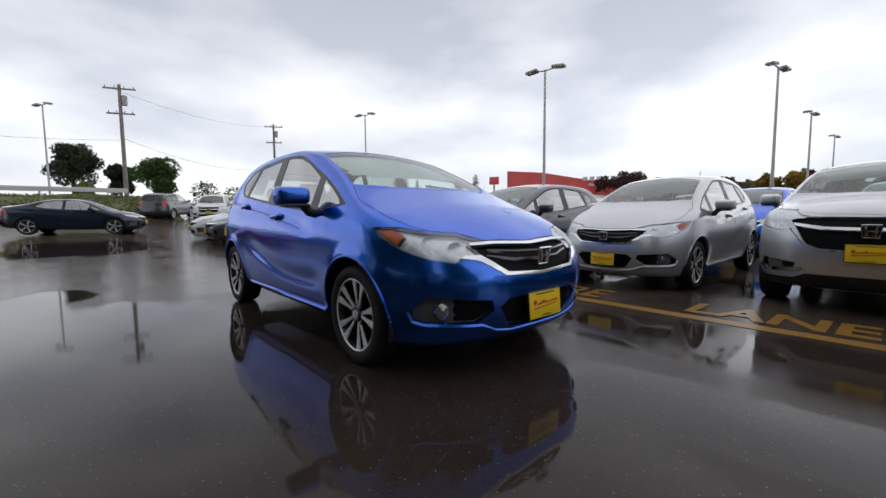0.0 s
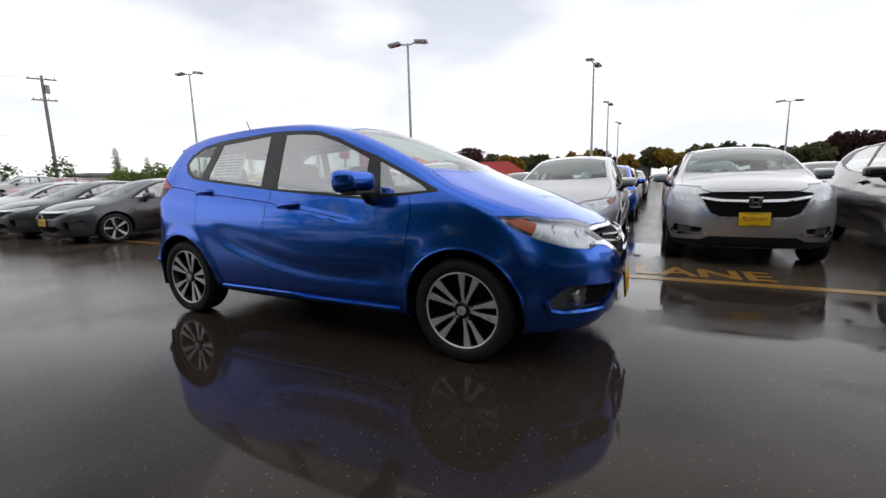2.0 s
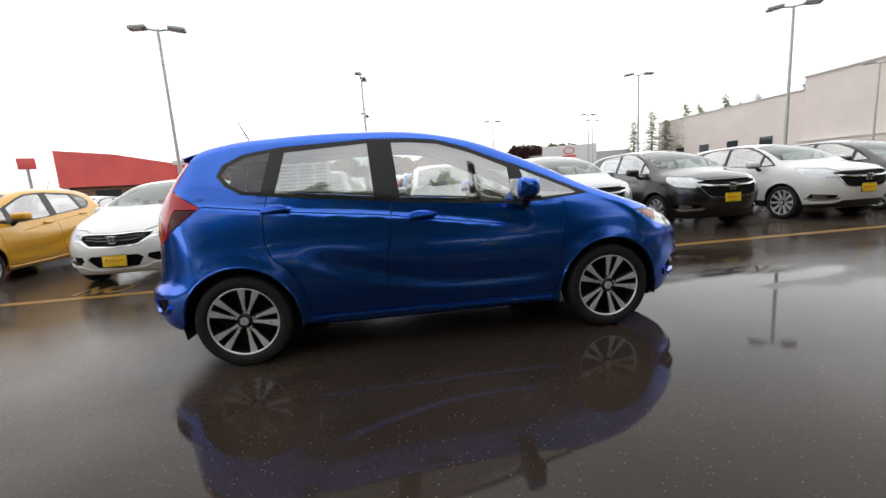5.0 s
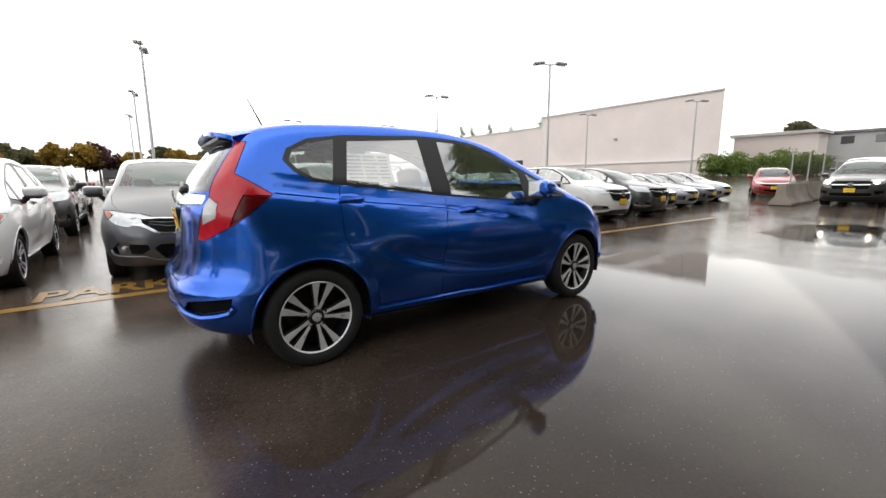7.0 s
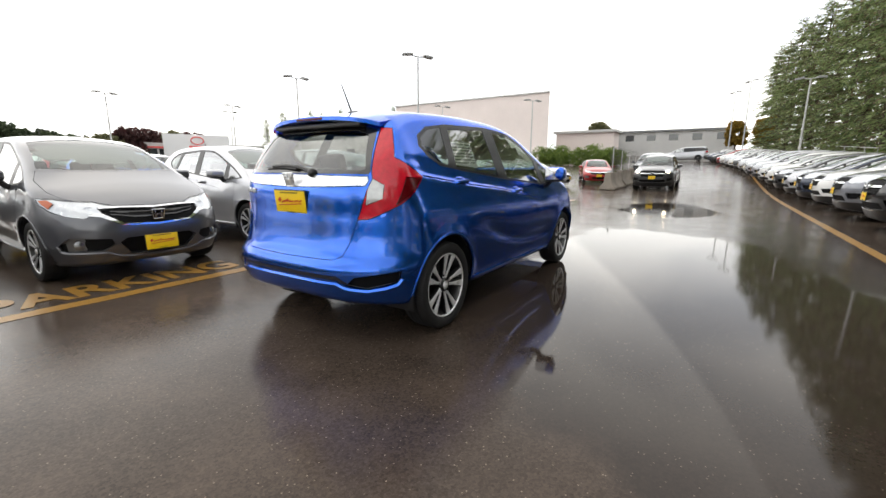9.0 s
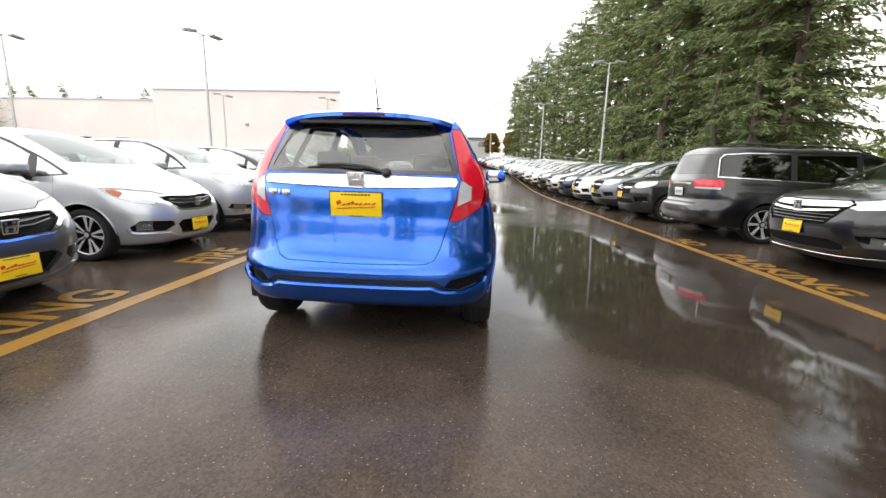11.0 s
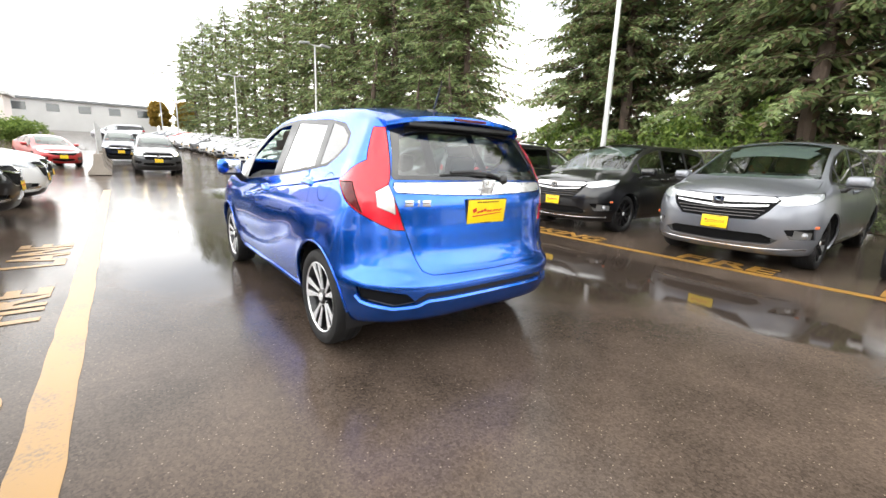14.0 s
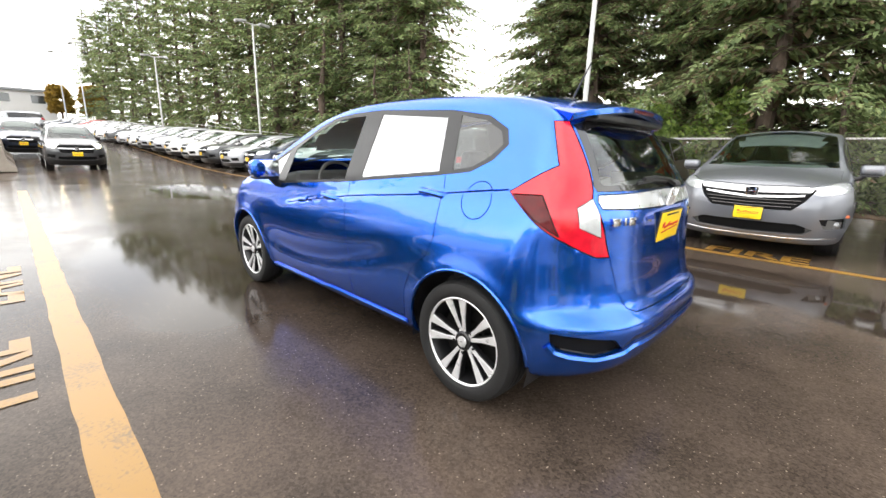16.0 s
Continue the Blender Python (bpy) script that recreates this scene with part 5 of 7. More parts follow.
def conifer_meshes(seed, height, spread, dry=0.12, density=1.0, low=0.08, fine=1.0):
    """Tapered trunk, whorls of drooping limbs, and their needle sprays."""
    rng = np.random.default_rng(seed)
    bm = bmesh.new()
    pts = [(0.12 * math.sin(i * 0.9 + seed), 0.12 * math.cos(i * 1.3 + seed), height * i / 8) for i in range(9)]
    for i in range(8):
        add_rod(bm, pts[i], pts[i + 1], 0.30 * (1 - i / 8.6), 0.30 * (1 - (i + 1) / 8.6), 9, False)
    green, brown = [], []
    z = height * low
    up3 = np.array([0, 0, 1.0])
    while z < height * 0.985:
        t = z / height
        reach = spread * (1 - t) ** 0.6 * (0.75 + 0.35 * rng.random()) + 0.25
        if t < 0.22:
            reach *= 0.72 + t * 1.3
        for a in rng.uniform(0, 2 * math.pi, max(3, int(6 * density))):
            L = reach * rng.uniform(0.6, 1.12)
            droop = rng.uniform(0.10, 0.34) + 0.16 * (1 - t)
            up = rng.uniform(0.05, 0.3) * t + 0.06
            d = np.array([math.cos(a), math.sin(a), 0])
            side = np.array([-d[1], d[0], 0])
            n = max(4, int(L / 0.15 * density * fine))
            s = np.arange(1, n + 1) / n
            p = np.array([0, 0, z]) + d * L * s[:, None] + up3 * (L * (up * s - droop * s * s + 0.10 * np.maximum(0, s - 0.75)))[:, None]
            if L > 1.2:
                knots = [np.array([0, 0, z])] + [p[k] for k in range(2, n, max(3, n // 4))]
                for k, (q0, q1) in enumerate(zip(knots, knots[1:])):
                    f = k / len(knots)
                    add_rod(bm, q0, q1, 0.035 * (1.1 - f), 0.03 * (1.0 - f), 4, False)
            keep = (s > 0.18) | (rng.random(n) > 0.7)
            p, s = p[keep], s[keep]
            w = (0.40 * (1 - s) + 0.22) * min(1, 0.35 + L / 3)
            for sg in (1, -1, 0, 0.5, -0.5)[:3 if fine < 1.2 else 5]:
                k = len(s)
                v = d * rng.uniform(0.35, 0.75, (k, 1)) + side * sg * rng.uniform(0.7, 1.1, (k, 1)) + up3 * rng.uniform(-0.6, 0.12, (k, 1))
                v /= np.linalg.norm(v, axis=1)[:, None]
                ln = (w * rng.uniform(0.6, 1.25, k))[:, None] / fine ** 0.35
                u = np.cross(v, up3) + rng.normal(0, 0.35, (k, 3))
                u = u / (np.linalg.norm(u, axis=1)[:, None] + 1e-6) * ln * rng.uniform(0.13, 0.23, (k, 1))
                o = p + rng.normal(0, 0.06, (k, 3)) - up3 * (abs(sg) == 0.5) * rng.uniform(0.02, 0.16, (k, 1))
                sag = up3 * -0.14 * ln
                quads = np.stack([o, o + v * ln * 0.5 + u + sag * 0.3, o + v * ln + sag, o + v * ln * 0.5 - u + sag * 0.3], 1)
                old = rng.random(k) < dry * (1.6 - s)
                brown.append(quads[old])
                green.append(quads[~old])
        z += rng.uniform(0.34, 0.64) / density ** 0.5 * (1.15 - 0.5 * t)
    trunk = mesh_of(bm, "trunk", BARK)
    green, brown = np.concatenate(green), np.concatenate(brown)
    return trunk, leaves_mesh(green, SPRUCE, "needles"), leaves_mesh(brown, SPRUCE_DRY, "dead_foliage")


def plant_conifer(meshes, m, label, group):
    t = empty("conifer_tree", m, label, "tree", group)
    for nm, me, lab in zip(("trunk", "crown", "dead_foliage"), meshes, ("brown bark trunk", "dark green needle sprays", "brown dry twigs")):
        o = new(nm, me)
        o.parent = t
        tagged(o, lab, kind="stuff" if nm != "trunk" else "")
    return t


def leaf_quads(rng, centre, radii, count, size):
    """Leaves scattered through the outer part of an uneven clump."""
    d = rng.normal(0, 1, (count, 3))
    d /= np.linalg.norm(d, axis=1)[:, None]
    rad = rng.uniform(0.55, 1.0, (count, 1)) ** 0.6 * (0.8 + 0.25 * np.sin(d[:, :1] * 5 + centre[0]) * np.cos(d[:, 2:] * 4 + centre[1]))
    p = np.asarray(centre) + d * rad * np.asarray(radii)
    a, b = rng.normal(0, 1, (count, 3)), rng.normal(0, 1, (count, 3))
    a /= np.linalg.norm(a, axis=1)[:, None]
    b -= a * (a * b).sum(1)[:, None]
    b /= np.linalg.norm(b, axis=1)[:, None]
    s = size * rng.uniform(0.6, 1.3, (count, 1))
    return np.stack([p - a * s, p + b * s * 0.55, p + a * s, p - b * s * 0.55], 1)


def broadleaf_tree(x, y, height, width, mat, label, seed, leaf=0.13, name="broadleaf_tree", count=420):
    rng = np.random.default_rng(seed)
    z0 = float(rise(x, y))
    t = empty(name, pose(x, y, z0), label, "tree")
    bm = bmesh.new()
    add_rod(bm, (0, 0, -0.2), (0, 0, height * 0.35), 0.03 * height, 0.02 * height, 9)
    quads = []
    for i in range(22):
        a, e = rng.uniform(0, 2 * math.pi), rng.uniform(-0.9, 1.35)
        k = rng.uniform(0.55, 1.0)
        c = np.array([math.cos(a) * width * 0.36 * math.cos(e) * k, math.sin(a) * width * 0.36 * math.cos(e) * k, height * 0.55 + math.sin(e) * height * 0.30 * k])
        add_rod(bm, (0, 0, height * rng.uniform(0.2, 0.35)), c, 0.010 * height, 0.003 * height, 6)
        r = width * rng.uniform(0.14, 0.22)
        quads.append(leaf_quads(rng, c, (r, r, min(r * 0.9, height * 0.2)), count, leaf))
    part("trunk", bm, BARK, t, "brown trunk and limbs")
    o = new("crown", leaves_mesh(np.concatenate(quads), mat, "crown"))
    o.parent = t
    tagged(o, "leafy crown", kind="stuff")


def shrub_bank(name, points, radius, height, mat, count, label, seed, leaf=0.10):
    """A bank of leaves along a line of points."""
    rng = np.random.default_rng(seed)
    quads = []
    for (x0, y0), (x1, y1) in zip(points, points[1:]):
        n = max(2, int(math.hypot(x1 - x0, y1 - y0) / (radius * 0.8)))
        for i in range(n):
            t = (i + rng.uniform(0, 0.8)) / n
            x, y = x0 + (x1 - x0) * t + rng.normal(0, radius * 0.25), y0 + (y1 - y0) * t + rng.normal(0, radius * 0.25)
            h = height * rng.uniform(0.65, 1.1)
            quads.append(leaf_quads(rng, (x, y, float(rise(x, y)) + h * 0.42), (radius * rng.uniform(0.7, 1.1), radius * rng.uniform(0.7, 1.1), h * 0.55), count, leaf))
    o = new(name, leaves_mesh(np.concatenate(quads), mat, name))
    tagged(o, label, "shrub", kind="stuff")


KINDS = [conifer_meshes(11, 17.0, 5.2, 0.10, 1.0), conifer_meshes(12, 20.0, 5.6, 0.16, 1.0), conifer_meshes(13, 15.0, 6.0, 0.24, 1.0, 0.12, 1.9), conifer_meshes(14, 7.5, 2.4, 0.05, 1.0, 0.03)]
WOOD = "conifers behind the fence"
for i, (x, y, k, s, a) in enumerate(((-17, -18.0, 1, 0.6, 50), (-13.0, -17.0, 0, 0.62, 20), (-8.6, -16.8, 2, 0.75, 75), (-4.6, -18.6, 1, 1.0, 190), (-0.6, -16.8, 2, 1.05, 10), (3.0, -19.5, 2, 1.15, 130), (6.4, -17.2, 2, 1.0, 200), (7.6, -18.6, 2, 0.95, 300), (8.9, -17.4, 2, 0.82, 45), (-2.5, -23, 0, 1.2, 30), (1.5, -26, 1, 1.15, 70), (-5.5, -22, 1, 1.05, 110), (2.0, -22.5, 0, 1.1, 240), (-9.0, -20.5, 0, 0.95, 330), (5.0, -24, 1, 1.1, 80), (-6.5, -24.5, 0, 0.8, 150), (-14.5, -23.5, 0, 0.7, 260), (-10, -23, 1, 0.65, 200), (18.6, -17.6, 1, 0.95, 310), (20.8, -17.4, 0, 1.0, 95), (25.2, -22.5, 1, 1.2, 15), (28, -22.5, 1, 1.2, 115), (23.6, -18.2, 0, 1.1, 160), (27.0, -17.0, 1, 1.0, 220), (30.5, -18.0, 0, 1.1, 15), (34.5, -16.8, 1, 1.0, 280), (38.5, -17.4, 0, 1.1, 340), (43, -16.6, 1, 0.95, 60), (47.5, -17.0, 0, 1.05, 200), (52.5, -16.2, 1, 0.9, 120), (58, -15.8, 0, 1.0, 20), (64, -15.4, 1, 0.85, 90), (70, -15.0, 0, 0.95, 150), (76, -14.0, 1, 0.85, 50), (82, -13.2, 0, 0.95, 310), (88, -12.5, 1, 0.85, 10), (95, -11.6, 0, 0.9, 80), (103, -11, 1, 0.8, 230),
                                     (16.0, -14.4, 3, 0.9, 30), (19.0, -14.2, 3, 0.85, 140), (25.5, -14.4, 3, 1.1, 250), (33.0, -14.2, 3, 0.9, 10), (-2.6, -14.6, 3, 0.55, 70))):
    x, y, s = -2.6 + (x + 3.2) * 0.79, 1.9 + (y - 1.9) * 0.79, s * (0.84 + 0.2 * float(step01(x, 12, 30)))
    plant_conifer(KINDS[k], pose(x, y, float(rise(min(x, 90), y)) - 0.1, 0, 0, a) @ Matrix.Scale(s, 4), "tall dark green conifer with drooping branches behind the fence" if k < 3 else "young green conifer behind the fence", WOOD)
shrub_bank("shrub_bank", [(8.0, -11.9), (3.4, -11.7), (-0.2, -11.7)], 0.95, 3.4, SHRUB, 1700, "bright green spreading shrubs behind the fence", 21, 0.075)
shrub_bank("shrub_bank", [(0.0, -11.3), (-1.5, -11.2)], 0.5, 2.4, AUTUMN, 420, "yellowing shrub leaves by the fence", 22, 0.07)
shrub_bank("shrub_bank", [(-1.3, -11.9), (-4.2, -11.8), (-9.0, -11.9)], 0.95, 3.3, SPRUCE, 1500, "dark green low conifer boughs behind the fence", 23, 0.08)
shrub_bank("shrub_bank", [(40, -11.4), (24, -11.5), (10, -11.7)], 0.7, 2.0, SHRUB, 260, "green undergrowth under the conifers", 24, 0.11)

# far trees round the lot
FAR = "far conifers on the skyline"
for x, y, s in ((44.8, 68.2, 0.44), (47.2, 66.6, 0.52), (49, 65.3, 0.42), (51.4, 63.6, 0.55), (53.1, 62.5, 0.53), (56.2, 60.7, 0.57), (58.0, 59.6, 0.48), (60.3, 58.8, 0.53), (65.4, 55.1, 0.62), (-66, 43, 0.22), (-64, 45, 0.30), (-62.5, 46.5, 0.33), (-61, 48, 0.28), (-59, 49.5, 0.22), (-55, 53, 0.3), (-52, 55, 0.33), (-75, 34, 0.34), (-72, 37, 0.25), (-60, 27, 0.2), (90, 8, 0.2), (95, 3, 0.22)):
    plant_conifer(KINDS[0], pose(x, y, float(rise(max(-60, min(x, 90)), min(y, 90))) - 0.3, 0, 0, x * 7) @ Matrix.Scale(s, 4), "distant dark conifer on the skyline", FAR)
broadleaf_tree(-51.4, -2.2, 7.0, 5.2, DARKLEAF, "dark green broadleaf tree on the embankment", 31)
broadleaf_tree(-52.5, 1.6, 5.2, 3.4, DARKLEAF, "dark green broadleaf tree on the embankment", 32)
broadleaf_tree(-46.0, 3.9, 5.6, 5.4, BROADLEAF, "round green broadleaf tree on the embankment", 33)
broadleaf_tree(-39.5, -1.6, 2.6, 1.7, SHRUB, "small yellow-green tree on the embankment", 34, 0.09)
shrub_bank("hedge", [(-46, 7.0), (-44, 12.5), (-42, 16)], 1.7, 3.2, BROADLEAF, 500, "rounded green hedge behind the lot", 35, 0.12)
shrub_bank("hedge", [(-26, 11.0), (-23.0, 14.4)], 1.4, 2.6, SHRUB, 2400, "clipped yellow-green hedge behind the row", 36, 0.10)
broadleaf_tree(-14.5, 36, 4.2, 5.6, MAROON, "maroon-leaved tree by the red roof", 37)
broadleaf_tree(-11.0, 38, 3.6, 3.4, AUTUMN, "yellowing tree by the red roof", 38)
rng = random.Random(17)
for i in range(26):
    x = -34 + i * 2.9 + rng.uniform(-1.0, 1.0)
    mt = (DARKLEAF, BROADLEAF, AUTUMN, MAROON, DARKLEAF, OLIVE, OLIVE)[rng.randrange(7)]
    broadleaf_tree(x, 68 + 0.18 * (x + 34) + rng.uniform(-3, 3), rng.uniform(3.6, 6.2), rng.uniform(4.0, 6.5), mt, "distant broadleaf tree at the edge of the lot", 50 + i, 0.24, count=170)
for i, (x, y, h, w) in enumerate(((80, -8, 7, 5), (78, -4, 6, 4))):
    broadleaf_tree(x, y, h, w, AUTUMN, "yellowing broadleaf tree beyond the conifers", 90 + i, 0.2)
broadleaf_tree(82, 17.5, 7.2, 6.0, OLIVE, "round olive-green tree behind the annex", 93, 0.2)


# ---- lamp posts, poles and cables ----
def lamp_post(x, y, top, turn, heads=2, label="tall grey lot light with two flat lamp heads"):
    z0 = float(rise(x, y))
    p = empty("lamp_post", pose(x, y, z0, 0, 0, turn), label, "lamp post", "lot lights")
    h = top - z0
    bm = bmesh.new()
    add_rod(bm, (0, 0, 0.0), (0, 0, h), 0.085, 0.05, 14)
    part("pole", bm, POLE, p, "tapered grey pole")
    bm = bmesh.new()
    add_rod(bm, (0, 0, -0.02), (0, 0, 0.55), 0.26, 0.25, 20)
    part("footing", bm, CONCRETE, p, "round concrete footing")
    for sg in ((1, -1) if heads == 2 else (1,)):
        bm = bmesh.new()
        add_tube(bm, [(0, 0, h - 0.06), (sg * 0.25, 0, h - 0.02), (sg * 0.45, 0, h)], 0.035, 8)
        part("arm", bm, POLE, p, "short lamp arm")
        bm = bmesh.new()
        add_box(bm, (sg * 0.68, 0, h + 0.02), (0.62, 0.36, 0.13), 0.05, (0, sg * 6, 0), 3)
        head = part("lamp_head", bm, LAMP_HEAD, p, "flat grey lamp head")
        part("lamp_glass", box((sg * 0.69, 0, h - 0.055), (0.46, 0.28, 0.02), 0.006, (0, sg * 6, 0)), CLEAR_LENS, head, "flat lamp glass")
    return p


for x, y, top, turn in ((-8.66, 15.24, 7.78, 10), (-26.7, 16.07, 9.05, 18), (-1.22, 23.4, 7.76, 80), (18.05, 25.1, 7.76, -12), (18.0, 13.67, 7.76, -28), (-1.6, 35.9, 7.55, 80), (-2.0, 52, 7.9, 80), (36.4, 23.95, 7.76, -20), (37.6, 13.98, 7.76, -30), (28.5, 52, 8.2, 5), (22.3, 41, 7.4, 10), (12.2, 43.6, 7.5, 10), (3.3, -9.4, 9.2, 90), (24.3, -8.95, 8.12, 90), (41.2, -7.6, 8.2, 90)):
    lamp_post(x, y, top, turn)
for x, y, top in ((57, -4.3, 10.9), (61, -3.0, 10.4), (-41.4, -3.6, 9.6)):
    lamp_post(x, y, top, 30, 2, "tall slim light mast far off")


def utility_pole(x, y, top, turn):
    z0 = float(rise(x, y))
    h = top - z0
    p = empty("utility_pole", pose(x, y, z0, 0, 0, turn), "weathered wooden utility pole with crossarms", "utility pole", "utility poles")
    part("pole", rod((0, 0, -0.3), (0, 0, h), 0.19, 0.12, 12), WOOD_POLE, p, "tapered wooden pole")
    for dz, w in ((0.35, 2.3), (2.4, 2.0)):
        part("crossarm", box((0, 0, h - dz), (w, 0.11, 0.12), 0.015), WOOD_POLE, p, "wooden crossarm")
        bm = bmesh.new()
        for i in range(4):
            add_rod(bm, (-w / 2 + 0.15 + i * (w - 0.3) / 3, 0, h - dz + 0.05), (-w / 2 + 0.15 + i * (w - 0.3) / 3, 0, h - dz + 0.25), 0.05, 0.03, 8)
        part("insulator_row", bm, LAMP_HEAD, p, "grey insulators")
    part("transformer", rod((0.32, 0, h - 1.7), (0.32, 0, h - 0.9), 0.2, 0.2, 16), LAMP_HEAD, p, "grey transformer can")


utility_pole(-41.3, 1.2, 12.0, 70)
utility_pole(-53.6, 18.2, 13.0, 60)


def cable(a, b, sag, r=0.010):
    bm = bmesh.new()
    a, b = Vector(a), Vector(b)
    add_tube(bm, [a.lerp(b, t) - Vector((0, 0, sag * 4 * t * (1 - t))) for t in np.linspace(0, 1, 17)], r, 5)
    tagged(part("overhead_cable", bm, CABLE, None), "thin black overhead cable between the poles", "cable", "overhead cables")


cable((-41.3, 1.2, 7.6), (-53.6, 18.2, 7.2), 1.1, 0.014)
cable((-41.3, 0.7, 11.6), (-53.6, 18.0, 12.6), 0.8)
cable((-41.3, 1.2, 7.4), (-34, -30, 8.0), 1.2)


# ---- fence ----
def fence():
    f = empty("chain_link_fence", pose(0, 0, 0), "galvanised chain-link fence with pale posts behind the parked vans", "fence")
    f["kind"] = "structure"
    y, h = -10.6, 1.72
    x = -10.2
    while x < 50:
        z = float(rise(x, y))
        part("post", rod((x, y, z - 0.1), (x, y, z + h + 0.04), 0.032, 0.032, 10), POLE, f, "pale fence post")
        x += 2.95
    bm = bmesh.new()
    add_tube(bm, [(x, y, float(rise(x, y)) + h) for x in np.arange(-13, 50.1, 3)], 0.025, 8)
    part("top_rail", bm, POLE, f, "pale top rail")
    quads = []
    w, d = 0.0017, 0.075
    for x in np.arange(-13 - h, 6, d):
        for sg in (1, -1):
            xa = x if sg > 0 else x + h
            a, b = np.array([xa, y + 0.03, 0.02]), np.array([xa + sg * (h - 0.04), y + 0.03, h - 0.02])
            n = np.array([sg * w, 0, -w])
            quads.append([a - n, a + n, b + n, b - n])
    for x in np.arange(-13, 6, 0.075):
        quads.append([[x - 0.012, y, h], [x, y, h + 0.06], [x + 0.006, y, h + 0.06], [x - 0.006, y, h]])
    o = new("wire_mesh", leaves_mesh(quads, WIRE, "wire_mesh"))
    o.parent = f
    tagged(o, "woven diamond wire mesh", kind="stuff")


fence()


# ---- buildings ----
def slab(name, x0, x1, y0, y1, z0, z1, mat, parent, label="", bevel=0.0):
    return part(name, box(((x0 + x1) / 2, (y0 + y1) / 2, (z0 + z1) / 2), (x1 - x0, y1 - y0, z1 - z0), bevel), mat, parent, label)


def warehouse():
    w = empty("warehouse", pose(0, 0, 0), "large windowless cream-painted warehouse beyond the lot", "building")
    def block(name, foot, z0, z1, mat, label):
        bm = bmesh.new()
        add_prism(bm, foot, lambda u, v, d: (u, v, z0 + d), z1 - z0)
        part(name, bm, mat, w, label, 20)
    block("tall_wall", [(50.2, 16.7), (92, 35), (92, 41.9), (50.2, 41.9)], 0.8, 10.62, WALL_PAINT, "tall cream wall")
    block("coping", [(50.05, 16.6), (92, 34.9), (92, 42.0), (50.05, 42.0)], 10.62, 10.8, GREY_WALL, "pale roof coping")
    block("plinth_wall", [(49.5, 16.6), (50.18, 16.7), (50.18, 41.9), (49.5, 41.9)], 0.8, 3.15, WALL_PAINT, "low projecting cream wall")
    block("plinth_cap", [(49.4, 16.5), (50.18, 16.5), (50.18, 42.0), (49.4, 42.0)], 3.15, 3.27, GREY_WALL, "wall cap")
    slab("low_wall", 50.4, 92, 42.1, 69.4, 0.8, 9.25, WALL_PAINT, w, "lower cream wall")
    slab("coping", 50.28, 92.1, 42.1, 69.5, 9.25, 9.4, GREY_WALL, w, "pale roof coping")
    for y in (46, 51.5, 57, 62.5):
        win = slab("window", 50.32, 50.44, y, y + 1.9, 3.2, 4.4, DARK_PANE, w, "small dark window")
        slab("sill", 50.24, 50.4, y - 0.05, y + 1.95, 3.12, 3.2, GREY_WALL, win)
    slab("wall_light", 49.95, 50.2, 29.0, 29.4, 6.3, 6.55, LAMP_HEAD, w, "small wall light")


warehouse()


def low_building(name, x0, x1, y0, y1, z1, wall, roof, label, panes=0):
    b = empty(name, pose(0, 0, 0), label, "building")
    z0 = float(rise(min(x0, 90), min(max(y0, -40), 80))) - 0.8
    slab("wall", x0, x1, y0, y1, z0, z1, wall, b, "plain wall")
    slab("roof", x0 - 0.4, x1 + 0.4, y0 - 0.4, y1 + 0.4, z1, z1 + 0.35, roof, b, "flat roof edge")
    for i in range(panes):
        yy = y0 + (y1 - y0) * (i + 0.3) / panes
        slab("window", x0 - 0.05, x0 + 0.03, yy, yy + (y1 - y0) / panes * 0.4, z1 - 1.6, z1 - 0.5, DARK_PANE, b, "dark window")
    return b


low_building("annex_building", 62, 66, 11.0, 19.5, 6.4, WALL_PAINT, GREY_WALL, "low cream annex behind the warehouse", 0)
low_building("far_building", 85, 98, -4.0, 22, 7.9, GREY_WALL, ROOF_GREY, "long low grey building at the end of the lot", 7)
low_building("shop_building", -6, 1.5, 76, 82, 4.3, ROOF_GREY, DARK_PANE, "low dark shop building beyond the last row", 0)
low_building("shed_building", -66, -60, 24, 33, 3.3, GREY_WALL, ROOF_GREY, "low white building far behind the lot", 3)


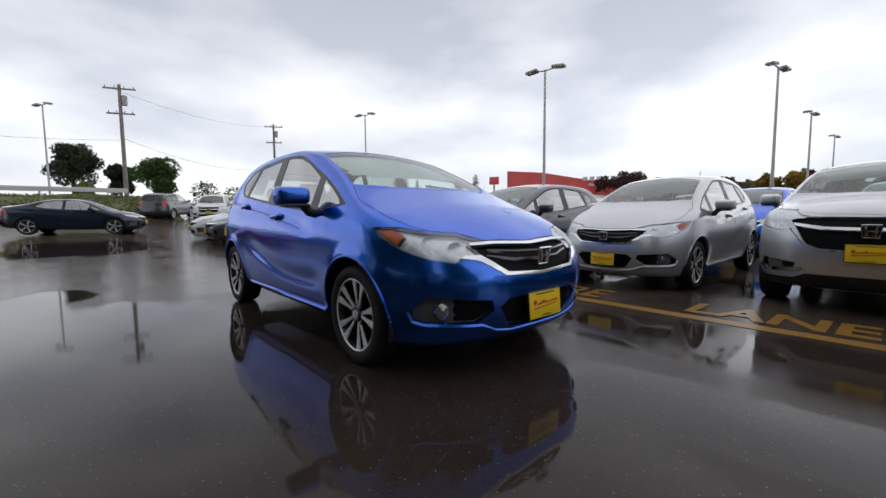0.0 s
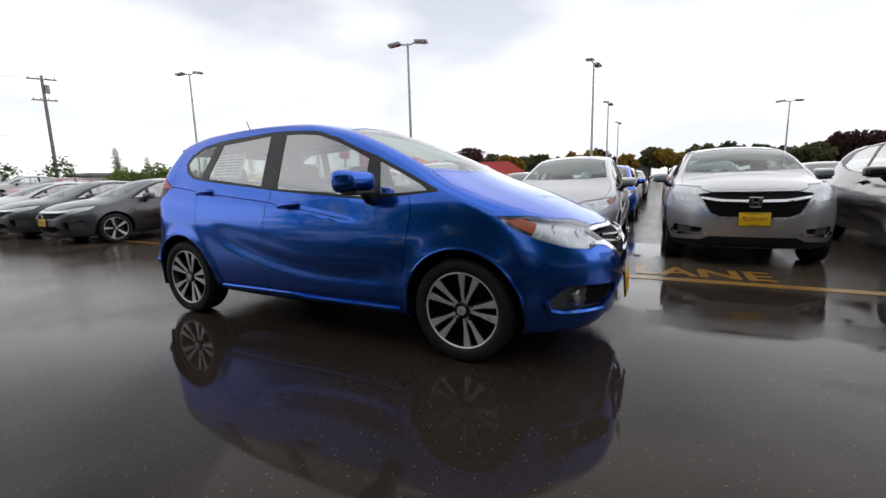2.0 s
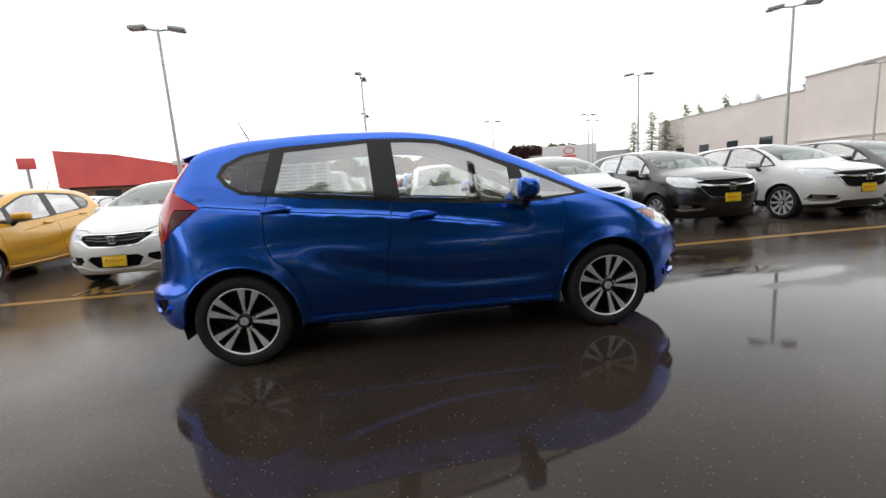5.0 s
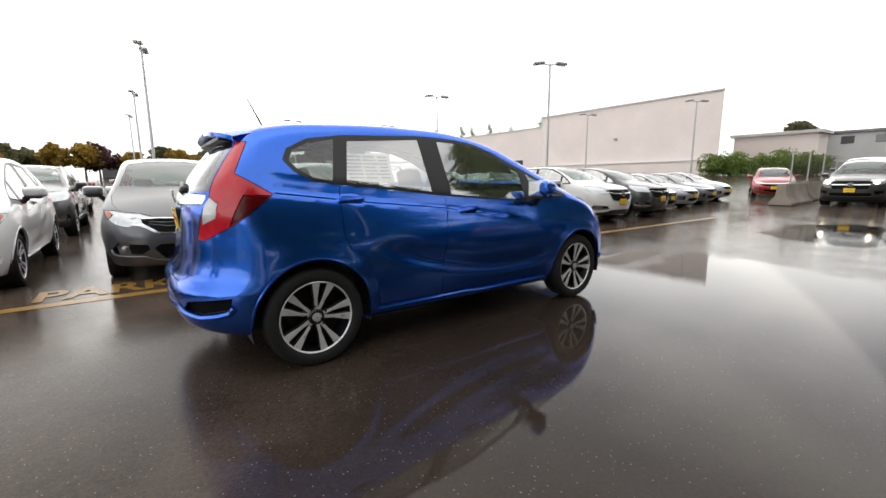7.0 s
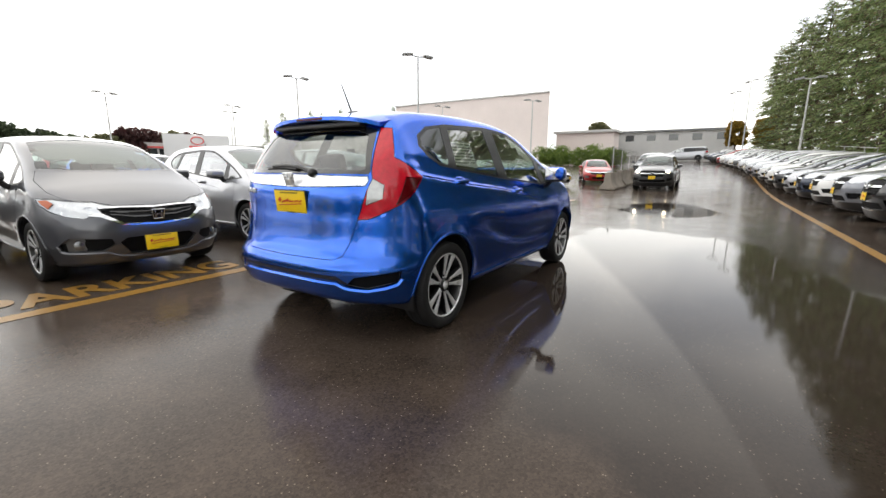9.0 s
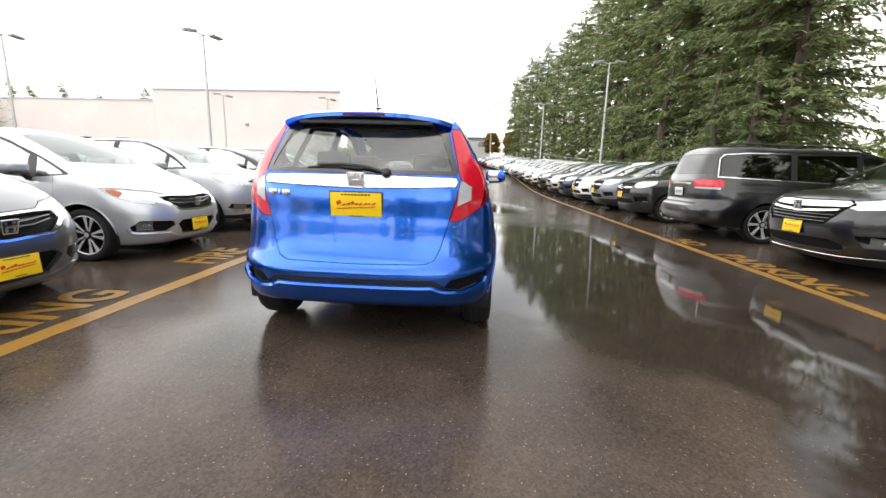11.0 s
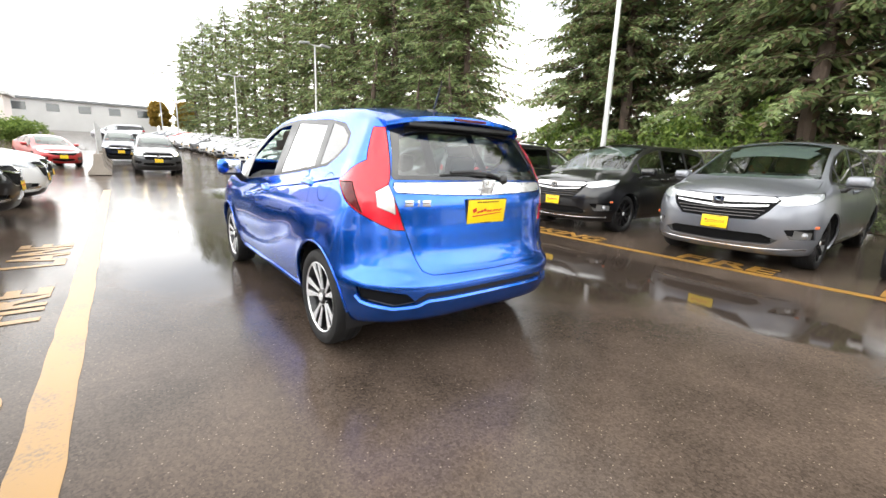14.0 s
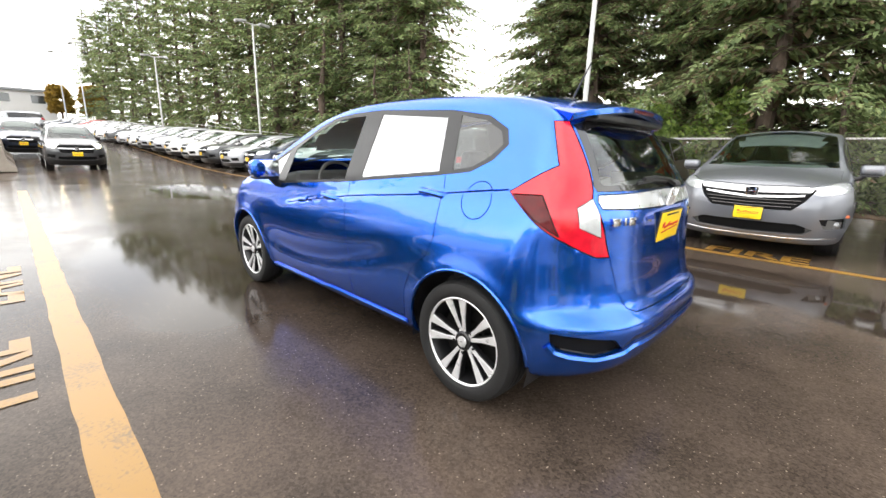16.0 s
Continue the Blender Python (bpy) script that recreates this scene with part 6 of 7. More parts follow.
def diner():
    b = empty("red_roof_building", pose(-20.0, 37.0, 0.6, 0, 0, 28), "brick building with a sloping bright red roof", "building")
    slab("wall", -6, 7, -3, 5, 0, 2.0, BRICK, b, "brown brick wall")
    bm = bmesh.new()
    add_prism(bm, [(-6.5, 0), (7.5, 0), (7.0, 0.4), (-3.0, 2.4), (-6.5, 2.7)], lambda u, v, d: (u, -3.4 + d, 1.9 + v), 8.8)
    part("roof", bm, ROOF_RED, b, "bright red sloping roof", 20)
    bm = bmesh.new()
    add_prism(bm, [(-4.6, 0), (4.6, 0), (2.6, 1.3), (-2.6, 1.3)], lambda u, v, d: (u + 5.5, -5.2 + d, 1.3 + v), 3.2)
    part("porch_roof", bm, ROOF_RED, b, "lower red porch roof", 20)
    for i in range(7):
        part("sign_bar", box((1.0 + i * 0.62, -3.5, 3.55), (0.46, 0.12, 0.36), 0.03), PLATE_WHITE, b, "white sign lettering kept as plain bars", 0)
    for i in range(4):
        part("sign_bar", box((1.6 + i * 0.66, -3.5, 2.95), (0.5, 0.12, 0.28), 0.03), PLATE_WHITE, b, "white sign lettering kept as plain bars", 0)
    for x in (-4.5, -2.2):
        slab("window", x, x + 1.6, -3.06, -2.98, 0.7, 1.6, DARK_PANE, b, "dark window")
    bm = bmesh.new()
    add_rod(bm, (-8.2, -2, 0), (-8.2, -2, 3.4), 0.1, 0.1, 10)
    part("sign_pole", bm, POLE, b, "sign pole")
    slab("sign_box", -8.7, -7.7, -2.15, -1.85, 3.4, 4.2, ROOF_RED, b, "small red box sign", 0.05)


diner()


def showroom():
    b = empty("showroom", pose(32.5, 75.6, 1.7, 0, 0, -22), "pale dealership showroom with a red-marked sign wall", "building")
    slab("wall", -13, 14, 0, 12, 0, 3.4, GREY_WALL, b, "pale grey wall")
    slab("sign_wall", -2, 8, -0.6, 0.2, 0.4, 4.9, PLATE_WHITE, b, "white sign wall")
    slab("red_band", -9, -1, -0.3, 0.0, 2.5, 2.8, ROOF_RED, b, "red entrance band")
    for i in range(5):
        slab("window", -9 + i * 1.6, -7.7 + i * 1.6, -0.08, 0.05, 0.4, 2.4, DARK_PANE, b, "dark showroom window")
    bm = bmesh.new()
    for w, h in ((0.95, 0.62),):
        pts = [(3 + w * math.cos(a), -0.7, 3.9 + h * math.sin(a) + (0.0 if w > 0.5 else -0.02)) for a in np.linspace(0, 2 * math.pi, 25)]
        add_tube(bm, pts, 0.09, 6)
    part("sign_shape", bm, ROOF_RED, b, "red oval sign kept as a plain shape")
    part("sign_bars", box((3, -0.68, 2.85), (2.6, 0.08, 0.34), 0.03), ROOF_RED, b, "red line of sign lettering kept as a bar")


showroom()


# ---- barrier, bank and hedge at the end of the aisle ----
def barrier():
    b = empty("concrete_barrier", pose(0, 0, 0), "stained concrete road barrier with a mesh panel on top", "barrier")
    prof = [(-0.34, 0), (-0.34, 0.10), (-0.16, 0.36), (-0.11, 0.86), (0.11, 0.86), (0.16, 0.36), (0.34, 0.10), (0.34, 0)]
    for i in range(3):
        x0 = 19.2 + i * 3.1
        bm = bmesh.new()
        add_prism(bm, [(u * 1.15, v) for u, v in prof], lambda u, v, d: (x0 + d, 2.45 + u, v + float(rise(x0, 2)) + 0.03), 3.0, 0.02)
        part("barrier_block", bm, CONCRETE, b, "tapered concrete block")
    for x in (20.2, 22.6, 25.0, 27.4):
        part("panel_post", rod((x, 2.45, 0.8), (x, 2.45, 2.3), 0.03, 0.03, 8), POLE, b, "thin steel post")
    quads = []
    for x in np.arange(19.0, 27.4, 0.12):
        for sg in (1, -1):
            xa = x if sg > 0 else x + 1.4
            a, c = np.array([xa, 2.45, 0.85]), np.array([xa + sg * 1.4, 2.45, 2.25])
            n = np.array([sg * 0.005, 0, -0.005])
            quads.append([a - n, a + n, c + n, c - n])
    o = new("mesh_panel", leaves_mesh(quads, WIRE, "mesh_panel"))
    o.parent = b
    tagged(o, "wire mesh panel", kind="stuff")


barrier()
shrub_bank("hedge", [(46.0, 17.0), (46.2, 12.5), (46.6, 7.6), (46.0, 8.0), (47.0, 16.5)], 1.3, 2.5, SHRUB, 1100, "bright green ivy bank by the warehouse", 41, 0.10)


def embankment():
    """A grassy bank that closes the lot behind the dark sedan."""
    bm = bmesh.new()
    prof = [(0, 0), (2.5, 0.55), (5.5, 1.15), (9, 1.35)]
    rows = []
    for y in np.arange(-34, 3.2, 1.2):
        rows.append([bm.verts.new((-27.5 - d - 0.06 * (y + 10), y, float(rise(-27.5 - d, y)) + h + 0.12 * math.sin(y * 0.8 + d) * (h > 0))) for d, h in prof])
    for a, b in zip(rows, rows[1:]):
        for k in range(3):
            bm.faces.new((a[k], a[k + 1], b[k + 1], b[k]))
    bmesh.ops.recalc_face_normals(bm, faces=bm.faces)
    tagged(part("embankment", bm, EARTH, None), "low grassy earth bank at the edge of the lot", "embankment", kind="structure")
    rng = np.random.default_rng(5)
    quads = []
    for _ in range(9000):
        y, d = rng.uniform(-34, 2.6), rng.uniform(0.2, 8.5)
        z = float(rise(-27.5 - d, y)) + np.interp(d, [0, 2.5, 5.5, 9], [0, 0.55, 1.15, 1.35])
        p, h = np.array([-27.5 - d - 0.06 * (y + 10), y, z]), rng.uniform(0.05, 0.16)
        u = rng.normal(0, 0.05, 3) * [1, 1, 0]
        quads.append([p - u, p + u, p + u * 0.3 + [rng.normal(0, 0.08), rng.normal(0, 0.08), h], p - u * 0.3 + [rng.normal(0, 0.08), 0, h]])
    tagged(new("grass", leaves_mesh(quads, GRASS, "grass")), "rough green grass on the bank", "grass", kind="stuff")
    g = empty("guard_rail", pose(0, 0, 0), "long pale guard rail on top of the bank", "guard rail")
    part("rail", box((-37.3, -16, 2.95), (0.12, 34, 0.34), 0.03), GREY_WALL, g, "pale steel rail")
    for y in np.arange(-32, 2, 4):
        part("rail_post", box((-37.4, y, 2.6), (0.12, 0.12, 0.9), 0.01), POLE, g, "short post")


EARTH = material("grassy_earth", (0.12, 0.13, 0.055), 0.9, vary=0.4, scale=1.0, bump=0.5, bump_scale=9)
embankment()


# ---- other kinds of vehicle ----
def windows_of(dlo, panes):
    out = [("daylight_trim", "side", dlo, ("none",), left_of(0.3))]
    return out + [(n, "side", p, ("daylight_trim",), left_of(0.3)) for n, p in panes]


COMMON = {"box_low": 0.1, "bulge": 0.075, "crown": 0.05, "round": 0.025, "flare": 0.014, "seats": (0.1, -0.85), "skip": {}, "blind": (), "rim": "plain", "spokes": 10,
          "centre": ("tailgate", "back_glass", "rear_chrome", "grille", "grille_chrome", "grille_trim", "grille_low", "lower_grille", "windshield", "hood", "rear_strip", "chin"),
          "panes": HATCH["panes"] + ("third_window",),
          "sunk": dict(HATCH["sunk"], third_window=0.004, grille_low=0.02, chin=0.004),
          "finish": dict(HATCH["finish"], grille_chrome=(CHROME, "chrome grille bar"), rear_chrome=(CHROME, "chrome bar"), grille_low=(SATIN, "satin lower grille edge"), grille_trim=(CHROME, "lower chrome grille bar"), third_window=(PRIVACY, "dark tinted window"), chin=(TRIM, "black lower lip"), fog_chrome=(CHROME, "chrome fog lamp bezel"), cladding=(TRIM, "black sill cladding"))}

CROSSOVER = dict(COMMON, **{
    "box": (-2.3, 2.35, 1.0, 1.75), "spine": (-1.35, 1.4, 0.68),
    "top": curve(-2.0, 1.20, -1.85, 1.41, -1.55, 1.51, -0.8, 1.565, -0.1, 1.562, 0.35, 1.50, 0.7, 1.405, 1.05, 1.24, 1.22, 1.155, 1.5, 1.095, 1.85, 1.02, 2.08, 0.92, 2.3, 0.72),
    "belt": curve(-1.6, 1.24, -0.9, 1.14, 0.0, 1.06, 1.0, 1.03, 1.6, 1.02, 2.2, 0.92),
    "wide": curve(-2.1, 0.80, -1.7, 0.855, -1.3, 0.885, 0, 0.88, 1.3, 0.885, 1.8, 0.86, 2.2, 0.78), "lean": curve(-1.7, 0.6, -0.8, 0.45, 0.5, 0.43, 1.1, 0.6, 1.6, 0.9),
    "nose": curve(0.15, 2.02, 0.3, 2.10, 0.5, 2.165, 0.7, 2.175, 0.85, 2.13, 0.97, 2.02, 1.1, 1.75), "tail": curve(0.25, -2.0, 0.45, -2.10, 0.65, -2.09, 0.85, -2.05, 1.0, -2.02, 1.1, -1.98, 1.45, -1.74, 1.58, -1.6),
    "sill": curve(-2.1, 0.32, -0.9, 0.25, 0.9, 0.24, 2.1, 0.22), "bow": (0.34, 3.6, 0.32, 3.2), "axles": (1.305, -1.305), "hub": 0.33, "arch": 0.385, "tyre": 0.665, "tyre_w": 0.215, "wheel_y": 0.765,
    "crease": curve(-1.6, 1.02, -0.6, 0.92, 0.9, 0.80), "crease_x": (-1.6, 1.0), "scoop": curve(-0.95, 0.56, 0.0, 0.46, 0.9, 0.42), "dash": 1.0, "cabin": (-1.9, 1.2), "seats": (0.08, -0.85),
    "panels": windows_of([(1.08, 1.06), (0.6, 1.045), (0.0, 1.075), (-0.9, 1.155), (-1.3, 1.235), (-1.58, 1.33), (-1.35, 1.435), (-0.8, 1.505), (-0.1, 1.52), (0.2, 1.495), (0.5, 1.40), (0.8, 1.255), (1.0, 1.12)],
                         [("front_window", [(0.66, 1.065), (-0.22, 1.10), (-0.22, 1.495), (0.0, 1.495), (0.2, 1.47), (0.5, 1.37), (0.66, 1.295)]), ("rear_window", [(-0.31, 1.105), (-0.88, 1.165), (-1.15, 1.24), (-1.08, 1.42), (-0.75, 1.485), (-0.31, 1.495)]), ("front_quarter_pane", [(0.73, 1.07), (1.0, 1.085), (0.9, 1.155), (0.73, 1.25)])]) + [
        ("tail_lamp", "side", [(-1.55, 1.12), (-1.75, 0.92), (-2.2, 0.88), (-2.2, 1.16)], ("none",), left_of(0.42)),
        ("back_glass", "rear", [(-0.01, 1.47), (0.52, 1.45), (0.62, 1.16), (-0.01, 1.15)], ("none",), lambda c, n: c.x < -1.4),
        ("rear_chrome", "rear", [(-0.01, 1.02), (0.45, 1.02), (0.45, 0.985), (-0.01, 0.985)], ("none",), lambda c, n: c.x < -1.4),
        ("headlamp", "side", [(1.48, 1.01), (1.58, 0.90), (1.78, 0.815), (2.02, 0.78), (2.11, 0.82), (2.05, 0.905), (1.85, 0.98)], ("none",), left_of(0.42)),
        ("grille", "front", [(-0.01, 0.905), (0.42, 0.91), (0.56, 0.885), (0.50, 0.79), (0.43, 0.66), (0.34, 0.62), (-0.01, 0.605)], ("none", "headlamp"), lambda c, n: c.x > 1.5),
        ("grille_chrome", "front", [(-0.01, 0.815), (0.30, 0.821), (0.545, 0.858), (0.54, 0.828), (0.32, 0.788), (-0.01, 0.778)], ("grille",), None),
        ("grille_low", "front", [(-0.01, 0.597), (0.345, 0.612), (0.437, 0.655), (0.55, 0.80), (0.565, 0.80), (0.447, 0.645), (0.35, 0.60), (-0.01, 0.585)], ("none",), lambda c, n: c.x > 1.5),
        ("fog_pocket", "front", [(0.50, 0.47), (0.80, 0.50), (0.82, 0.43), (0.74, 0.40), (0.52, 0.42)], ("none",), lambda c, n: c.x > 1.3),
        ("fog_chrome", "front", [(0.44, 0.425), (0.52, 0.42), (0.74, 0.40), (0.82, 0.43), (0.84, 0.40), (0.76, 0.36), (0.48, 0.38)], ("none",), lambda c, n: c.x > 1.3),
        ("chin", "front", [(-0.01, 0.37), (0.42, 0.37), (0.52, 0.32), (0.86, 0.30), (0.86, 0.15), (-0.01, 0.15)], ("none",), lambda c, n: c.x > 1.3),
        ("windshield", "top", [(1.24, -0.01), (1.19, 0.35), (1.07, 0.68), (0.65, 0.60), (0.33, 0.54), (0.26, 0.3), (0.24, -0.01)], ("none",), lambda c, n: n.x > 0.15 and c.z > 1.1),
        ("hood", "top", [(1.27, -0.01), (1.22, 0.35), (1.10, 0.70), (1.5, 0.72), (1.75, 0.68), (1.92, 0.55), (2.02, 0.3), (2.05, -0.01)], ("none",), lambda c, n: n.z > 0.3 and c.z > 0.8),
        ("front_door", "side", [(0.95, 1.06), (0.96, 0.86), (0.90, 0.45), (0.88, 0.36), (-0.33, 0.36), (-0.32, 0.6), (-0.27, 1.0), (-0.26, 1.1), (0.5, 1.06)], ("none",), left_of(0.4)),
        ("rear_door", "side", [(-0.26, 1.1), (-0.27, 1.0), (-0.32, 0.6), (-0.33, 0.36), (-0.84, 0.36), (-0.92, 0.6), (-1.1, 0.76), (-1.15, 1.0), (-1.05, 1.2)], ("none",), left_of(0.4)),
        ("cladding", "side", [(0.93, 0.355), (-0.93, 0.355), (-0.93, 0.2), (0.93, 0.2)], ("none",), left_of(0.4))],
    "extras": [mirrors(0.72, 0.85, 1.11), handles((-0.08, 0.825, 0.97, 0.05)), place_plates((2.19, 0.59, -3), (-2.09, 0.86, 8)), place_emblems((2.172, 0.785, 5, 0.13), (-2.05, 1.06, 10, 0.10))]})

MINIVAN = dict(COMMON, **{
    "box": (-2.85, 2.7, 1.1, 1.9), "spine": (-1.9, 1.7, 0.75),
    "top": curve(-2.62, 1.30, -2.5, 1.56, -2.2, 1.66, -1.2, 1.725, -0.3, 1.73, 0.3, 1.69, 0.7, 1.585, 1.1, 1.40, 1.45, 1.225, 1.62, 1.15, 1.9, 1.09, 2.2, 1.02, 2.42, 0.92, 2.65, 0.70),
    "belt": curve(-2.4, 1.18, -1.0, 1.12, 0.6, 1.06, 1.4, 1.06, 2.0, 1.03, 2.6, 0.9),
    "wide": curve(-2.6, 0.90, -2.2, 0.965, -1.5, 0.99, 0, 0.99, 1.5, 0.985, 2.1, 0.95, 2.5, 0.86), "lean": curve(-2.3, 0.40, -0.8, 0.36, 0.5, 0.38, 1.2, 0.55, 1.9, 0.8),
    "nose": curve(0.15, 2.32, 0.3, 2.42, 0.5, 2.48, 0.7, 2.49, 0.86, 2.44, 0.98, 2.33, 1.12, 2.05), "tail": curve(0.25, -2.5, 0.45, -2.62, 0.68, -2.61, 0.8, -2.56, 1.05, -2.54, 1.2, -2.50, 1.55, -2.36, 1.7, -2.25),
    "sill": curve(-2.6, 0.30, -0.9, 0.22, 1.2, 0.21, 2.5, 0.20), "bow": (0.25, 4.0, 0.20, 4.0), "axles": (1.5, -1.5), "hub": 0.345, "arch": 0.40, "tyre": 0.70, "tyre_w": 0.235, "wheel_y": 0.815,
    "crease": curve(-2.3, 0.98, -0.6, 0.95, 0.9, 0.90), "crease_x": (-2.3, 1.2), "dash": 1.06, "cabin": (-2.45, 1.6), "seats": (0.45, -0.55, -1.5), "spokes": 10, "rim": "dark",
    "panels": windows_of([(1.42, 1.10), (0.8, 1.075), (-1.0, 1.13), (-2.30, 1.175), (-2.36, 1.25), (-2.2, 1.50), (-1.8, 1.565), (-0.3, 1.61), (0.3, 1.585), (0.75, 1.47), (1.1, 1.30), (1.35, 1.16)],
                         [("front_window", [(0.95, 1.10), (0.08, 1.11), (0.10, 1.585), (0.3, 1.565), (0.72, 1.455), (0.95, 1.345)]), ("rear_window", [(0.0, 1.115), (-1.02, 1.145), (-1.0, 1.575), (0.0, 1.59)]), ("third_window", [(-1.12, 1.15), (-2.20, 1.20), (-2.10, 1.49), (-1.75, 1.54), (-1.10, 1.57)]), ("front_quarter_pane", [(1.03, 1.11), (1.32, 1.13), (1.2, 1.215), (1.03, 1.305)])]) + [
        ("tail_lamp", "rear", [(0.44, 1.10), (0.44, 0.985), (0.62, 0.955), (1.05, 0.97), (1.05, 1.22), (0.80, 1.19), (0.60, 1.13)], ("none",), lambda c, n: c.x < -2.25),
        ("back_glass", "rear", [(-0.01, 1.60), (0.66, 1.57), (0.76, 1.22), (-0.01, 1.21)], ("none",), lambda c, n: c.x < -1.9),
        ("rear_chrome", "rear", [(-0.01, 1.06), (0.36, 1.06), (0.36, 1.015), (-0.01, 1.015)], ("none",), lambda c, n: c.x < -1.9),
        ("rear_strip", "rear", [(-0.01, 0.50), (0.62, 0.50), (0.58, 0.42), (-0.01, 0.41)], ("none",), lambda c, n: c.x < -1.9),
        ("headlamp", "side", [(1.72, 1.0), (1.85, 0.93), (2.1, 0.86), (2.33, 0.83), (2.39, 0.875), (2.33, 0.93), (2.0, 0.99)], ("none",), left_of(0.45)),
        ("grille", "front", [(-0.01, 0.925), (0.55, 0.94), (0.62, 0.90), (0.54, 0.76), (0.43, 0.645), (-0.01, 0.625)], ("none", "headlamp"), lambda c, n: c.x > 1.8),
        ("grille_chrome", "front", [(-0.01, 0.915), (0.54, 0.93), (0.60, 0.90), (0.575, 0.865), (0.40, 0.855), (-0.01, 0.835)], ("grille",), None),
        ("grille_trim", "front", [(-0.01, 0.80), (0.36, 0.825), (0.53, 0.84), (0.52, 0.815), (0.36, 0.795), (-0.01, 0.77)], ("grille",), None),
        ("lower_grille", "front", [(-0.01, 0.47), (0.50, 0.475), (0.66, 0.41), (0.58, 0.345), (-0.01, 0.325)], ("none",), lambda c, n: c.x > 1.8),
        ("fog_pocket", "front", [(0.70, 0.545), (0.93, 0.565), (0.94, 0.43), (0.76, 0.42)], ("none",), lambda c, n: c.x > 1.5),
        ("grille_low", "front", [(-0.01, 0.285), (0.88, 0.31), (0.88, 0.29), (-0.01, 0.265)], ("none",), lambda c, n: c.x > 1.5),
        ("windshield", "top", [(1.63, -0.01), (1.57, 0.4), (1.42, 0.76), (0.85, 0.68), (0.42, 0.62), (0.34, 0.3), (0.32, -0.01)], ("none",), lambda c, n: n.x > 0.15 and c.z > 1.1),
        ("hood", "top", [(1.66, -0.01), (1.60, 0.4), (1.46, 0.80), (1.8, 0.80), (2.05, 0.76), (2.25, 0.6), (2.36, 0.3), (2.39, -0.01)], ("none",), lambda c, n: n.z > 0.3 and c.z > 0.8),
        ("front_door", "side", [(1.15, 1.09), (1.16, 0.8), (1.10, 0.40), (1.05, 0.34), (0.02, 0.34), (0.03, 1.12)], ("none",), left_of(0.4)),
        ("rear_door", "side", [(0.03, 1.12), (0.02, 0.34), (-0.98, 0.34), (-1.06, 0.6), (-1.12, 0.8), (-1.08, 1.14)], ("none",), left_of(0.4))],
    "finish": dict(COMMON["finish"], rear_window=(PRIVACY, "dark tinted sliding door window"), back_glass=(PRIVACY, "dark rear window"), front_window=(GLASS, "clear door window")),
    "extras": [lambda car, mat, s: van_details(car, mat, s), mirrors(1.08, 0.95, 1.14, None, True, 1.15), handles((0.14, 0.935, 0.99, 0.0), (-0.10, 0.93, 0.99, 0.0)), place_plates((2.505, 0.575, -3), None), place_emblems((2.475, 0.85, 5, 0.14), None)]})

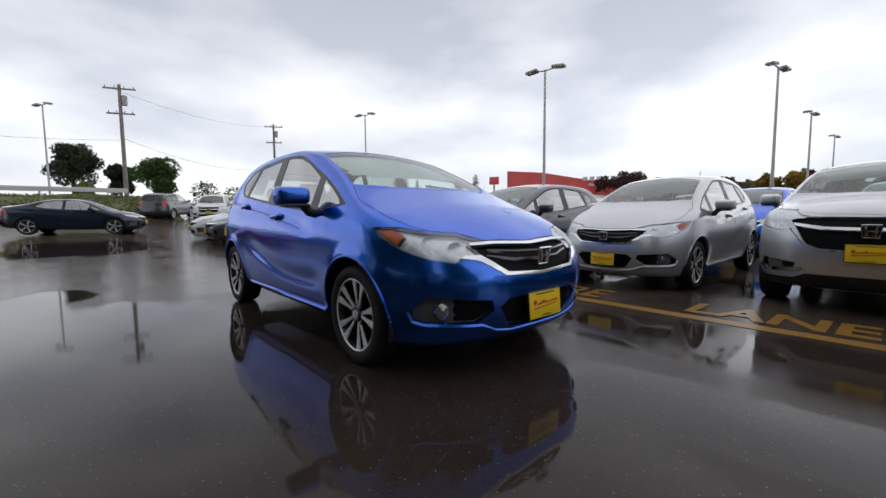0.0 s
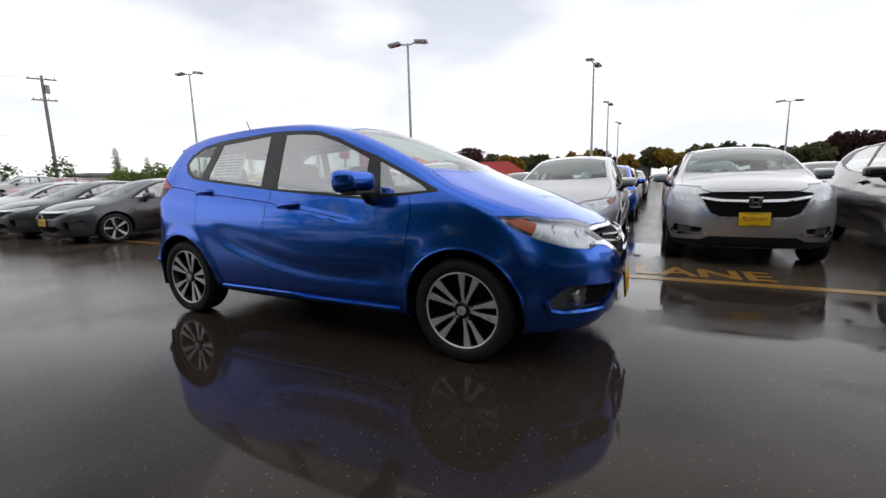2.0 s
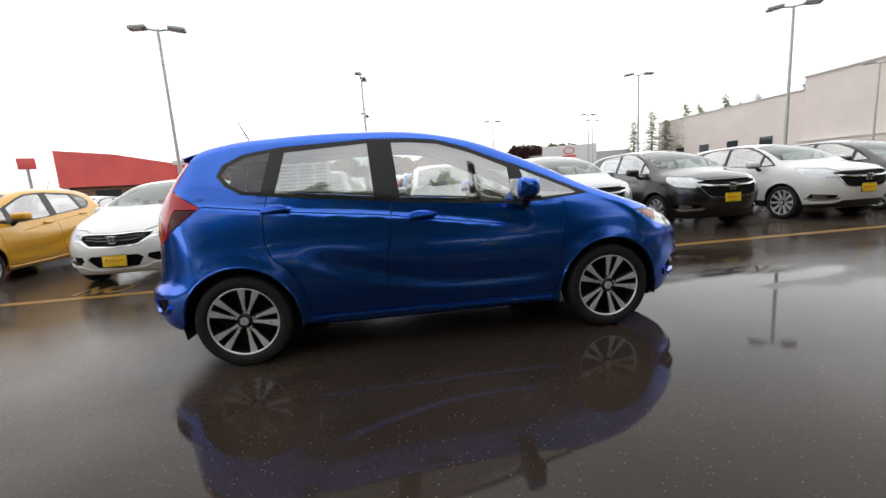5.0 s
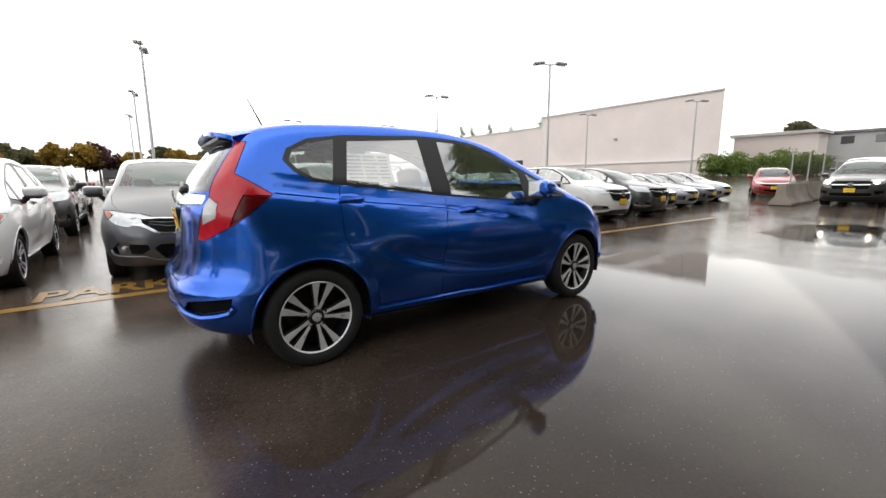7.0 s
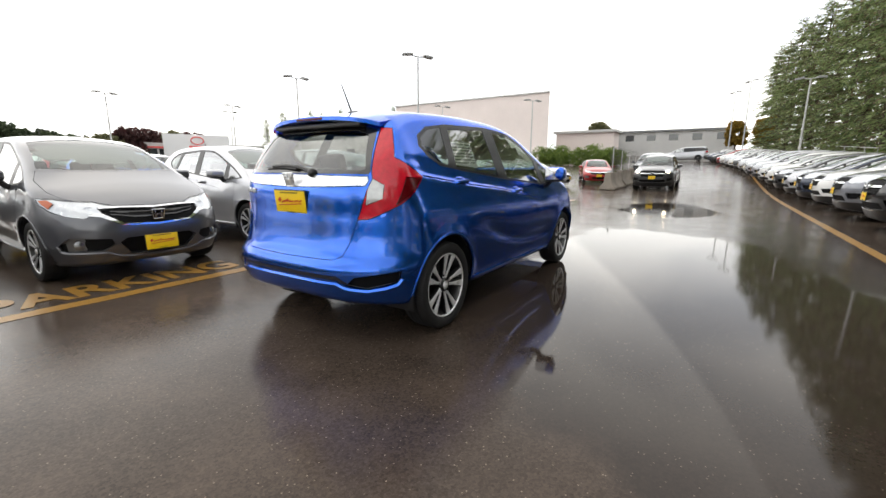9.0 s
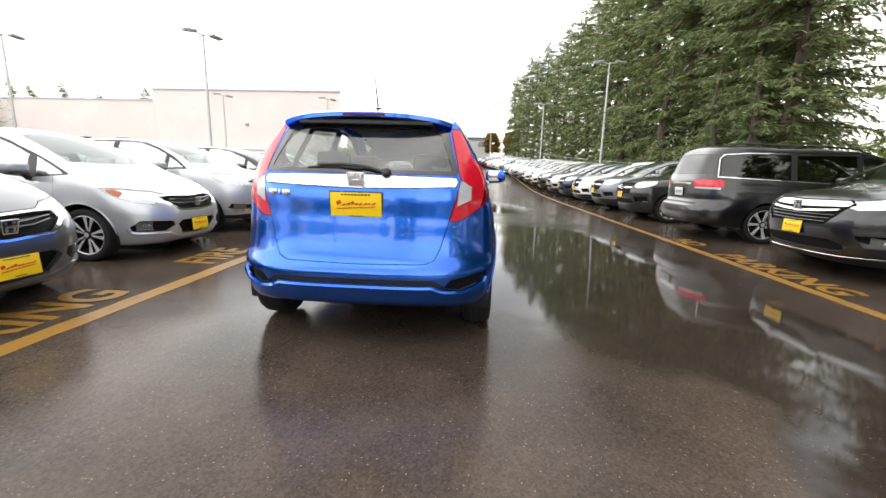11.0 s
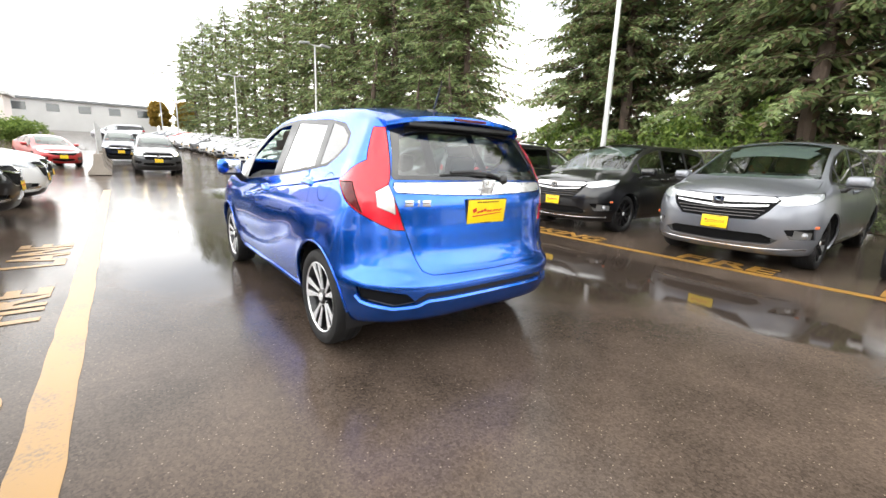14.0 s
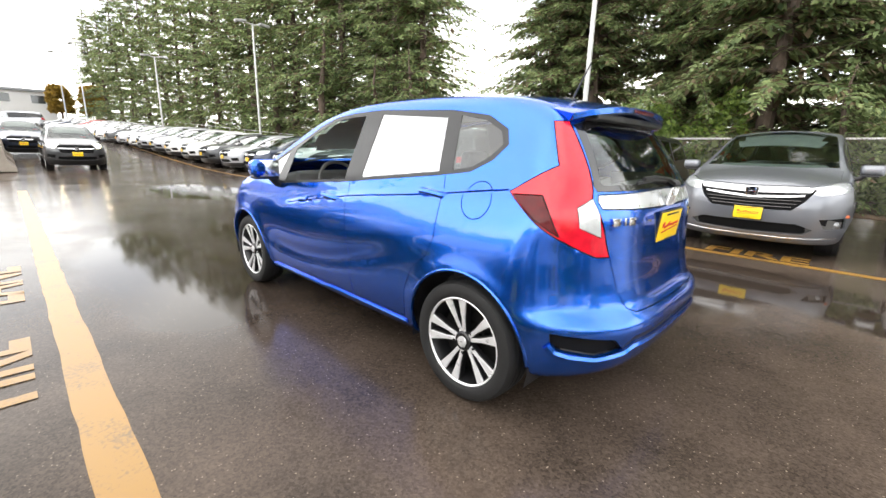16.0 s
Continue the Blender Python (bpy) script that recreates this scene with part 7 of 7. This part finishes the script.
SEDAN = dict(COMMON, **{
    "box": (-2.55, 2.45, 1.0, 1.55), "spine": (-1.6, 1.5, 0.6),
    "top": curve(-2.45, 0.95, -2.3, 1.06, -1.9, 1.13, -1.45, 1.22, -1.0, 1.34, -0.5, 1.405, 0.0, 1.41, 0.35, 1.355, 0.75, 1.20, 1.1, 1.05, 1.25, 0.99, 1.6, 0.93, 1.95, 0.84, 2.2, 0.70, 2.4, 0.55),
    "belt": curve(-1.8, 1.06, -0.8, 1.0, 0.2, 0.93, 1.0, 0.91, 1.6, 0.90, 2.3, 0.8),
    "wide": curve(-2.4, 0.78, -2.0, 0.85, -1.3, 0.895, 0, 0.89, 1.35, 0.895, 1.9, 0.86, 2.3, 0.76), "lean": curve(-1.8, 0.8, -0.8, 0.58, 0.5, 0.52, 1.1, 0.7, 1.6, 0.9),
    "nose": curve(0.12, 2.06, 0.25, 2.16, 0.45, 2.24, 0.6, 2.24, 0.72, 2.16, 0.85, 2.0), "tail": curve(0.25, -2.25, 0.45, -2.36, 0.65, -2.37, 0.85, -2.34, 1.0, -2.30, 1.1, -2.2),
    "sill": curve(-2.3, 0.28, -0.9, 0.2, 0.9, 0.19, 2.2, 0.17), "bow": (0.37, 3.6, 0.34, 3.4), "axles": (1.35, -1.35), "hub": 0.32, "arch": 0.37, "tyre": 0.64, "tyre_w": 0.205, "wheel_y": 0.785,
    "crease": curve(-1.9, 0.90, -0.6, 0.82, 0.9, 0.74), "crease_x": (-1.9, 1.0), "scoop": curve(-0.95, 0.5, 0.0, 0.42, 0.9, 0.40), "dash": 0.86, "cabin": (-1.9, 1.2), "seats": (0.0, -0.85), "spokes": 5,
    "panels": windows_of([(1.0, 0.945), (0.3, 0.945), (-0.8, 1.01), (-1.3, 1.07), (-1.25, 1.15), (-0.9, 1.27), (-0.5, 1.335), (0.0, 1.345), (0.3, 1.30), (0.7, 1.135)],
                         [("front_window", [(0.55, 0.965), (-0.20, 0.985), (-0.20, 1.325), (0.0, 1.325), (0.28, 1.28), (0.55, 1.17)]), ("rear_window", [(-0.29, 0.99), (-0.80, 1.025), (-1.1, 1.09), (-0.85, 1.25), (-0.5, 1.315), (-0.29, 1.325)]), ("front_quarter_pane", [(0.62, 0.968), (0.9, 0.97), (0.62, 1.12)])]) + [
        ("tail_lamp", "side", [(-1.85, 0.95), (-2.1, 0.80), (-2.5, 0.76), (-2.5, 0.98)], ("none",), left_of(0.42)),
        ("back_glass", "top", [(-1.52, -0.01), (-1.48, 0.4), (-1.36, 0.56), (-0.95, 0.52), (-0.82, 0.3), (-0.80, -0.01)], ("none",), lambda c, n: n.x < -0.1 and c.z > 1.1),
        ("headlamp", "side", [(1.62, 0.83), (1.75, 0.745), (2.0, 0.68), (2.17, 0.655), (2.20, 0.70), (2.1, 0.75), (1.9, 0.80)], ("none",), left_of(0.42)),
        ("grille", "front", [(-0.01, 0.74), (0.45, 0.745), (0.60, 0.72), (0.50, 0.64), (0.40, 0.58), (-0.01, 0.56)], ("none", "headlamp"), lambda c, n: c.x > 1.5),
        ("grille_chrome", "front", [(-0.01, 0.735), (0.44, 0.74), (0.66, 0.735), (0.60, 0.70), (0.42, 0.69), (-0.01, 0.685)], ("grille", "headlamp", "none"), lambda c, n: c.x > 1.6),
        ("lower_grille", "front", [(-0.01, 0.42), (0.40, 0.42), (0.46, 0.32), (-0.01, 0.26)], ("none",), lambda c, n: c.x > 1.5),
        ("fog_pocket", "front", [(0.55, 0.48), (0.80, 0.52), (0.80, 0.34), (0.56, 0.33)], ("none",), lambda c, n: c.x > 1.3),
        ("windshield", "top", [(1.26, -0.01), (1.2, 0.35), (1.05, 0.66), (0.65, 0.58), (0.30, 0.52), (0.20, 0.3), (0.18, -0.01)], ("none",), lambda c, n: n.x > 0.15 and c.z > 0.95),
        ("hood", "top", [(1.29, -0.01), (1.23, 0.35), (1.08, 0.70), (1.5, 0.74), (1.8, 0.68), (2.0, 0.5), (2.12, 0.2), (2.13, -0.01)], ("none",), lambda c, n: n.z > 0.3 and c.z > 0.65),
        ("front_door", "side", [(0.95, 0.95), (0.97, 0.75), (0.90, 0.42), (0.86, 0.3), (-0.30, 0.3), (-0.29, 0.6), (-0.24, 0.99)], ("none",), left_of(0.4)),
        ("rear_door", "side", [(-0.24, 0.99), (-0.29, 0.6), (-0.30, 0.3), (-0.88, 0.3), (-0.96, 0.55), (-1.15, 0.72), (-1.2, 0.9), (-1.1, 1.05)], ("none",), left_of(0.4))],
    "extras": [mirrors(0.68, 0.86, 1.0), handles((-0.06, 0.845, 0.87, 0.05), (-1.0, 0.84, 0.91, 0.05)), place_plates((2.26, 0.50, -3), None), place_emblems((2.235, 0.655, 5, 0.11), None)]})

SUV = dict(CROSSOVER, **{
    "box": (-2.55, 2.55, 1.05, 1.9), "spine": (-1.6, 1.55, 0.75),
    "top": curve(-2.3, 1.3, -2.15, 1.55, -1.9, 1.645, -0.9, 1.70, 0.0, 1.69, 0.4, 1.62, 0.8, 1.46, 1.15, 1.28, 1.32, 1.20, 1.7, 1.14, 2.05, 1.06, 2.28, 0.96, 2.5, 0.74),
    "belt": curve(-1.9, 1.20, -0.9, 1.15, 0.0, 1.10, 1.1, 1.08, 1.7, 1.06, 2.4, 0.95),
    "wide": curve(-2.3, 0.85, -1.9, 0.90, -1.4, 0.92, 0, 0.92, 1.45, 0.92, 2.0, 0.90, 2.4, 0.83), "lean": curve(-1.9, 0.45, -0.8, 0.40, 0.5, 0.40, 1.2, 0.6, 1.7, 0.9),
    "nose": curve(0.18, 2.22, 0.35, 2.31, 0.55, 2.37, 0.8, 2.375, 0.95, 2.32, 1.05, 2.22, 1.15, 1.95), "tail": curve(0.28, -2.2, 0.5, -2.34, 0.7, -2.33, 0.9, -2.29, 1.1, -2.26, 1.25, -2.22, 1.55, -2.08, 1.68, -2.0),
    "bow": (0.28, 3.8, 0.24, 3.6), "axles": (1.43, -1.43), "hub": 0.36, "arch": 0.41, "tyre": 0.72, "tyre_w": 0.235, "wheel_y": 0.80, "dash": 1.06, "cabin": (-2.2, 1.3), "seats": (0.18, -0.75),
    "panels": windows_of([(1.18, 1.11), (0.6, 1.10), (-0.9, 1.165), (-1.95, 1.21), (-2.0, 1.32), (-1.85, 1.50), (-0.9, 1.585), (0.0, 1.585), (0.35, 1.52), (0.7, 1.39), (1.0, 1.23)],
                         [("front_window", [(0.74, 1.125), (-0.16, 1.14), (-0.16, 1.565), (0.0, 1.565), (0.33, 1.50), (0.74, 1.345)]), ("rear_window", [(-0.26, 1.145), (-1.05, 1.18), (-1.0, 1.55), (-0.26, 1.565)]), ("third_window", [(-1.15, 1.19), (-1.85, 1.23), (-1.72, 1.48), (-1.1, 1.545)]), ("front_quarter_pane", [(0.82, 1.13), (1.08, 1.14), (0.82, 1.28)])]) + [
        ("tail_lamp", "side", [(-1.95, 1.18), (-2.05, 0.92), (-2.5, 0.90), (-2.5, 1.2)], ("none",), left_of(0.55)),
        ("back_glass", "rear", [(-0.01, 1.58), (0.60, 1.56), (0.66, 1.22), (-0.01, 1.21)], ("none",), lambda c, n: c.x < -1.6),
        ("headlamp", "side", [(1.75, 1.05), (1.85, 0.94), (2.1, 0.86), (2.24, 0.85), (2.29, 0.93), (2.2, 1.01), (2.0, 1.05)], ("none",), left_of(0.45)),
        ("grille", "front", [(-0.01, 0.99), (0.50, 0.99), (0.56, 0.93), (0.48, 0.70), (-0.01, 0.68)], ("none", "headlamp"), lambda c, n: c.x > 1.7),
        ("grille_chrome", "front", [(-0.01, 0.875), (0.52, 0.88), (0.53, 0.84), (-0.01, 0.83)], ("grille",), None),
        ("lower_grille", "front", [(-0.01, 0.56), (0.55, 0.56), (0.62, 0.44), (-0.01, 0.42)], ("none",), lambda c, n: c.x > 1.7),
        ("fog_pocket", "front", [(0.62, 0.62), (0.85, 0.64), (0.86, 0.50), (0.66, 0.50)], ("none",), lambda c, n: c.x > 1.5),
        ("chin", "front", [(-0.01, 0.40), (0.9, 0.42), (0.9, 0.15), (-0.01, 0.15)], ("none",), lambda c, n: c.x > 1.5),
        ("windshield", "top", [(1.35, -0.01), (1.3, 0.35), (1.16, 0.71), (0.72, 0.64), (0.42, 0.58), (0.34, 0.3), (0.32, -0.01)], ("none",), lambda c, n: n.x > 0.15 and c.z > 1.15),
        ("hood", "top", [(1.38, -0.01), (1.33, 0.35), (1.2, 0.75), (1.7, 0.76), (2.0, 0.72), (2.14, 0.55), (2.22, 0.3), (2.23, -0.01)], ("none",), lambda c, n: n.z > 0.3 and c.z > 0.85),
        ("front_door", "side", [(1.02, 1.11), (1.03, 0.9), (0.98, 0.5), (0.92, 0.40), (-0.23, 0.40), (-0.21, 1.15)], ("none",), left_of(0.4)),
        ("rear_door", "side", [(-0.21, 1.15), (-0.23, 0.40), (-0.93, 0.40), (-1.0, 0.65), (-1.12, 0.82), (-1.1, 1.18)], ("none",), left_of(0.4)),
        ("cladding", "side", [(0.98, 0.39), (-0.98, 0.39), (-0.98, 0.2), (0.98, 0.2)], ("none",), left_of(0.4))],
    "finish": dict(COMMON["finish"], rear_window=(PRIVACY, "dark tinted window"), back_glass=(PRIVACY, "dark rear window")),
    "extras": [mirrors(0.86, 0.90, 1.17), handles((-0.05, 0.865, 1.01, 0.0), (-0.92, 0.865, 1.02, 0.0)), place_plates((2.40, 0.66, -3), None), place_emblems((2.37, 0.86, 5, 0.13), None)]})


def van_details(car, mat, s):
    """Fog lamps, amber side markers and a bright lip along the chin."""
    def face(y, z):
        return float(s["nose"](z)) - s["bow"][0] * (abs(y) / 0.8) ** s["bow"][1]
    for sg in (1, -1):
        bm = bmesh.new()
        rings = add_lathe(bm, [(0.048, -0.01), (0.044, 0.012), (0.028, 0.02), (0.004, 0.024)], 20)
        bmesh.ops.transform(bm, matrix=Matrix.Translation((face(0.85, 0.47) - 0.055, sg * 0.85, 0.47)) @ pose(0, 0, 0, 0, 0, -90 + sg * 30), verts=bm.verts)
        part("fog_lamp", bm, FOG_LENS, car, "round fog lamp")
        part("side_marker", box((face(0.93, 0.585) - 0.022, sg * 0.93, 0.585), (0.07, 0.03, 0.04), 0.01, (0, 0, -sg * 50)), AMBER, car, "amber side marker")
        bm = bmesh.new()
        add_tube(bm, [(face(y, 0.285) - 0.012, sg * y, 0.285 + 0.02 * (y / 0.8) ** 3) for y in np.linspace(0, 0.88, 12)], 0.012, 8)
        part("chin_strip", bm, CHROME, car, "bright strip along the chin")
        bm = bmesh.new()
        for k in range(3):
            add_tube(bm, [(face(y, 0.75 - 0.04 * k) - 0.018, sg * y, 0.75 - 0.04 * k + 0.02 * y) for y in np.linspace(0, 0.50 - 0.04 * k, 6)], 0.007, 6)
        part("grille_bar", bm, GLOSS_BLACK, car, "gloss black grille bar")


def roof_rails(car, mat, s):
    for sg in (1, -1):
        bm = bmesh.new()
        add_tube(bm, [(x, sg * 0.62, float(s["top"](x)) - 0.05 + (0.045 if -2.0 < x < 0.2 else 0.0)) for x in (-2.12, -1.98, -1.9, -1.2, -0.5, 0.1, 0.2, 0.32)], 0.016, 8)
        part("roof_rail", bm, TRIM, car, "black roof rail")


# the older van: boxier, bright window surrounds, wide tail lamps over a stepped bumper
OLD_VAN = dict(MINIVAN, **{
    "top": curve(-2.66, 1.40, -2.55, 1.66, -2.3, 1.735, -1.2, 1.76, -0.3, 1.75, 0.3, 1.70, 0.7, 1.585, 1.1, 1.40, 1.45, 1.225, 1.62, 1.15, 1.9, 1.09, 2.2, 1.02, 2.42, 0.92, 2.65, 0.70),
    "tail": curve(0.25, -2.55, 0.36, -2.65, 0.55, -2.68, 0.64, -2.66, 0.69, -2.60, 0.85, -2.58, 1.1, -2.565, 1.3, -2.50, 1.6, -2.38, 1.72, -2.30),
    "lean": curve(-2.3, 0.30, -0.8, 0.30, 0.5, 0.36, 1.2, 0.55, 1.9, 0.8), "bow": (0.25, 4.0, 0.17, 5.0), "rim": "plain", "spokes": 7,
    "panels": [("window_bright", "side", [(-2.34, 1.165), (0.05, 1.075), (0.07, 1.615), (-1.8, 1.615), (-2.22, 1.58), (-2.3, 1.5)], ("none",), left_of(0.3)),
               ("daylight_trim", "side", [(1.42, 1.10), (0.8, 1.075), (0.05, 1.095), (-2.32, 1.185), (-2.28, 1.5), (-2.2, 1.565), (-1.8, 1.597), (0.07, 1.597), (0.3, 1.585), (0.75, 1.47), (1.1, 1.30), (1.35, 1.16)], ("none", "window_bright"), left_of(0.3)),
               ("third_window", "side", [(-1.12, 1.15), (-2.28, 1.195), (-2.245, 1.49), (-2.17, 1.55), (-1.8, 1.582), (-1.10, 1.582)], ("daylight_trim",), left_of(0.3)),
               ("reverse_lamp", "rear", [(0.50, 0.985), (0.50, 0.955), (1.05, 0.945), (1.05, 0.985)], ("none",), lambda c, n: c.x < -2.3),
               ("tail_lamp", "rear", [(0.46, 1.12), (0.46, 0.985), (1.05, 0.985), (1.05, 1.13)], ("none",), lambda c, n: c.x < -2.25),
               ("rear_strip", "rear", [(-0.01, 0.69), (0.60, 0.69), (0.60, 0.665), (-0.01, 0.665)], ("none",), lambda c, n: c.x < -1.9)]
    + [p for p in MINIVAN["panels"] if p[0] not in ("daylight_trim", "third_window", "tail_lamp", "rear_strip")],
    "finish": dict(MINIVAN["finish"], window_bright=(CHROME, "bright window surround")),
    "extras": [mirrors(1.08, 0.95, 1.14, None, True, 1.15), roof_rails, place_plates(None, (-2.60, 0.88, 5), True)]})


def recolour(car, old, mat):
    for o in car.children_recursive:
        for sl in o.material_slots:
            if sl.material == old:
                sl.link = "OBJECT"
                sl.material = mat


MASTERS = {}


def park(style, x, y, heading, mat, name, label, category="car", group="", z=None):
    """Parks a vehicle with its middle at x, y; the first of a style is built, the others are copies in their own colour."""
    m = pose(x, y, float(rise(x, y)) if z is None else z, 0, 0, heading)
    m = m @ pose(0, 0, 0, 0, math.degrees(-math.atan(float(rise(x + 0.5 * math.cos(radians(heading)), y + 0.5 * math.sin(radians(heading))) - rise(x - 0.5 * math.cos(radians(heading)), y - 0.5 * math.sin(radians(heading)))))), 0)
    if style not in MASTERS:
        s = {"hatch": HATCH_PARKED, "crossover": CROSSOVER, "minivan": MINIVAN, "oldvan": OLD_VAN, "sedan": SEDAN, "suv": SUV}[style]
        MASTERS[style] = build_car(s, m, name, label, category, mat, 0.066, False, group), mat
        return MASTERS[style][0]
    first, paint0 = MASTERS[style]
    c = copy_thing(first, m)
    c.name = name
    tagged(c, label, category, group)
    if mat != paint0:
        recolour(c, paint0, mat)
    return c


HATCH_PARKED = dict(HATCH, skip={"fuel_door": "r"})
ROW = "cars of the parked row facing the aisle"
# the row on the car's left, noses to the yellow line
for x, y, mat, col in ((-7.1, 4.65, YELLOW, "bright yellow"), (-4.05, 4.68, WHITE, "white"), (-1.62, 4.62, DARK_GREY, "dark grey metallic"), (0.92, 4.98, SILVER, "silver metallic")):
    park("hatch", x, y, -90, mat, "parked_hatchback", col + " small hatchback parked nose to the yellow line", "car", ROW)
for x, y, mat, col in ((3.27, 5.2, SILVER, "silver"), (5.74, 5.2, BLACK, "glossy black"), (8.45, 5.15, WHITE, "white"), (10.9, 5.3, CHARCOAL, "charcoal grey")):
    park("crossover", x, y, -90, mat, "parked_crossover", col + " compact crossover parked nose to the yellow line", "car", ROW)
for x, mat, col in ((-9.05, DARK_GREY, "dark grey"), (-11.6, DARK_GREY, "dark grey"), (-14.1, WHITE, "white"), (13.4, CHARCOAL, "dark grey"), (15.9, SILVER, "silver"), (18.4, GREY, "grey"), (20.9, SILVER, "silver")):
    park("sedan", x, 3.25 if x < 0 else 6.2 + 0.12 * (x - 13), -90, mat, "parked_sedan", col + " four-door sedan parked in the row", "car", ROW)
# cars standing behind them, row after row
BACK = "cars of the rows behind"
back = [("hatch", 0.95, 10.4, BLUE, "blue"), ("hatch", 0.9, 15.4, RED, "red"), ("crossover", 3.4, 10.6, GREY, "grey"), ("sedan", -1.6, 10.4, WHITE, "white"), ("crossover", -4.1, 10.4, CHARCOAL, "charcoal"), ("hatch", -6.7, 10.4, WHITE, "white"),
        ("sedan", 5.9, 10.6, SILVER, "silver"), ("crossover", 8.4, 10.7, SILVER, "silver"), ("sedan", 10.8, 10.6, GREY, "grey"), ("sedan", -9.4, 10.5, SILVER, "silver"), ("crossover", 3.4, 16.2, WHITE, "white"), ("sedan", 6.0, 16.2, CHARCOAL, "dark grey"), ("hatch", 8.6, 16.2, SILVER, "silver"), ("crossover", -1.8, 16.0, SILVER, "silver"), ("sedan", -4.4, 16.0, RED, "red"), ("hatch", -12.0, 10.5, RED, "red"), ("sedan", 1.0, 21.0, NAVY, "navy"), ("crossover", 12.0, 16.2, WHITE, "white")]
for st, x, y, mat, col in back:
    park(st, x, y, -90 if y < 13 else 90, mat, {"hatch": "parked_hatchback", "crossover": "parked_crossover", "sedan": "parked_sedan"}[st], col + " car parked in a row further back", "car", BACK)
# the row by the fence
FENCE_ROW = "cars parked along the fence"
park("minivan", -1.6, -6.88, 90, GREY, "minivan", "grey metallic minivan with a chrome grille, parked by the fence", "van", FENCE_ROW)
park("minivan", 1.35, -7.3, 90, BLACK, "minivan", "glossy black minivan with a chrome grille, parked by the fence", "van", FENCE_ROW)
park("oldvan", 4.45, -7.4, -90, BLACK, "minivan", "older black minivan parked tail to the aisle", "van", FENCE_ROW)
park("crossover", -3.98, -6.85, 90, WHITE, "parked_crossover", "white crossover parked by the fence", "car", FENCE_ROW)
fence_cars = [("suv", BLACK, "black"), ("suv", GREY, "grey"), ("suv", WHITE, "pearl white"), ("suv", NAVY, "navy"), ("suv", SILVER, "silver"), ("suv", CHARCOAL, "charcoal"), ("suv", WHITE, "white"), ("suv", WHITE, "white"), ("suv", SILVER, "silver"), ("suv", SILVER, "silver"), ("crossover", WHITE, "white"), ("crossover", SILVER, "silver"), ("crossover", CHARCOAL, "charcoal"), ("crossover", WHITE, "white"), ("crossover", SILVER, "silver"), ("crossover", WHITE, "white"), ("hatch", RED, "red"), ("sedan", BLACK, "black"), ("sedan", NAVY, "navy"), ("sedan", CHARCOAL, "charcoal")]
for i, (st, mat, col) in enumerate(fence_cars):
    x = 7.5 + 2.62 * i
    park(st, x, -7.1 + 0.012 * i * i, 90, mat, {"suv": "parked_suv", "crossover": "parked_crossover", "hatch": "parked_hatchback", "sedan": "parked_sedan"}[st], col + " car in the long row by the fence", "car", FENCE_ROW)
# loose cars round the lot
lit = park("suv", 21.2, 0.35, 180, CHARCOAL, "suv_car", "dark grey sport utility car with lit headlamps, facing along the aisle", "car")
park("suv", 28.5, 1.6, 180, NAVY, "suv_car", "dark green-blue sport utility car further up the aisle", "car")
park("minivan", 58, 1.5, 90, SILVER, "minivan", "silver minivan standing across the end of the aisle", "van")
park("sedan", 25.5, 4.6, 200, RED, "parked_sedan", "red sedan beside the concrete barrier", "car")
park("sedan", -19.2, -2.0, 72, NAVY, "parked_sedan", "dark navy sedan parked side-on on the wet asphalt", "car")
park("sedan", -20.6, -6.8, 75, RED, "parked_sedan", "red sedan parked behind the navy one", "car")
park("suv", -30.2, 2.6, 150, CHARCOAL, "suv_car", "dark sport utility car driving up the ramp", "car")
park("suv", -26.5, 4.6, -20, WHITE, "suv_car", "white sport utility car at the end of the lot", "car")
park("sedan", -28.4, 7.4, -95, WHITE, "parked_sedan", "white sedan beyond the row", "car")
park("sedan", -24.2, 7.2, -80, RED, "parked_sedan", "red sedan beyond the row", "car")
for sg in (1, -1):
    bm = bmesh.new()
    bmesh.ops.create_icosphere(bm, subdivisions=2, radius=0.075, matrix=Matrix.Translation((2.19, sg * 0.66, 0.95)))
    part("lit_bulb", bm, LIGHT_ON, lit, "lit headlamp")
